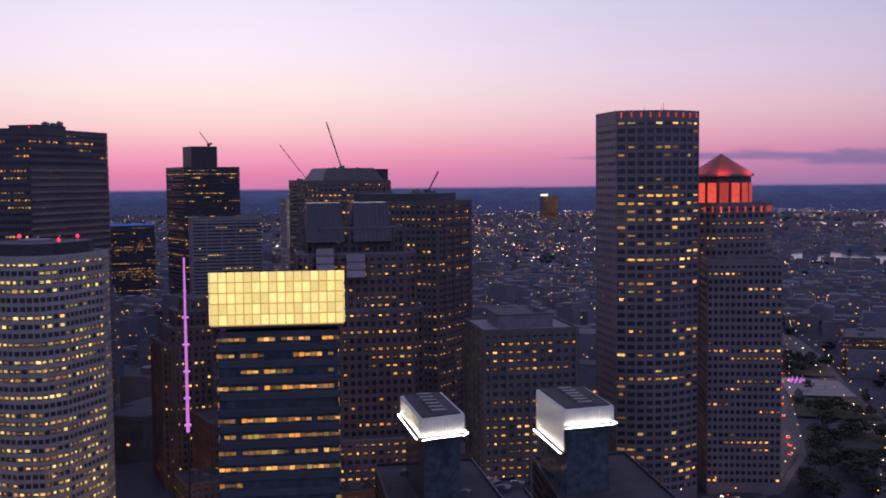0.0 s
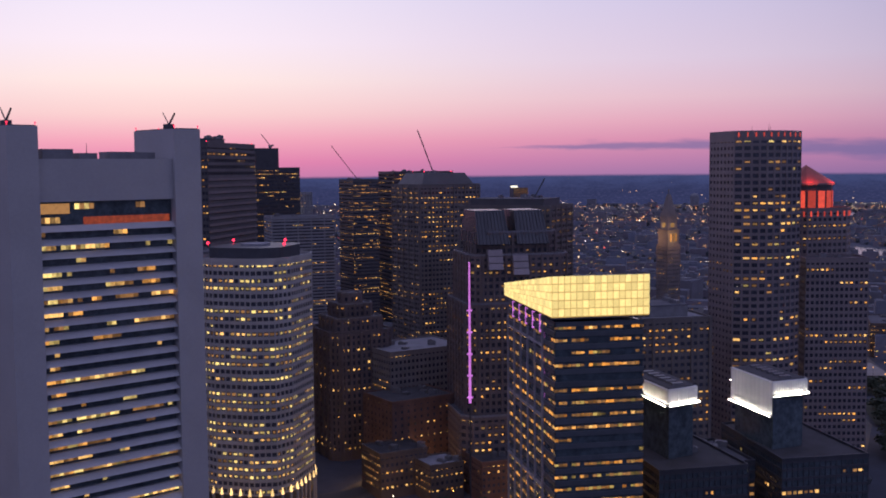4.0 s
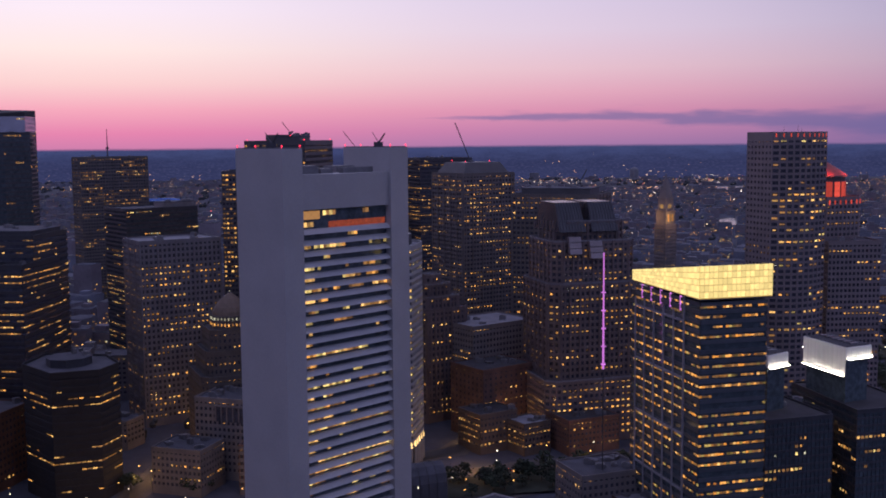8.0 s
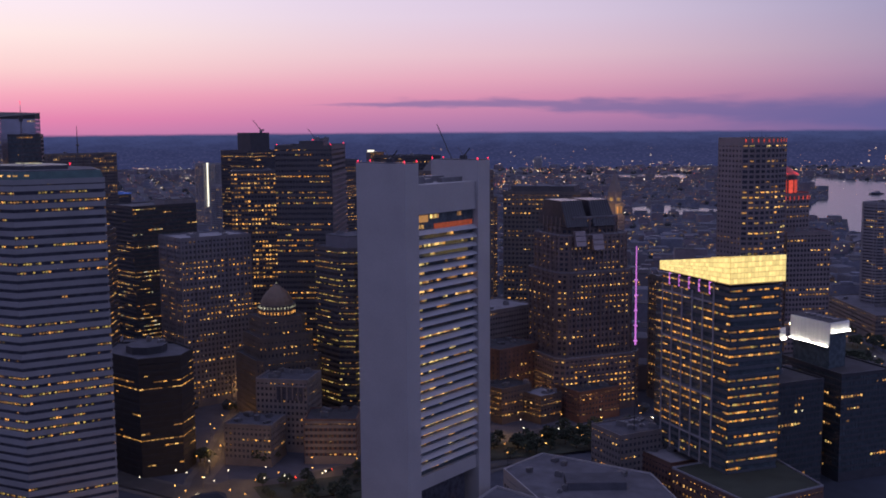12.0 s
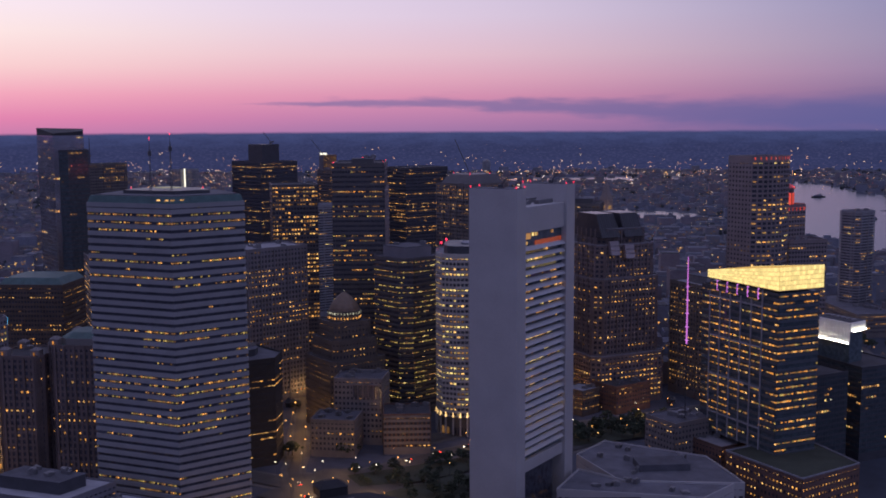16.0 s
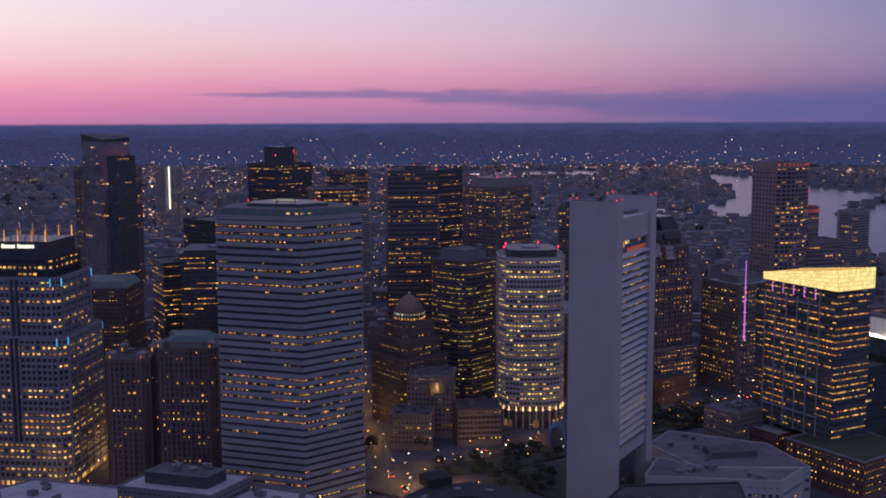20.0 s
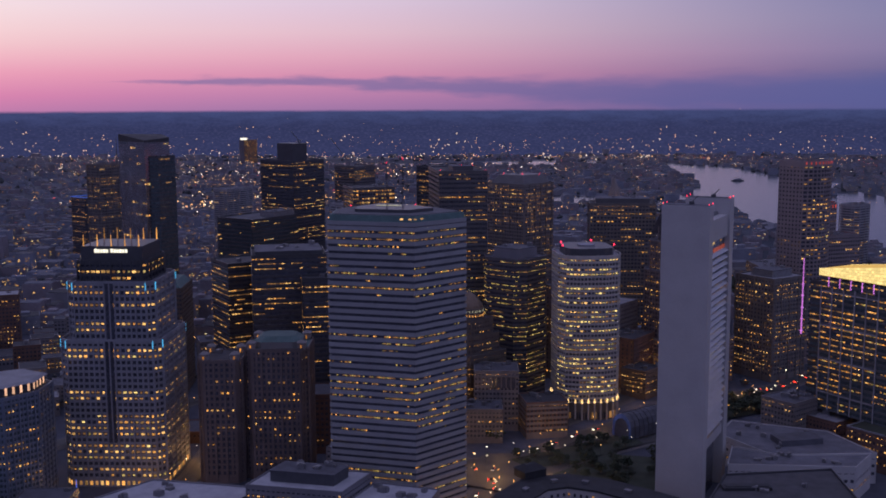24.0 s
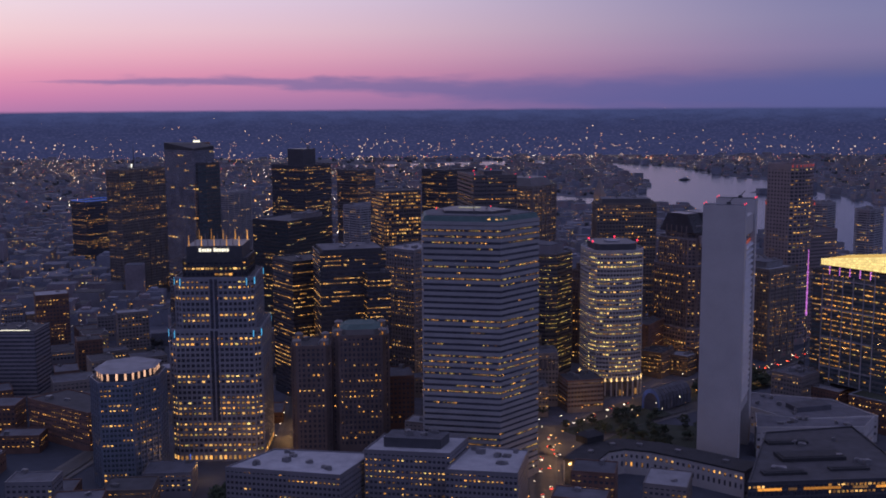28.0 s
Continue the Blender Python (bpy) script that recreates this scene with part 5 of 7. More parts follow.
def curved_block():
    pts = [(-767, -84), (-762, -108), (-747, -121), (-727, -113), (-719, -92), (-726, -70), (-751, -65)]
    root = thing("curved_block", (-742, -92, 0), "rounded residential block with glowing uplight patches round its crown", "apartment building")
    s = Style(blue_metal, 3.4, 2.6, 0.4, 0.7, 0.7, glass_blue, 0.16, "amber", 0.4, fin=2)
    facade(root, pts, 0, 74, s, 105, 90, False, None, 5)
    roof(root, pts, 74, roof_grey, 1.0, blue_metal, 0)
    top = inset(pts, 4)
    g = Geo()
    g.prism(top, 74.1, 80)
    part("top_storey", g, steel_dark, root)
    g = Geo()
    g.prism(inset(pts, 2.2), 80, 81, inset(pts, 5))
    part("top_roof", g, roof_pale, root)
    # glowing boxes stand for patches of uplight on the top storey
    for i in range(len(top)):
        p, q = Vector(top[i]), Vector(top[(i + 1) % len(top)])
        n = max(1, round((q - p).length / 5.5))
        for k in range(n):
            c = p.lerp(q, (k + 0.5) / n)
            e = (q - p).normalized()
            g = Geo()
            g.box((c.x - e.x * 0.7 + e.y * 0.02, c.y - e.y * 0.7 - e.x * 0.02, 75), e, (e.y, -e.x), 1.4, 0.25, 4.5)
            part("lit_fin", g, patch_glow, root)


curved_block()


def domed_block():
    cx, cy, a = -534, 190, 60
    root = thing("domed_block", (cx, cy, 0), "stepped stone block with tan dome and lit colonnade", "office building")
    for k, (w, z0, z1) in enumerate(((46, 0, 52), (38, 52, 66), (31, 66, 78))):
        poly = chamfer(rect(cx, cy, w, w, a), 4)
        facade(root, poly, z0, z1, Style(brown_granite, 3.9, 2.8, 0.5, 1.5, 0.5, glass_dark, 0.30, "amber", 0.7, gap=0.2), 111 + k, 40, False, None, 5 if k == 0 else 0.5)
        roof(root, poly, z1, roof_dark, 1.0, brown_granite, 0)
    g = Geo()
    oct8 = ngon(cx, cy, 12.5, 8, 22.5, None, a)
    g.prism(oct8, 78, 86)
    part("lantern_drum", g, brown_granite, root)
    for i in range(8):
        p, q = Vector(oct8[i]), Vector(oct8[(i + 1) % 8])
        e = (q - p).normalized()
        for k in range(4):
            c = p.lerp(q, (k + 0.5) / 4)
            for z, h in ((80, 1.5), (83.5, 1.5)):
                g = Geo()
                g.box((c.x - e.x * 0.6 - e.y * -0.02, c.y - e.y * 0.6 - e.x * 0.02, z), e, (e.y, -e.x), 0.8, 0.15, h)
                part("window", g, lit_pale if z > 82 else lit_amber, root)
    rings = [(11.2, 86), (10.6, 88.2), (9.2, 90.8), (7.2, 93.4), (4.9, 95.8), (2.6, 97.6), (1.0, 98.8)]
    g = Geo()
    for (r0, z0), (r1, z1) in zip(rings, rings[1:]):
        g.prism(ngon(cx, cy, r0, 16), z0, z1, ngon(cx, cy, r1, 16))
    part("dome", g, gold_dome_mat, root, "tan tiled dome")
    g = Geo()
    g.prism(ngon(cx, cy, 0.4, 6), 98.6, 106, ngon(cx, cy, 0.1, 6))
    part("finial", g, steel_dark, root)
    beacon(root, cx, cy, 99.6, lit_pale, 0.45)


domed_block()


def clock_tower():
    cx, cy, a = -533.5, 832, 68
    root = thing("clock_tower", (cx, cy, 0), "old granite clock tower with pyramid top, clock lit", "clock tower")
    facade(root, rect(cx, cy, 17, 17, a), 0, 96, Style(limestone, 3.9, 2.6, 0.5, 1.4, 0.5, glass_dark, 0.18, "warm", 0.5), 121, 30, False, None, 10)
    g = Geo()
    g.prism(rect(cx, cy, 14.5, 14.5, a), 96, 110)
    g.prism(rect(cx, cy, 15.8, 15.8, a), 110, 111.2)
    g.prism(rect(cx, cy, 11.6, 11.6, a), 111.2, 124)
    part("belfry", g, limestone, root)
    ca, sa = math.cos(radians(a)), math.sin(radians(a))
    for nx, ny in ((sa, -ca), (ca, sa), (-sa, ca), (-ca, -sa)):
        m = Matrix(((-ny, 0, nx, cx + nx * 5.85), (nx, 0, ny, cy + ny * 5.85), (0, 1, 0, 115.5), (0, 0, 0, 1)))
        g = Geo()
        g.v = [tuple(m @ Vector((2.3 * math.cos(t), 2.3 * math.sin(t), d))) for d in (0, 0.3) for t in [2 * math.pi * i / 20 for i in range(20)]]
        g.f = [tuple(range(20, 40))] + [(i, (i + 1) % 20, 20 + (i + 1) % 20, 20 + i) for i in range(20)]
        face = part("clock_face", g, lit_warm, root)
        g = Geo()
        g.v = [tuple(m @ Vector(p)) for p in ((-0.2, -0.2, 0.4), (0.2, -0.2, 0.4), (0.1, 2.6, 0.4), (-0.1, 2.6, 0.4), (-0.2, -0.2, 0.4), (0.0, 0.3, 0.4), (1.7, -0.4, 0.4), (1.6, -0.7, 0.4))]
        g.f = [(0, 1, 2, 3), (4, 7, 6, 5)]
        part("clock_pointer", g, steel_dark, face)
    rings = [(rect(cx, cy, 11.8, 11.8, a), 124), (rect(cx, cy, 6.6, 6.6, a), 136), (rect(cx, cy, 2.6, 2.6, a), 146)]
    g = Geo()
    for (p, z0), (q, z1) in zip(rings, rings[1:]):
        g.prism(p, z0, z1, q)
    g.prism(rect(cx, cy, 0.8, 0.8, a), 146, 151)
    part("spire", g, limestone, root)
    # amber panels glow to stand for floodlight rising up the belfry
    for k in range(3):
        for nx, ny in ((sa, -ca), (ca, sa)):
            g = Geo()
            ex, ey = -ny, nx
            c = (cx + nx * 7.3 + ex * (-3.2 + 3.2 * k), cy + ny * 7.3 + ey * (-3.2 + 3.2 * k))
            g.box((c[0] - ex * 0.9, c[1] - ey * 0.9, 99), (ex, ey), (nx, ny), 1.8, 0.2, 8)
            part("lit_arch", g, lit_amber, root)


clock_tower()
for dx, dy in ((-14, -16), (16, -12)):
    L = bpy.data.lights.new("clock_floodlight", "POINT")
    L.energy, L.color, L.shadow_soft_size = 6000, (1.0, 0.5, 0.17), 0.5
    ob = new("clock_floodlight", L)
    ob.location = (-533.5 + dx, 832 + dy, 104)

# ---- low buildings near the square and the station ----
low_brick = Style(brick_red, 3.7, 2.8, 0.5, 1.2, 0.35, glass_dark, 0.30, "amber", 0.4)
banded_brick = Style(brick_red, 3.7, 2.8, 0.5, 1.2, 0.35, glass_dark, 0.10, "amber", 0.4, band=limestone)
low_stone = Style(limestone, 3.8, 2.8, 0.5, 1.2, 0.4, glass_dark, 0.12, "amber", 0.6)
low_brown = Style(brick_brown, 3.7, 2.8, 0.5, 1.2, 0.35, glass_dark, 0.34, "amber", 0.4)
low_grey = Style(granite_grey, 3.7, 2.8, 0.5, 1.0, 0.35, glass_dark, 0.18, "warm", 0.5)
NEAR_LOW = [
    ("stone_office_block", corner_rect((-515, 143), 18, 34, 28), 46, low_stone, "tall narrow stone block with a recessed loggia", roof_grey, 4),
    ("stone_row_building", corner_rect((-514, 111), 18, 30, 26), 25, low_stone, "low stone building with shopfronts at street level", roof_grey, 3),
    ("banded_brick_building", corner_rect((-472, 135), 28, 32, 28), 27, banded_brick, "low brick building with pale stone bands", roof_dark, 3),
    ("brick_warehouse", rect(-428, 318, 42, 34, 72), 45, Style(brick_red, 3.9, 4.2, 0.55, 2.8, 0.3, glass_dark, 0.07, "amber", 0.5), "plain dark red brick warehouse with few lit windows", roof_dark, 3),
    ("blank_walled_block", rect(-455, 352, 54, 40, 72), 66, low_stone, "stone block with a large blank wall", roof_pale, 2),
    ("corner_brick_building", rect(-410, 285, 28, 24, 68), 24, low_brown, "small brick corner building with amber windows", roof_dark, 2),
]
NEAR_LOW += [
    ("small_white_roofed_shop", rect(-386, 293, 20, 20, 68), 19, low_brown, "small brick building with white roof", roof_pale, 1),
    ("brick_row", rect(-362, 318, 36, 28, 60), 21, low_brick, "low brick row with lit shop windows", roof_dark, 2),
    ("brown_sloped_block", rect(-405, 388, 34, 28, 60), 42, low_brown, "brown block with skylight and many lit windows", roof_pale, 2),
    ("old_granite_block", corner_rect((-308, 189), -34, 28, 34), 33, low_stone, "old granite warehouse block beside the tower", roof_grey, 4),
    ("brick_annex", corner_rect((-279, 188), -34, 28, 26), 22, low_brick, "small brick annex with pale roof", roof_pale, 1),
    ("flat_roofed_office", [(-560, -122), (-506, -116), (-503, -82), (-558, -88)], 44, low_grey, "grey office block with pale flat roof", roof_white, 3),
    ("pale_roofed_warehouse", [(-640, -152), (-566, -148), (-560, -104), (-625, -112)], 36, low_grey, "long warehouse with pale membrane roof", roof_white, 5),
]
NEAR_LOW += [
    ("pale_roofed_annex", [(-506, -128), (-462, -124), (-464, -80), (-502, -81)], 38, low_grey, "low annex with pale roof and plant", roof_white, 4),
    ("brick_school_block", [(-872, -30), (-802, -54), (-786, -22), (-858, 2)], 30, low_brick, "brick block with large lit windows", roof_dark, 2),
    ("dark_slab_block", [(-987, 80), (-938, 92), (-930, 60), (-982, 46)], 62, low_grey, "dark slab block with white-lit roof edge", roof_dark, 3),
    ("harbour_office", [(-362, 905), (-340, 848), (-290, 880), (-318, 950)], 30, Style(brick_brown, 3.7, 2.6, 0.5, 0.8, 0.35, glass_dark, 0.6, "amber", 0.3), "long brown office block beside the park, rooms lit", roof_grey, 4),
    ("harbour_office", [(-280, 786), (-220, 680), (-183, 705), (-238, 818)], 24, Style(concrete_brown, 3.7, 2.6, 0.5, 0.8, 0.35, glass_dark, 0.2, "amber", 0.3), "low brown office block beside the park", roof_grey, 4),
]
for i, (nm, poly, z, st_, lab, rm, gear) in enumerate(NEAR_LOW):
    big = abs(centre(poly)[0] + 530) < 40 and centre(poly)[1] < 0
    tower(nm, poly, z, st_, lab, 200 + i, category="building", cap=34, skirt=4.0, rmat=rm, gear=gear * 2 + 1, parapet=0.9,
          pent=inset(poly, 9) if nm in ("flat_roofed_office",) else None, pent_h=6, pent_mat=steel_dark)
ls, la = (-515, 143), radians(18)
lg = thing("loggia", (-497, 149, 33), "stone-posted loggia with a dark panel for its shaded recess", "loggia")
le, ln = (math.cos(la), math.sin(la)), (math.sin(la), -math.cos(la))
# flat dark panel on the wall stands for the shade inside the loggia
g = Geo()
g.box((ls[0] + le[0] * 13 + ln[0] * 0.02, ls[1] + le[1] * 13 + ln[1] * 0.02, 33.5), le, ln, 19, 0.15, 8.5)
part("recess", g, glass_dark, lg)
for k in range(6):
    g = Geo()
    u = 13 + k * 3.64
    g.box((ls[0] + le[0] * u, ls[1] + le[1] * u, 33.5), le, ln, 0.8, 0.6, 8.5)
    part("post", g, limestone, lg)
g = Geo()
g.box((ls[0] + le[0] * 12.5, ls[1] + le[1] * 12.5, 42.0), le, ln, 20, 0.9, 0.9)
part("lintel", g, limestone, lg)
tower("amber_slab_tower", rect(-697, 370, 42, 43, 38), 165, Style(granite_dark, 3.9, 2.8, 0.42, 0.7, 0.4, glass_dark, 0.55, "amber", 0.9, win=(0.95, 0.7), gap=0.2), "dark slab tower with many amber windows", 131, cap=60, gear=2, rmat=roof_dark)
tower("black_row_tower", rect(-712, 146, 40, 40, 50), 122, Style(steel_dark, 3.8, 2.2, 0.45, 0.0, 0.4, glass_dark, 0.42, "amber", 0.9), "black tower with rows of amber windows", 132, cap=50, gear=2, rmat=roof_dark)
root = tower("light_strip_tower", rect(-1616, 1334, 44, 36, 70), 128, condo, "slim residential tower with a vertical white light strip", 133, category="apartment tower", cap=20, gear=1)
g = Geo()
g.prism(ngon(-1600, 1313, 1.5, 6), 40, 131)
part("light_strip", g, sign_glow, root)
root = tower("deco_stone_tower", chamfer(rect(-486, 330, 40, 40, 68), 5), 76, stone_grid, "stepped old stone tower with vertical piers", 135, cap=30, gear=0)
for w0, z0, z1, sd in ((31, 76, 84, 138), (22, 84, 92, 139), (13, 92, 98, 140)):
    facade(root, chamfer(rect(-486, 330, w0, w0, 68), 3), z0, z1, stone_grid, sd, 6, False, None, 0.5)
    roof(root, chamfer(rect(-486, 330, w0, w0, 68), 3), z1, roof_mid, 1.0, limestone, 0)
tower("red_lit_tower", rect(-660, 735, 24, 24, 68), 120, Style(brick_brown, 3.6, 2.2, 0.5, 0.6, 0.35, glass_dark, 0.5, "amber", 0.4), "slim brown tower with red-lit edge", 136, cap=30, gear=1)


tower("grey_striped_block", rect(-800, 580, 62, 34, 60), 128, condo, "light grey residential block with striped floors", 137, category="apartment tower", cap=20, gear=3)


slate_black = mat("black_slate_roof", (0.022, 0.023, 0.03), 0.8, 0.0, 0.4, 0.2, 2.0, 0.15, 0.1)


def station():
    """Curved head house: dark roof, pale walls, lit windows."""
    line = [(-449, -30), (-440, 4), (-418, 22), (-388, 20), (-357, 8), (-322, -8)]
    root = thing("rail_station", (-390, 5, 0), "curved stone railway station with dark roof and lit windows", "railway station")
    for k, (a, b) in enumerate(zip(line, line[1:])):
        a, b = Vector(a), Vector(b)
        e = (b - a).normalized()
        n = Vector((e.y, -e.x))
        poly = [tuple(a + n * 21), tuple(b + n * 21), tuple(b), tuple(a)]
        facade(root, poly, 0, 17, Style(concrete_pale, 5.4, 4.0, 0.42, 2.2, 0.5, glass_dark, 0.5, "amber", 0.2, win=(0.85, 0.75), gap=0.22), 301 + k, 18, False, (0, 2), 4)
        g = Geo()
        g.prism(inset(poly, -0.5), 17 + 0.03 * k, 18.2 + 0.03 * k)
        part("roof", g, slate_black, root)
        g = Geo()
        c = (a + b) / 2 + n * 10
        g.box((c.x, c.y, 18.2), e, n, 4, 3, 1.6)
        part("rooftop_unit", g, plant_metal, root)
    g = Geo()
    g.prism(rect(-437, 12, 16, 12, 50), 18, 23)
    g.prism(rect(-437, 12, 17, 13, 50), 23, 26, rect(-437, 12, 8, 3, 50))
    part("clock_pavilion", g, slate_black, root)


station()


def annex():
    pts = [(-334, 128), (-296, 92), (-232, 118), (-262, 158), (-327, 163)]
    root = thing("bank_annex", (-290, 130, 0), "low pale annex with flat grey roofs beside the white tower", "office building")
    facade(root, pts, 0, 20, Style(concrete_pale, 5.0, 4.0, 0.6, 1.6, 0.5, glass_dark, 0.2, "amber", 0.4), 311, 20, False, None, 4)
    roof(root, pts, 20, roof_mid, 0.9, concrete_pale, 12, 312)
    g = Geo()
    g.prism(rect(-282, 128, 30, 16, 30), 20.1, 24)
    part("roof_storey", g, roof_grey, root)
    base = [(-322, 58), (-246, 78), (-236, 108), (-292, 88), (-322, 96)]
    tower("tower_base_block", base, 22, Style(concrete_pale, 5.0, 4.0, 0.6, 1.6, 0.5, glass_dark, 0.25, "amber", 0.4), "low pale base block with lit undercroft", 313, 0, "office building", 16, gear=9, rmat=roof_mid)
    fore = [(-330, -118), (-236, -84), (-262, 10), (-318, -18)]
    tower("glass_office_block", fore, 42, Style(steel_dark, 4.2, 2.6, 0.3, 0.2, 0.35, glass_dark, 0.25, "amber", 0.8), "broad dark glass office block with grey flat roof", 314, 0, "office building", 60, gear=10, rmat=roof_dark)
    a, b = Vector(fore[0]), Vector(fore[1])
    e = (b - a).normalized()
    n = Vector((e.y, -e.x))
    for u, v, w, d, h in ((14, 12, 26, 6, 1.6), (56, 16, 24, 5, 1.4), (34, 34, 40, 14, 2.2), (38, 66, 26, 7, 1.6)):
        c = a + e * u - n * v
        g = Geo()
        g.box((c.x, c.y, 42.1), e, -n, w, d, h)
        g.box((c.x + e.x * 1.5 - n.x * 1.5, c.y + e.y * 1.5 - n.y * 1.5, 42.1 + h), e, -n, w - 3, d - 3, 0.4)
        part("plant_housing", g, slate_black, bpy.data.objects["glass_office_block"])
    for u, w in ((6, 14), (24, 5), (33, 22), (62, 9), (76, 14)):
        g = Geo()
        c = a + e * u + n * 0.04
        g.box((c.x, c.y, 37.6), e, n, w, 0.12, 1.5)
        part("lit_window", g, lit_orange if w > 9 else lit_dim, bpy.data.objects["glass_office_block"])
    g = Geo()
    g.box((-322, 84.6, 14.5), (0.97, -0.22), (-0.22, -0.97), 17, 0.3, 4.0)
    part("lit_undercroft", g, lit_amber, bpy.data.objects["tower_base_block"])
    # glazed arch house on the square
    ax, ay = -405.0, 158.0
    arch = thing("glazed_arch_house", (ax, ay, 1.5), "small vaulted hall with a blue glazed arch", "hall")
    a0 = radians(57)
    e, n = (math.cos(a0), math.sin(a0)), (-math.sin(a0), math.cos(a0))
    prof = [(-9, 1.5), (-9, 10.5), (-7.6, 15), (-4.3, 18.4), (0, 19.6), (4.3, 18.4), (7.6, 15), (9, 10.5), (9, 1.5)]
    g = Geo()
    for d in (0, 44):
        g.v += [(ax + n[0] * u + e[0] * d, ay + n[1] * u + e[1] * d, z) for u, z in prof]
    m = len(prof)
    g.f = [tuple(range(m)), tuple(range(2 * m - 1, m - 1, -1))] + [(i, i + m, i + m + 1, i + 1) for i in range(m - 1)]
    part("vault", g, roof_grey, arch)
    for k in range(1, 9):
        g = Geo()
        for (u0, z0), (u1, z1) in zip(prof, prof[1:]):
            q = [(u0, z0), (u1, z1), (u1 * 1.03, z1 + 0.3), (u0 * 1.03, z0 + 0.3)]
            kk = len(g.v)
            g.v += [(ax + n[0] * u + e[0] * dd, ay + n[1] * u + e[1] * dd, z) for dd in (k * 4.8 - 0.2, k * 4.8 + 0.2) for u, z in q]
            g.f += [(kk, kk + 1, kk + 2, kk + 3), (kk + 7, kk + 6, kk + 5, kk + 4), (kk + 3, kk + 2, kk + 6, kk + 7), (kk, kk + 4, kk + 5, kk + 1)]
        part("roof_rib", g, steel_dark, arch)
    for i in range(m - 1):
        (u0, z0), (u1, z1) = prof[i], prof[i + 1]
        g = Geo()
        q = [(u0, z0), (u1, z1), (u1 * 0.8, 1.5 + (z1 - 1.5) * 0.8), (u0 * 0.8, 1.5 + (z0 - 1.5) * 0.8)]
        g.v = [(ax + n[0] * u + e[0] * dd, ay + n[1] * u + e[1] * dd, z) for dd in (-0.4, 0.0) for u, z in q]
        g.f = [(0, 1, 2, 3), (7, 6, 5, 4), (0, 4, 5, 1), (1, 5, 6, 2), (2, 6, 7, 3), (3, 7, 4, 0)]
        part("arch_pane", g, arch_blue, arch)


arch_blue = glow("blue_lit_glass", (0.15, 0.22, 0.75), 0.09, 0.3, 0.4)
annex()


def cranes():
    for base, tip, z0, lab in (((-587, 530, 171), (-604, 531, 205), 166, "thin luffing tower crane on the dark crowned tower"), ((-886, 750, 163), (-908, 731, 201), 161, "thin luffing tower crane on the slim dark tower"), ((-911, 642, 200), (-919, 637, 212), 197, "short crane jib on the capped tower"), ((-452, 480, 154), (-447, 484, 166), 152, "short crane jib on the brown tower")):
        x, y, zb = base
        root = thing("tower_crane", (x, y, z0), lab, "crane", "tower cranes")
        g = Geo()
        g.prism(rect(x, y, 1.6, 1.6, 0), z0, zb)
        part("crane_mast", g, steel_dark, root)
        g = Geo()
        g.prism(rect(x, y, 2.6, 2.6, 0), zb - 2.2, zb + 0.3)
        part("crane_cab", g, plant_metal, root)
        b, t = Vector(base), Vector(tip)
        k = 5
        for i in range(k):
            p, q = b.lerp(t, i / k), b.lerp(t, (i + 1) / k)
            g = Geo()
            g.prism(rect(p.x, p.y, 0.8, 0.8, 0), p.z, q.z, rect(q.x, q.y, 0.6, 0.6, 0))
            part("jib_section", g, steel_dark, root)
        g = Geo()
        c = b - (t - b).normalized() * 4
        g.prism(rect(c.x, c.y, 1.5, 2.4, 0), zb - 1, zb + 1)
        part("counterweight", g, plant_metal, root)


cranes()

# ---- streets ----
ROADS = [
    ("surface_artery", [(-452, -220), (-455, -60), (-468, 2), (-473, 73), (-434, 155), (-370, 262), (-300, 345), (-252, 440), (-246, 510), (-266, 583), (-312, 672), (-351, 752), (-386, 832), (-440, 940)], 14),
    ("narrow_street", [(-430, -10), (-468, 36), (-494, 62), (-510, 84), (-521, 106), (-552, 154), (-603, 240), (-661, 354), (-760, 480)], 7),
    ("cross_street", [(-560, 60), (-494, 58), (-431, 40), (-372, 20)], 16),
    ("side_street", [(-645, -140), (-655, -60), (-662, -13), (-691, 74), (-708, 118), (-750, 240)], 12),
]
ROADS += [
    ("park_road", [(-165, 470), (-215, 625), (-268, 708), (-317, 780), (-387, 903), (-470, 1020)], 13),
    ("square_road", [(-500, 70), (-434, 94), (-374, 176), (-330, 268), (-280, 330)], 11),
    ("inner_street", [(-470, 150), (-422, 264), (-440, 360), (-470, 440)], 11),
    ("far_avenue", [(-760, 480), (-900, 700), (-1100, 1000), (-1300, 1500)], 12),
    ("bridge_road", [(-372, 20), (-290, -40), (-180, -120), (-60, -200)], 14),
    ("west_street", [(-790, -160), (-800, -20), (-770, 110), (-740, 230)], 12),
]
pale_paving = mat("pale_paving", (0.26, 0.24, 0.23), 0.85, 0.0, 0.2, 0.1, 1.5, 0.1, 0.0)


def strip(pts, w, z, shift=0.0):
    g = Geo()
    for k, (a, b) in enumerate(zip(pts, pts[1:])):
        a, b = Vector(a), Vector(b)
        e = (b - a).normalized()
        n = Vector((-e.y, e.x))
        a2, b2 = a - e * (w * 0.25 if k else 0), b + e * (w * 0.25)
        zz = z + 0.004 * k
        g.face([(*(a2 + n * (shift - w / 2)), zz), (*(b2 + n * (shift - w / 2)), zz), (*(b2 + n * (shift + w / 2)), zz), (*(a2 + n * (shift + w / 2)), zz)])
    return g


for i, (nm, pts, w) in enumerate(ROADS):
    tagged(new("pavement", strip(pts, w + 9, 0.06 + 0.06 * i).mesh("pavement", paving)), "grey paved footway along the street", "pavement", kind="structure")
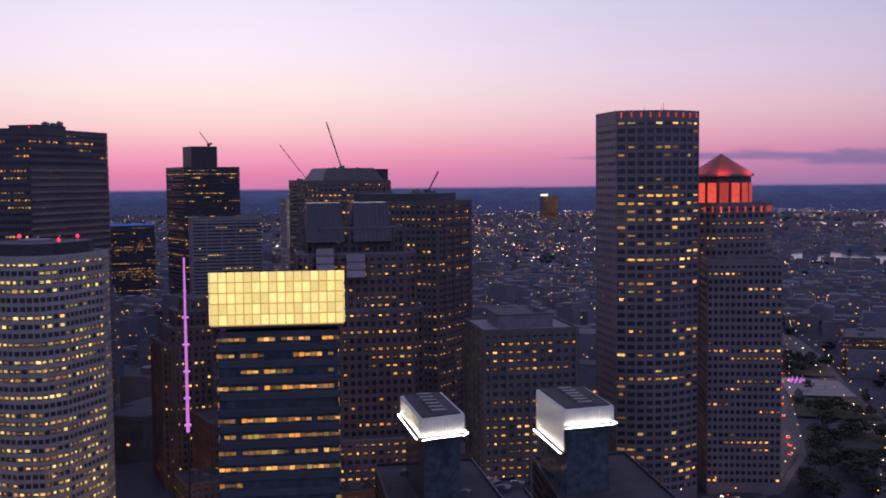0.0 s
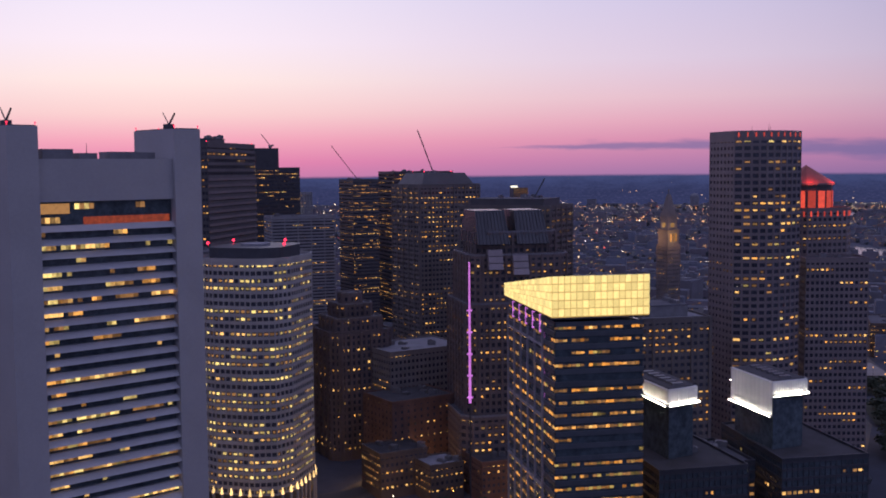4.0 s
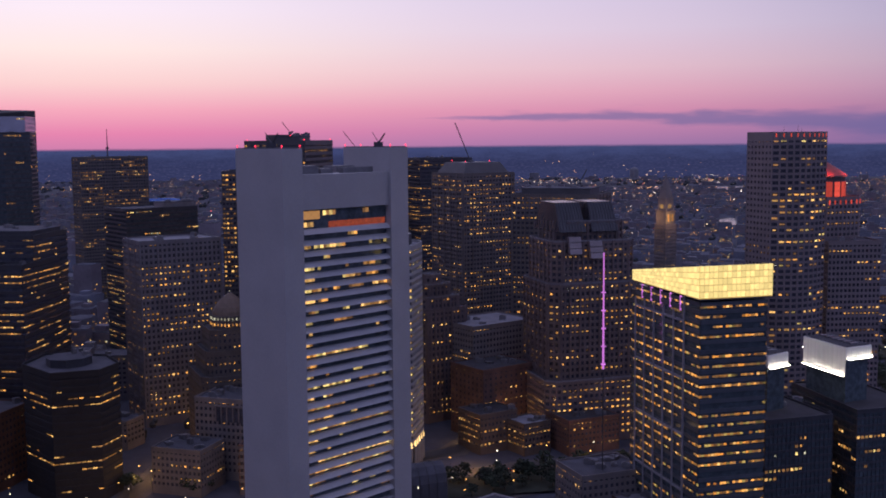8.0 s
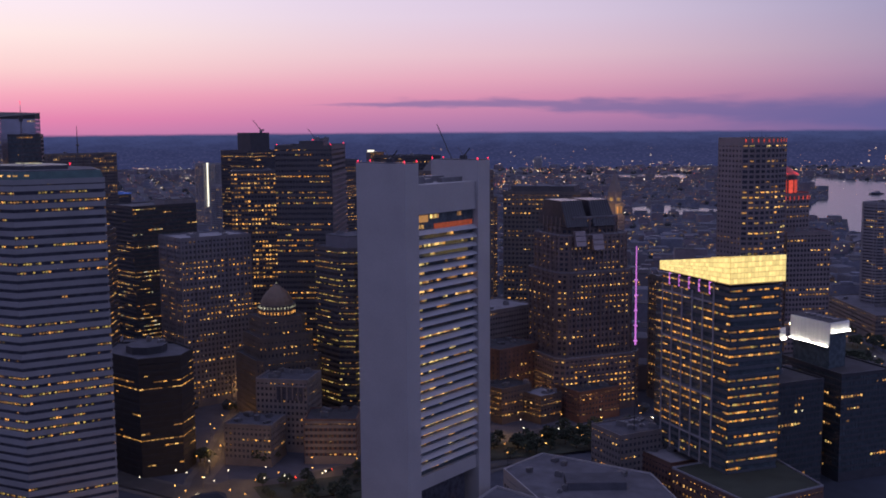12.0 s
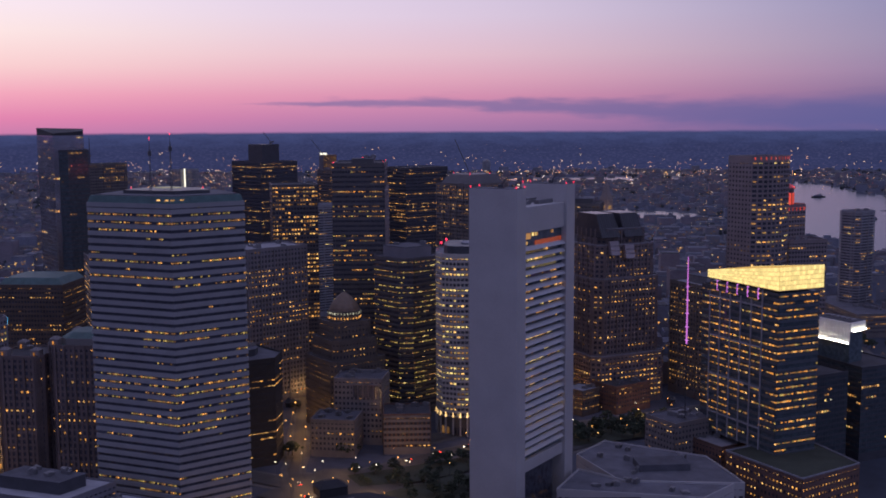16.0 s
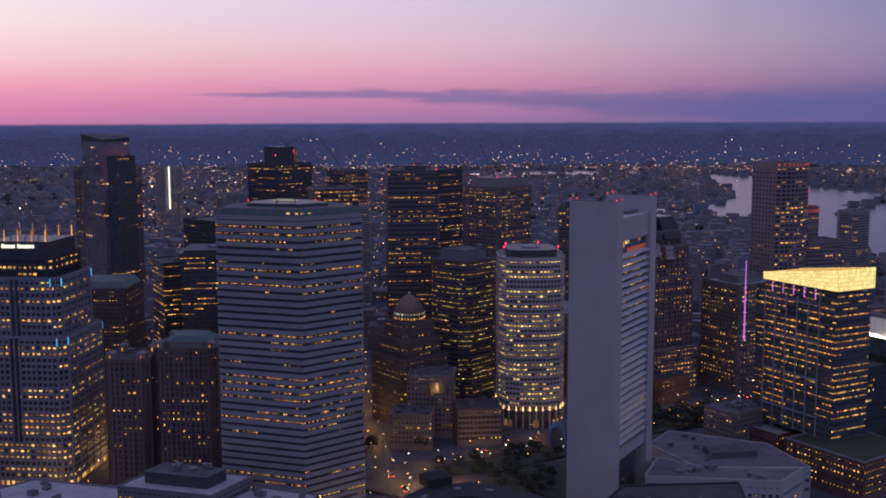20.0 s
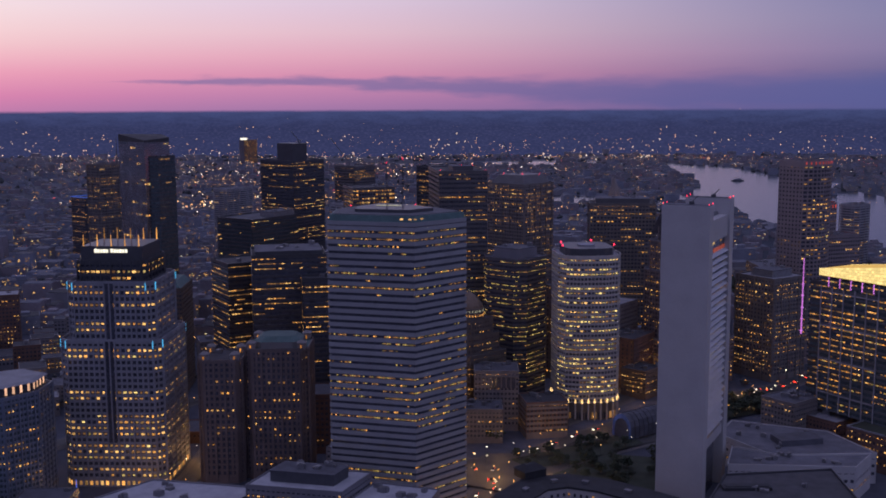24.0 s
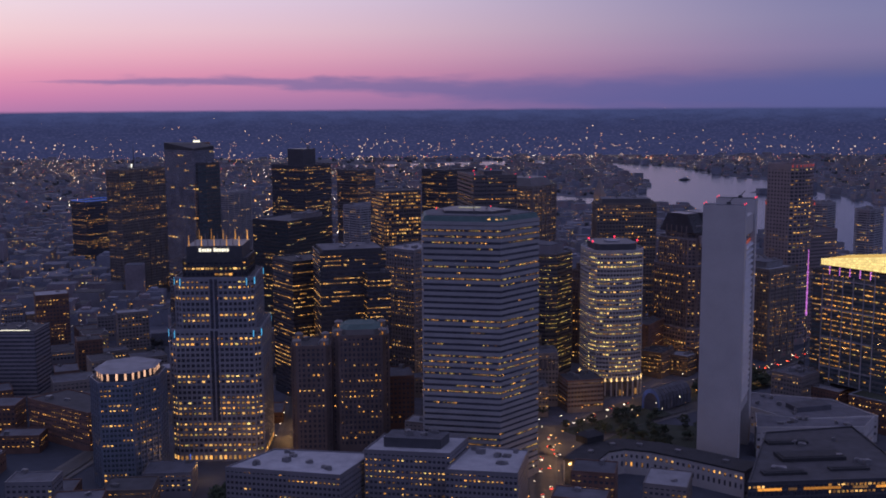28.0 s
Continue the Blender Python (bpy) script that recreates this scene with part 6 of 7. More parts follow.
for i, (nm, pts, w) in enumerate(ROADS):
    tagged(new("road", strip(pts, w, 0.75 + 0.06 * i).mesh("road", asphalt)), "dark asphalt street under street lamps", "road", kind="structure")
flat("pavement", [(-500, 30), (-440, 20), (-420, 60), (-440, 110), (-490, 90)], 1.42, asphalt, "broad asphalt junction before the station", "road")
flat("lawn", [(-470, 84), (-444, 116), (-405, 168), (-388, 150), (-425, 92), (-452, 70)], 1.5, lawn, "dark park lawn between the streets", "lawn")
flat("lawn", [(-442, 50), (-408, 118), (-352, 122), (-350, 48), (-400, 34)], 1.46, lawn, "dark tree-planted square beside the station", "lawn")
flat("lawn", [(-400, 205), (-352, 268), (-312, 300), (-300, 270), (-340, 225), (-375, 190)], 1.5, lawn, "dark park lawn beside the tower", "lawn")
flat("lawn", [(-252, 585), (-212, 640), (-228, 660), (-285, 652)], 1.5, lawn, "dark park lawn with trees", "lawn")
flat("lawn", [(-300, 676), (-252, 700), (-290, 752), (-330, 732)], 1.5, lawn, "dark park lawn between two streets", "lawn")
flat("pavement", [(-335, 738), (-294, 762), (-328, 812), (-372, 800)], 1.5, pale_paving, "pale paved plaza round a lit fountain", "plaza")
flat("lawn", [(-378, 815), (-335, 825), (-380, 888), (-410, 862)], 1.5, lawn, "dark park lawn with trees", "lawn")

fountain = thing("fountain", (-352, 789, 1.5), "round plaza fountain with purple-lit jets", "fountain")
g = Geo()
g.ring(ngon(-352, 789, 9, 20), ngon(-352, 789, 8.3, 20), 1.5, 2.1)
part("basin", g, pale_paving, fountain)
for i in range(10):
    a = i * 0.6283
    g = Geo()
    g.prism(ngon(-352 + 5.5 * math.cos(a), 789 + 5.5 * math.sin(a), 0.9, 6), 1.6, 4.6, ngon(-352 + 5.5 * math.cos(a), 789 + 5.5 * math.sin(a), 0.3, 6))
    part("water_jet", g, purple_glow, fountain)
church = thing("church", (-1161, 349, 0), "old church with a slim pale steeple", "church")
g = Geo()
g.prism(rect(-1150, 362, 20, 40, 20), 0, 14)
part("nave", g, brick_red, church)
g = Geo()
g.prism(rect(-1161, 349, 8, 8, 20), 0, 27)
part("bell_tower", g, limestone, church)
g = Geo()
g.prism(ngon(-1161, 349, 4.4, 8), 27, 33, ngon(-1161, 349, 3.6, 8))
g.cone(ngon(-1161, 349, 3.4, 8), 33, (-1161, 349, 62))
part("spire", g, limestone, church)
strip_light = thing("roof_light_strip", (-982, 46, 63), "thin white light strip along a dark roof edge", "light strip")
g = Geo()
g.box((-982, 45.8, 62.9), (0.966, 0.26), (0.26, -0.966), 50, 0.4, 0.6)
part("tube", g, sign_glow, strip_light)

# ---- trees ----
leaf = mat("dark_foliage", (0.030, 0.042, 0.026), 0.9, 0.0, 0.5, 0.4, 2.0, 0.0, 0.3)
bark = mat("bark", (0.09, 0.07, 0.05), 0.95, 0.0, 0.3, 0.5, 4.0, 0.2, 0.1)


def tree(seed, x, y, z):
    rng = random.Random(seed)
    root = thing("tree", (x, y, z), "leafy street tree with dark summer foliage", "tree", "park and street trees")
    g = Geo()
    g.prism(ngon(x, y, 0.28, 6), z, z + 3.2, ngon(x, y, 0.2, 6))
    for k in range(4):
        a = k * 1.6 + rng.random()
        ex, ey = x + math.cos(a) * 1.7, y + math.sin(a) * 1.7
        g.prism(ngon(x, y, 0.14, 5), z + 2.8, z + 5.2, ngon(ex, ey, 0.06, 5))
    part("trunk", g, bark, root)
    g = Geo()
    for _ in range(90):
        a, r = rng.random() * 6.283, rng.random() ** 0.5 * rng.uniform(2.2, 3.6)
        h = rng.random()
        rr = r * (0.55 + 0.9 * math.sin(math.pi * min(0.95, h * 0.9 + 0.12)))
        px, py, pz = x + math.cos(a) * rr, y + math.sin(a) * rr, z + 3.0 + h * 5.2
        s = rng.uniform(0.45, 1.0)
        k = len(g.v)
        for dx, dy, dz in ((1, 0, 0), (0, 1, 0), (-1, 0, 0), (0, -1, 0), (0, 0, 0.8), (0, 0, -0.6)):
            g.v.append((px + (dx + rng.uniform(-.35, .35)) * s, py + (dy + rng.uniform(-.35, .35)) * s, pz + (dz + rng.uniform(-.3, .3)) * s))
        g.f += [(k, k + 1, k + 4), (k + 1, k + 2, k + 4), (k + 2, k + 3, k + 4), (k + 3, k, k + 4), (k + 1, k, k + 5), (k + 2, k + 1, k + 5), (k + 3, k + 2, k + 5), (k, k + 3, k + 5)]
    part("crown", g, leaf, root)
    return root


SEEDLINGS = [tree(401, -430, 130, 1.4), tree(402, -360, 240, 1.4), tree(403, -230, 560, 1.4), tree(404, -330, 760, 1.4)]
rng = random.Random(5)


def inside(p, poly):
    r = False
    for i in range(len(poly)):
        (x0, y0), (x1, y1) = poly[i - 1], poly[i]
        if (y0 > p[1]) != (y1 > p[1]) and p[0] < (x1 - x0) * (p[1] - y0) / (y1 - y0) + x0:
            r = not r
    return r


def scatter_trees(poly, n, small=0.8, large=1.45):
    xs, ys = [p[0] for p in poly], [p[1] for p in poly]
    c = 0
    while c < n:
        p = (rng.uniform(min(xs), max(xs)), rng.uniform(min(ys), max(ys)))
        if inside(p, poly) and not (-420 < p[0] < -368 and 148 < p[1] < 206):
            s = rng.uniform(small, large)
            copy_thing(rng.choice(SEEDLINGS), pose(p[0], p[1], 1.2, 0, 0, rng.uniform(0, 360)) @ Matrix.Diagonal((s, s, s * rng.uniform(0.85, 1.1), 1)))
            c += 1


scatter_trees([(-470, 84), (-444, 116), (-405, 168), (-388, 150), (-425, 92), (-452, 70)], 22, 0.55, 1.0)
scatter_trees([(-438, 54), (-408, 116), (-354, 120), (-352, 50), (-400, 38)], 30, 0.6, 1.1)
scatter_trees([(-400, 205), (-352, 268), (-312, 300), (-300, 270), (-340, 225), (-375, 190)], 36)
scatter_trees([(-250, 590), (-216, 640), (-230, 656), (-280, 650)], 18)
scatter_trees([(-300, 680), (-256, 700), (-270, 720), (-312, 700)], 10)
scatter_trees([(-235, 505), (-248, 575), (-218, 605), (-190, 540), (-195, 500)], 30)
scatter_trees([(-378, 815), (-335, 825), (-380, 888), (-410, 862)], 14)
scatter_trees([(-200, 620), (-245, 690), (-225, 680), (-170, 600)], 10)
scatter_trees([(-680, -130), (-640, -135), (-648, -120), (-676, -112)], 5)
scatter_trees([(-545, 98), (-530, 90), (-470, 130), (-480, 138)], 8)

# ---- street lamps and traffic ----
def lamp_at(x, y, material):
    root = thing("street_lamp", (x, y, 1.2), "slim dark street lamp, lit", "street lamp", "street lamps")
    g = Geo()
    g.prism(ngon(x, y, 0.09, 5), 0.02, 9.0, ngon(x, y, 0.06, 5))
    part("pole", g, steel_dark, root)
    g = Geo()
    g.prism(ngon(x, y, 0.18, 6), 9.0, 9.25, ngon(x, y, 0.34, 6))
    g.prism(ngon(x, y, 0.34, 6), 9.25, 9.55, ngon(x, y, 0.15, 6))
    part("lamp_head", g, material, root)
    return root


LAMPS = [lamp_at(-452, 90, lamp_white), lamp_at(-560, 150, lamp_orange)]


def along(pts, gap, shift, start=0.0):
    out, left = [], start
    for a, b in zip(pts, pts[1:]):
        a, b = Vector(a), Vector(b)
        L = (b - a).length
        e = (b - a) / L
        n = Vector((-e.y, e.x))
        while left < L:
            p = a + e * left + n * shift
            out.append((p.x, p.y, math.degrees(math.atan2(e.y, e.x))))
            left += gap
        left -= L
    return out


rng = random.Random(9)
spots = []
for i, (nm, pts, w) in enumerate(ROADS):
    if nm == "far_avenue":
        continue
    for sgn in (-1, 1):
        spots += [(x, y, i) for x, y, a in along(pts, 30, sgn * (w / 2 + 1.5), 8 + 9 * (sgn > 0))]
for x, y, i in spots[:230:1]:
    copy_thing(LAMPS[0] if rng.random() < 0.25 else LAMPS[1], pose(x, y, 1.2))


def car(x, y, colour, lab):
    root = thing("car", (x, y, 1.5), lab, "car", "cars in the street")
    g = Geo()
    g.prism([(x - 2.2, y - 0.85), (x + 2.2, y - 0.85), (x + 2.2, y + 0.85), (x - 2.2, y + 0.85)], 1.75, 2.3, [(x - 2.15, y - 0.8), (x + 2.0, y - 0.75), (x + 2.0, y + 0.75), (x - 2.15, y + 0.8)])
    part("body", g, colour, root)
    g = Geo()
    g.prism([(x - 1.6, y - 0.75), (x + 0.9, y - 0.75), (x + 0.9, y + 0.75), (x - 1.6, y + 0.75)], 2.3, 2.85, [(x - 1.1, y - 0.6), (x + 0.3, y - 0.6), (x + 0.3, y + 0.6), (x - 1.1, y + 0.6)])
    part("cabin", g, glass_dark, root)
    for sy in (-0.6, 0.6):
        g = Geo()
        g.box((x + 2.0, y + sy - 0.3, 1.85), (1, 0), (0, 1), 0.35, 0.6, 0.4)
        part("headlight", g, lamp_white, root)
        g = Geo()
        g.box((x - 2.45, y + sy - 0.3, 1.9), (1, 0), (0, 1), 0.35, 0.6, 0.4)
        part("tail_light", g, tail_red, root)
    for sx in (-1.35, 1.35):
        g = Geo()
        g.box((x + sx - 0.35, y - 0.9, 1.45), (1, 0), (0, 1), 0.7, 1.8, 0.5)
        part("wheel_pair", g, steel_dark, root)
    return root


car_dark = mat("dark_car_paint", (0.03, 0.03, 0.04), 0.3, 0.3, 0.1, 0.5, 2.0, 0.0, 0.3)
car_pale = mat("silver_car_paint", (0.4, 0.4, 0.42), 0.3, 0.4, 0.1, 0.5, 2.0, 0.0, 0.3)
CARS = [car(-470, 40, car_dark, "dark car with its lights on"), car(-462, 24, car_pale, "silver car with its lights on")]
n_cars = 0
for i, (nm, pts, w) in enumerate(ROADS):
    if nm in ("far_avenue", "west_street"):
        continue
    for sgn in (-1, 1):
        for x, y, a in along(pts, rng.uniform(17, 26), sgn * w * 0.22, rng.uniform(3, 20)):
            if rng.random() < 0.55 and n_cars < 62:
                copy_thing(rng.choice(CARS), pose(x, y, 0.81 + 0.06 * i, 0, 0, a + (180 if sgn > 0 else 0)))
                n_cars += 1

# light of the lamps on the busiest streets
STREET_LIGHTS = []
STREET_LIGHTS += [(x, y, (1, 0.52, 0.18), 9000) for x, y in ((-470, 46),)]
STREET_LIGHTS += [(x, y, (1, 0.52, 0.18), 6000) for x, y in ((-440, 62),)]
STREET_LIGHTS += [(x, y, (1, 0.52, 0.18), 3000) for x, y in ((-490, 62),)]
STREET_LIGHTS += [(x, y, (1, 0.5, 0.16), 1600) for x, y in ((-519, 105),)]
STREET_LIGHTS += [(x, y, (1, 0.5, 0.16), 4500) for x, y in ((-552, 156), (-600, 236), (-634, 300), (-577, 198),)]
STREET_LIGHTS += [(x, y, (1, 0.52, 0.18), 3000) for x, y in ((-452, 128), (-424, 176))]
STREET_LIGHTS += [(x, y, (1, 0.52, 0.18), 3500) for x, y in ((-380, 240), (-330, 300),)]
STREET_LIGHTS += [(x, y, (1, 0.52, 0.18), 2000) for x, y in ((-252, 545), (-288, 625), (-332, 712), (-240, 668), (-292, 742), (-352, 842),)]
STREET_LIGHTS += [(x, y, (1, 0.52, 0.18), 1800) for x, y in ((-368, 795),)]
STREET_LIGHTS += [(x, y, (1, 0.5, 0.16), 6500) for x, y in ((-660, -60), (-535, 128), (-672, 14))]
STREET_LIGHTS += [(x, y, (1, 0.5, 0.16), 5000) for x, y in ((-680, 50),)]
STREET_LIGHTS += [(x, y, (1, 0.52, 0.18), 5000) for x, y in ((-452, -40), (-425, 280),)]
STREET_LIGHTS += [(x, y, (1, 0.52, 0.18), 4000) for x, y in ((-436, 345),)]
STREET_LIGHTS += [(x, y, (1, 0.5, 0.2), 1800) for x, y in ((-765, -40),)]
STREET_LIGHTS += [(x, y, (1, 0.52, 0.18), 2500) for x, y in ((-478, 88), (-690, -85),)]
STREET_LIGHTS += [(x, y, (1, 0.52, 0.18), 5000) for x, y in ((-462, 4),)]
STREET_LIGHTS += [(x, y, (1, 0.52, 0.18), 4000) for x, y in ((-412, 36),)]
STREET_LIGHTS += [(x, y, (1, 0.5, 0.16), 5500) for x, y in ((-396, 245), (-406, 300), (-452, 352), (-362, 306), (-326, 268))]
for x, y, col, p in STREET_LIGHTS:
    L = bpy.data.lights.new("street_light", "POINT")
    L.energy, L.color, L.shadow_soft_size = p * 0.75, col, 0.6
    ob = new("street_light", L)
    ob.location = (x, y, 10.5)

# ---- the city beyond ----
rng = random.Random(21)
TAKEN = []
for ob in list(bpy.data.objects):
    if ob.parent is None and ob.get("category") in ("office tower", "office building", "building", "apartment tower", "apartment building", "hotel", "clock tower", "railway station", "hall"):
        TAKEN.append((ob.location.x, ob.location.y, 34 if "tower" in ob["category"] else 26))
TAKEN += [(-395, 60, 40), (-500, -20, 45), (-447, 223, 36), (-335, 60, 38), (-300, 100, 50), (-284, -50, 65), (-384, 0, 45)]
WATERS = [HARBOUR, [(-2700, 3250), (-1320, 3500), (-980, 3830), (-1430, 3830), (-2700, 3420)]]


def near_road(p, pad):
    v = Vector(p)
    for nm, pts, w in ROADS:
        for a, b in zip(pts, pts[1:]):
            a, b = Vector(a), Vector(b)
            t = max(0, min(1, (v - a).dot(b - a) / (b - a).length_squared))
            if (a.lerp(b, t) - v).length < w / 2 + pad:
                return True
    return False


def free(p, r):
    if any(inside(p, w) for w in WATERS):
        return False
    if any((p[0] - x) ** 2 + (p[1] - y) ** 2 < (r + q) ** 2 for x, y, q in TAKEN):
        return False
    return True


PARKS = [[(-480, 60), (-444, 130), (-300, 310), (-290, 260), (-380, 150), (-440, 60)], [(-330, 480), (-420, 950), (-180, 700), (-180, 480)], [(-490, 20), (-490, 125), (-330, 330), (-290, 300), (-290, 20)]]
fill_styles = [low_brick, low_brown, low_stone, low_grey, low_brick]
kinds = {id(low_brick): "red brick", id(low_brown): "brown brick", id(low_stone): "grey stone", id(low_grey): "grey granite"}
count = 0
far_geo = {}
FAR = [haze_wall, haze_wall, haze_brick, haze_brick, granite_grey]
win_geo = {}
for gy in range(-240, 3900, 44):
    for gx in range(-3300, 900, 48):
        if gy > 1500 and (gx // 48 + gy // 44) % 2:
            continue
        x, y = gx + rng.uniform(-9, 9), gy + rng.uniform(-9, 9)
        if y > 0 and x > -150 - 0.0 * y and y < 1500:
            continue
        if (x > -330 and y < 720) or (y < -100 and x > -420) or (y < 60 and x < -1500):
            continue
        if math.hypot(x + 350, y + 720) > 4600:
            continue
        w, d = rng.uniform(20, 36), rng.uniform(18, 32)
        r = 0.5 * math.hypot(w, d)
        if not free((x, y), r * 0.8) or near_road((x, y), r * 0.72 + 2) or any(inside((x, y), pk) for pk in PARKS):
            continue
        dist = math.hypot(x + 250, y + 400)
        z = rng.lognormvariate(3.0, 0.35) if dist < 1300 else rng.lognormvariate(2.45, 0.35)
        if rng.random() < 0.10 and 500 < dist < 1700:
            z *= 2.0
        ang = 20 + 50 * round(noise.noise((x / 700, y / 700, 0)) * 2) * 0.4 + rng.uniform(-4, 4)
        poly = rect(x, y, w, d, ang)
        near_one = dist < 1420 and count < 215 and x < -150
        if near_one:
            s = rng.choice(fill_styles)
            rm = rng.choice((roof_grey, roof_dark, roof_pale, roof_grey))
            tower("city_building", poly, z, Style(s.wall, s.floor, 3.4, s.sp, 1.4, 0.35, s.glass, rng.uniform(0.10, 0.42), s.tone, 0.5), f"{kinds[id(s)]} city building with flat roof", 500 + count, category="building", cap=0, skirt=4, rmat=rm, gear=1, parapet=0.8, group="city blocks")
            count += 1
        else:
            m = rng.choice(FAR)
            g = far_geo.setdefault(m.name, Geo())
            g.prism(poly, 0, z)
            g2 = far_geo.setdefault(rng.choice((haze_roof, roof_dark, haze_roof, roof_grey)).name, Geo())
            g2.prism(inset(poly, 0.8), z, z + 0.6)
            if rng.random() < 0.5:
                q = rect(x + rng.uniform(-4, 4), y + rng.uniform(-4, 4), w * 0.4, d * 0.35, ang)
                g.prism(q, z, z + rng.uniform(2, 6))
            for a, b in ((poly[0], poly[1]), (poly[1], poly[2])):
                a, b = Vector(a), Vector(b)
                e = (b - a).normalized()
                n = Vector((e.y, -e.x))
                for _ in range(rng.choice((0, 2, 4, 6, 9) if dist < 2200 else (0, 1, 2, 3, 4))):
                    u, h = rng.uniform(1, max(1.5, (b - a).length - 4)), rng.uniform(0.15, 0.8) * z
                    ww = rng.uniform(0.9, 2.4)
                    gg = win_geo.setdefault(rng.choice(PALETTE["mixed"]).name, Geo())
                    c = a + e * u + n * 0.05
                    gg.box((c.x, c.y, h), e, n, ww, 0.15, 1.3)
for _ in range(2200):
    d = 4520 + 800 * rng.random()
    a = radians(rng.uniform(-20, 74))
    x, y = -350 - math.sin(a) * d, -720 + math.cos(a) * d
    if any(inside((x, y), w) for w in WATERS) or noise.noise((x / 900, y / 900, 11)) < rng.uniform(-0.5, 0.3):
        continue
    poly = rect(x, y, rng.uniform(20, 42), rng.uniform(16, 32), 20 + 90 * noise.noise((x / 1200, y / 1200, 2)))
    z = rng.lognormvariate(2.3, 0.35)
    far_geo.setdefault(rng.choice(FAR).name, Geo()).prism(poly, 0, z)
    far_geo.setdefault(haze_roof.name, Geo()).prism(inset(poly, 0.8), z, z + 0.6)
for key, g in far_geo.items():
    tagged(new("distant_buildings", g.mesh("distant_buildings", MATS[key])), "low city blocks spreading into the distance", "buildings", kind="stuff")
for key, g in win_geo.items():
    tagged(new("distant_windows", g.mesh("distant_windows", MATS[key])), "small lit windows of the distant blocks", "windows", kind="stuff")

# lamps of the far streets, quays and yards
far_lamps = {"w": (Geo(), glow("far_white_lamp", (1.0, 0.82, 0.58), 4.2, 0.7, 0.02)), "o": (Geo(), glow("far_orange_lamp", (1.0, 0.48, 0.14), 3.6, 0.7, 0.02)), "s": (Geo(), glow("faint_white_lamp", (1.0, 0.74, 0.46), 2.0, 0.8, 0.02)), "t": (Geo(), glow("faint_orange_lamp", (1.0, 0.46, 0.15), 2.4, 0.8, 0.02)), "r": (Geo(), glow("far_red_lamp", (1.0, 0.10, 0.08), 1.2, 0.5, 0.02)), "b": (Geo(), glow("far_cool_lamp", (0.75, 0.85, 1.0), 2.4, 0.6, 0.02))}


def far_lamp(x, y, z, s, k):
    g = far_lamps[k][0]
    g.prism(ngon(x, y, s, 5), z - s, z + s * 0.6, ngon(x, y, s * 0.5, 5))


for _ in range(7600):
    d = 700 + 4150 * rng.random() ** 0.62
    a = radians(rng.uniform(-16, 72))
    x, y = -250 - math.sin(a) * d, -350 + math.cos(a) * d
    if any(inside((x, y), w) for w in WATERS):
        continue
    if noise.noise((x / 420, y / 420, 3)) < rng.uniform(-0.5, 0.32):
        continue
    s = rng.uniform(0.13, 0.36) * (0.3 + d / 2200)
    far_lamp(x, y, rng.uniform(6, 16), s, rng.choice("ssttttsswor"))
for cx, cy, sx, sy, n in ((-1750, 3800, 420, 240, 420), (-2350, 3500, 300, 260, 160), (-1000, 4100, 380, 120, 220), (-700, 2080, 180, 40, 60), (-1500, 1700, 260, 200, 200), (-1650, 1500, 300, 60, 160), (-600, 2950, 120, 120, 60), (-520, 4050, 400, 120, 90), (250, 3900, 300, 160, 140), (-2450, 2600, 260, 150, 130), (-2050, 2250, 200, 120, 110), (-2800, 3000, 260, 150, 110), (-1750, 2700, 220, 120, 90), (-1500, 3000, 260, 160, 90)):
    for _ in range(n):
        x, y = rng.gauss(cx, sx), rng.gauss(cy, sy)
        if any(inside((x, y), w) for w in WATERS) or math.hypot(x + 350, y + 720) > 4900:
            continue
        far_lamp(x, y, rng.uniform(6, 22), rng.uniform(0.5, 1.4), rng.choice("wwsstttooor"))
for line in ([(-1900, 1400), (-1500, 1750), (-1300, 2300), (-1100, 3000)], [(-2400, 2100), (-1700, 2300), (-1000, 2350)], [(-1300, 1100), (-1500, 2000), (-1800, 3000)], [(-900, 1300), (-800, 1900)]):
    for x, y, a in along(line, 16, 0):
        far_lamp(x, y, 9, rng.uniform(0.35, 0.75), rng.choice("oow"))
for _ in range(900):
    x, y = rng.uniform(-1500, -560), rng.uniform(60, 1300)
    if near_road((x, y), 1) or any((x - tx) ** 2 + (y - ty) ** 2 < tr * tr for tx, ty, tr in TAKEN):
        continue
    far_lamp(x, y, rng.uniform(5, 9), rng.uniform(0.22, 0.45), rng.choice("oootttsw"))
# towns on the far side of the water
for _ in range(9000):
    d = 3500 + 1900 * rng.random()
    a = radians(rng.uniform(-20, 72))
    x, y = -250 - math.sin(a) * d, -350 + math.cos(a) * d
    town = noise.noise((x / 1100, y / 1100, 5)) + 0.6 * noise.noise((x / 300, y / 300, 6)) + 0.4 * noise.noise((x / 90, y / 90, 7))
    if town < rng.uniform(-0.02, 0.8) or any(inside((x, y), w) for w in WATERS):
        continue
    far_lamp(x, y, rng.uniform(6, 24), d * rng.uniform(0.00005, 0.00014), rng.choice("ssttttsswwobr"))
for cx, cy, sx, sy, n in ((-3250, 3250, 240, 160, 200), (-2750, 2600, 200, 200, 170), (-2950, 3900, 200, 240, 130), (-2170, 4600, 200, 60, 160), (-1600, 4500, 260, 120, 160)):
    for _ in range(n):
        x, y = rng.gauss(cx, sx), rng.gauss(cy, sy)
        far_lamp(x, y, rng.uniform(8, 24), math.hypot(x, y) * rng.uniform(0.00006, 0.0002), rng.choice("wwwwssttoobr"))
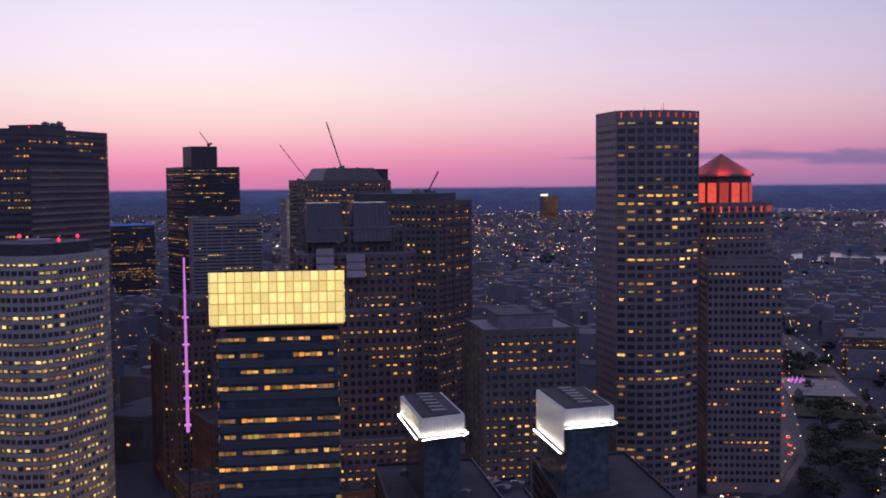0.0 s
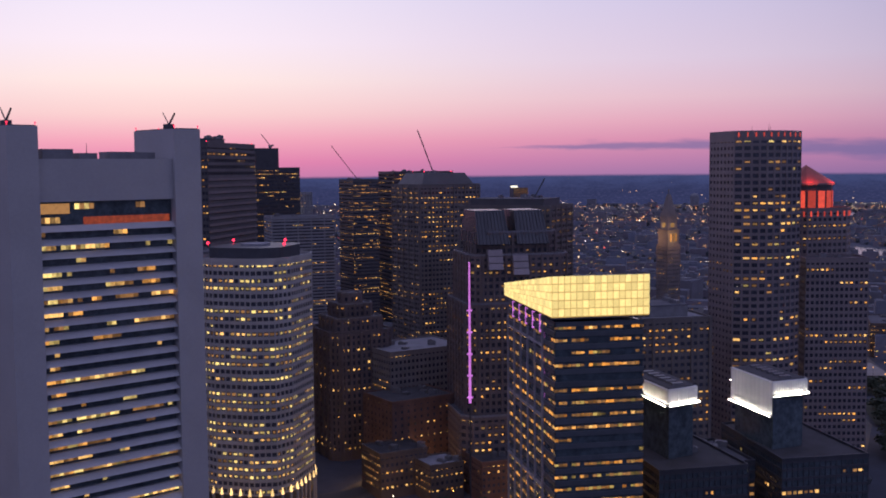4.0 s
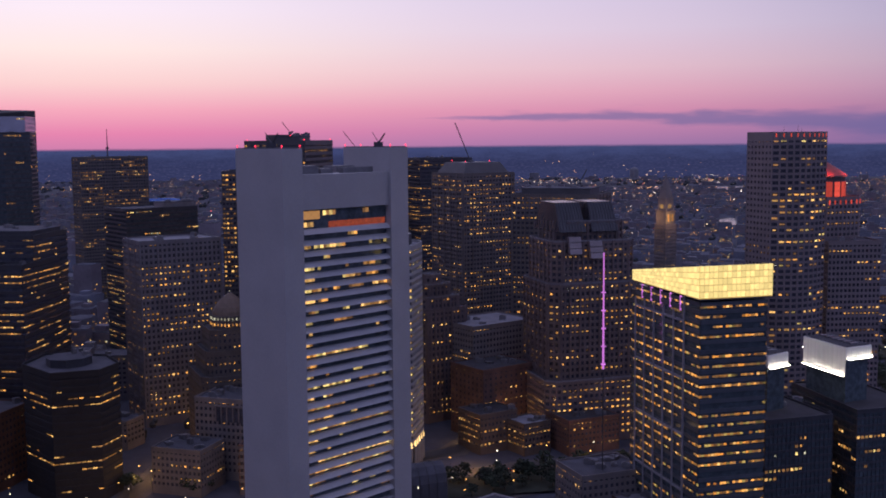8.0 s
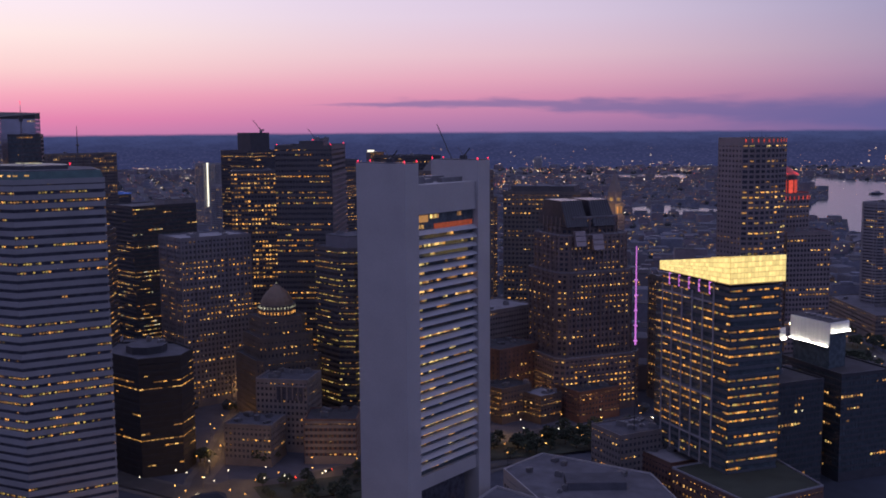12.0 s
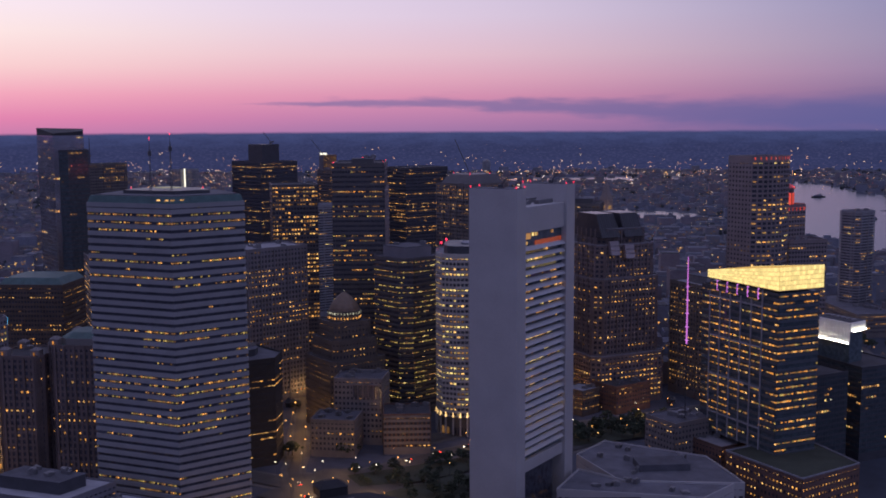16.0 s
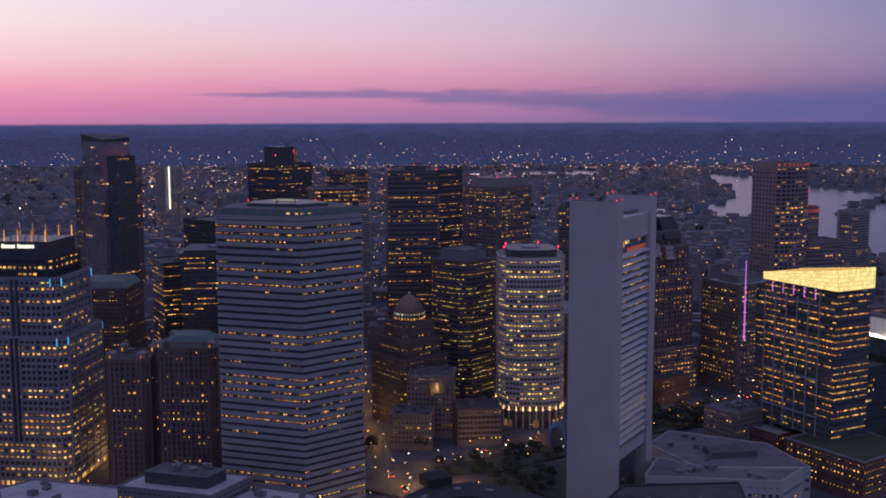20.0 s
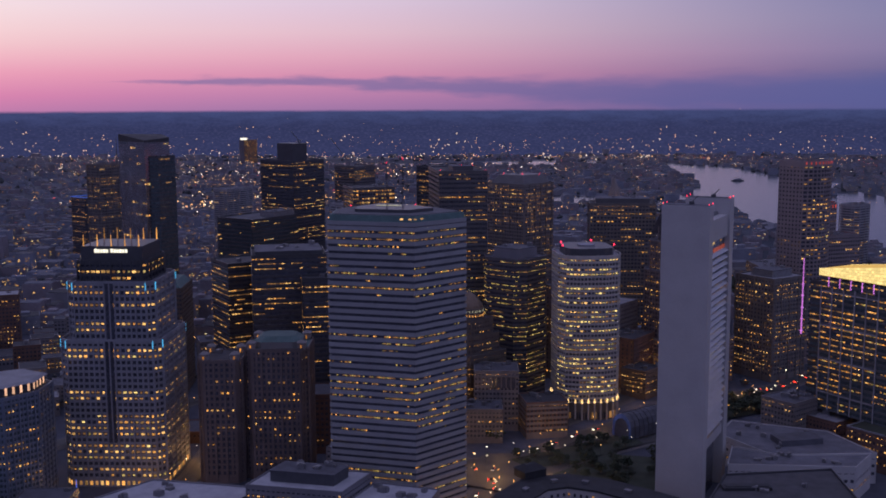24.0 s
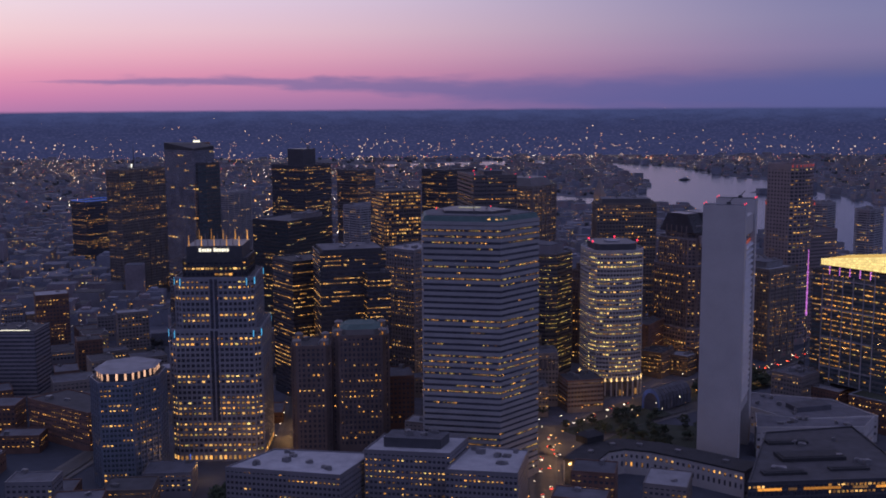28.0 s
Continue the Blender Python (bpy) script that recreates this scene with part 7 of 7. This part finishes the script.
for key, (g, m) in far_lamps.items():
    tagged(new("distant_lamps", g.mesh("distant_lamps", m)), "countless small lamps of the far city", "lamps", kind="stuff")

# woods and street trees far off
g = Geo()
for _ in range(5600):
    d = 600 + 4700 * rng.random() ** 0.8
    a = radians(rng.uniform(-16, 75))
    x, y = -250 - math.sin(a) * d, -350 + math.cos(a) * d
    if any(inside((x, y), w) for w in WATERS) or not free((x, y), 4) or near_road((x, y), 3):
        continue
    if noise.noise((x / 300, y / 300, 9)) < rng.uniform(-0.45, 0.25):
        continue
    s = rng.uniform(3, 6) * (0.7 + d / 4000)
    for _ in range(3):
        px, py, pz, q = x + rng.uniform(-s, s), y + rng.uniform(-s, s), rng.uniform(3, 8), s * rng.uniform(0.5, 0.9)
        g.prism(ngon(px, py, q * 0.7, 5, rng.uniform(0, 70)), pz - q, pz, ngon(px, py, q, 5, rng.uniform(0, 70)))
        g.cone(ngon(px, py, q, 5, rng.uniform(0, 70)), pz, (px + rng.uniform(-1, 1), py + rng.uniform(-1, 1), pz + q * 0.8))
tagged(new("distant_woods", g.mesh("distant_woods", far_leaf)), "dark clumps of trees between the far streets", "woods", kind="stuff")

# landmarks far away
tank = thing("gas_tank", (-2130, 4130, 0), "huge white storage tank near the river", "storage tank")
g = Geo()
g.prism(ngon(-2130, 4130, 19, 20), 0, 46)
for (r0, z0), (r1, z1) in zip([(19, 46), (16, 53), (9, 58)], [(16, 53), (9, 58), (2, 60)]):
    g.prism(ngon(-2130, 4130, r0, 20), z0, z1, ngon(-2130, 4130, r1, 20))
part("shell", g, roof_pale, tank)
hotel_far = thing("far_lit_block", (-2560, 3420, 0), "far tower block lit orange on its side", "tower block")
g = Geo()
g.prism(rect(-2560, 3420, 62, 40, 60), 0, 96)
part("wall", g, haze_brick, hotel_far)
# dense amber windows added in place of floodlight on the orange side
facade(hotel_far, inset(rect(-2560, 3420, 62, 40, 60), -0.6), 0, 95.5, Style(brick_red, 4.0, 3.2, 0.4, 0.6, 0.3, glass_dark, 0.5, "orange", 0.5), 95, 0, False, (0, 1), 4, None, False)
g = Geo()
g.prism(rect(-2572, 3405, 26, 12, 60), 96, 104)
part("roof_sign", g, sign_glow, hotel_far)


# ---- harbour: piers, boats and the white roofs on the far shore ----
def pier(name, a, b, w, z, label):
    a, b = Vector(a), Vector(b)
    e = (b - a).normalized()
    n = (-e.y, e.x)
    root = thing(name, (a.x, a.y, 0), label, "pier", "harbour piers")
    g = Geo()
    g.box((a.x - n[0] * w * 0.65, a.y - n[1] * w * 0.65, 0.0), e, n, (b - a).length + 6, w * 1.3, 2.2)
    part("deck", g, haze_roof, root)
    g = Geo()
    g.box((a.x + e.x * 4 - n[0] * w / 2, a.y + e.y * 4 - n[1] * w / 2, 2.2), e, n, (b - a).length - 8, w, z)
    shed = part("shed", g, haze_wall, root)
    g = Geo()
    c, d = a + e * 3, b - e * 3
    poly = [(c.x - n[0] * w * 0.55, c.y - n[1] * w * 0.55), (d.x - n[0] * w * 0.55, d.y - n[1] * w * 0.55), (d.x + n[0] * w * 0.55, d.y + n[1] * w * 0.55), (c.x + n[0] * w * 0.55, c.y + n[1] * w * 0.55)]
    rid = [(c.x - n[0], c.y - n[1]), (d.x - n[0], d.y - n[1]), (d.x + n[0], d.y + n[1]), (c.x + n[0], c.y + n[1])]
    g.prism(poly, 2.2 + z, 2.2 + z * 1.5, rid)
    part("shed_roof", g, haze_roof, shed)
    for k in range(int((b - a).length / 14)):
        q = a + e * (k * 14 + 5)
        g = Geo()
        g.prism(ngon(q.x - n[0] * w * 0.6, q.y - n[1] * w * 0.6, 0.8, 6), 6.0, 7.2, ngon(q.x - n[0] * w * 0.6, q.y - n[1] * w * 0.6, 0.4, 6))
        part("quay_lamp", g, lamp_white if k % 2 else lamp_orange, root)


pier("pier", (-979, 3358), (-810, 3219), 26, 5, "long low harbour pier with a dark shed and lamps")
pier("pier", (-790, 3080), (-725, 2906), 38, 8, "broad harbour pier with a dark gabled shed")
pier("pier", (-584, 3728), (-478, 3591), 36, 7, "harbour pier with low dark sheds across the water")
pier("pier", (-360, 1560), (-338, 1460), 30, 9, "dark timber wharf with a gabled shed beside the tower")


def boat(x, y, length, ang, label):
    root = thing("boat", (x, y, 0.25), label, "boat", "boats in the harbour")
    a = radians(ang)
    e, n = (math.cos(a), math.sin(a)), (-math.sin(a), math.cos(a))
    w = length * 0.22
    P = lambda u, v: (x + e[0] * u + n[0] * v, y + e[1] * u + n[1] * v)
    h = length / 2
    hull = [P(-h, -w / 2), P(h * 0.6, -w / 2), P(h, 0), P(h * 0.6, w / 2), P(-h, w / 2)]
    g = Geo()
    g.prism(inset(hull, 0.8), 0.1, length * 0.08, hull)
    part("hull", g, steel_dark, root)
    g = Geo()
    g.prism([P(-h * 0.7, -w * 0.35), P(h * 0.4, -w * 0.35), P(h * 0.4, w * 0.35), P(-h * 0.7, w * 0.35)], length * 0.08, length * 0.16)
    part("cabin", g, haze_wall, root)
    g = Geo()
    g.prism([P(0, -w * 0.2), P(h * 0.3, -w * 0.2), P(h * 0.3, w * 0.2), P(0, w * 0.2)], length * 0.16, length * 0.22)
    part("wheelhouse", g, roof_pale, root)
    g = Geo()
    g.prism(ngon(*P(-h * 0.2, 0), length * 0.012, 6), length * 0.16, length * 0.3)
    part("mast", g, steel_dark, root)


boat(-334, 3272, 62, 20, "dark ferry lying on the calm harbour")
boat(-505, 2880, 44, 35, "small dark ferry crossing the harbour")
boat(-300, 2150, 24, 70, "small boat at anchor on the harbour")
boat(-180, 1650, 16, 10, "small moored sailing boat")

for x, y, w, d, a in ((-425, 4980, 130, 60, 8), (-122, 5020, 120, 60, 8), (-640, 5060, 90, 50, 8)):
    root = thing("vaulted_hall", (x, y, 0), "long hall with a pale arched roof on the far shore", "hall", "vaulted halls")
    g = Geo()
    g.prism(rect(x, y, w, d, a), 0, 12)
    part("wall", g, haze_wall, root)
    for k in range(6):
        t0, t1 = math.pi * k / 6, math.pi * (k + 1) / 6
        e, n = (math.cos(radians(a)), math.sin(radians(a))), (-math.sin(radians(a)), math.cos(radians(a)))
        q = []
        for t in (t0, t1):
            v, z = -math.cos(t) * d / 2, 12 + 20 * math.sin(t)
            q += [(x + n[0] * v - e[0] * w / 2, y + n[1] * v - e[1] * w / 2, z), (x + n[0] * v + e[0] * w / 2, y + n[1] * v + e[1] * w / 2, z)]
        g = Geo()
        g.v = q + [(px, py, pz - 1.0) for px, py, pz in q]
        g.f = [(0, 1, 3, 2), (6, 7, 5, 4), (0, 4, 5, 1), (2, 3, 7, 6), (0, 2, 6, 4), (1, 5, 7, 3)]
        part("roof_panel", g, roof_white, root)
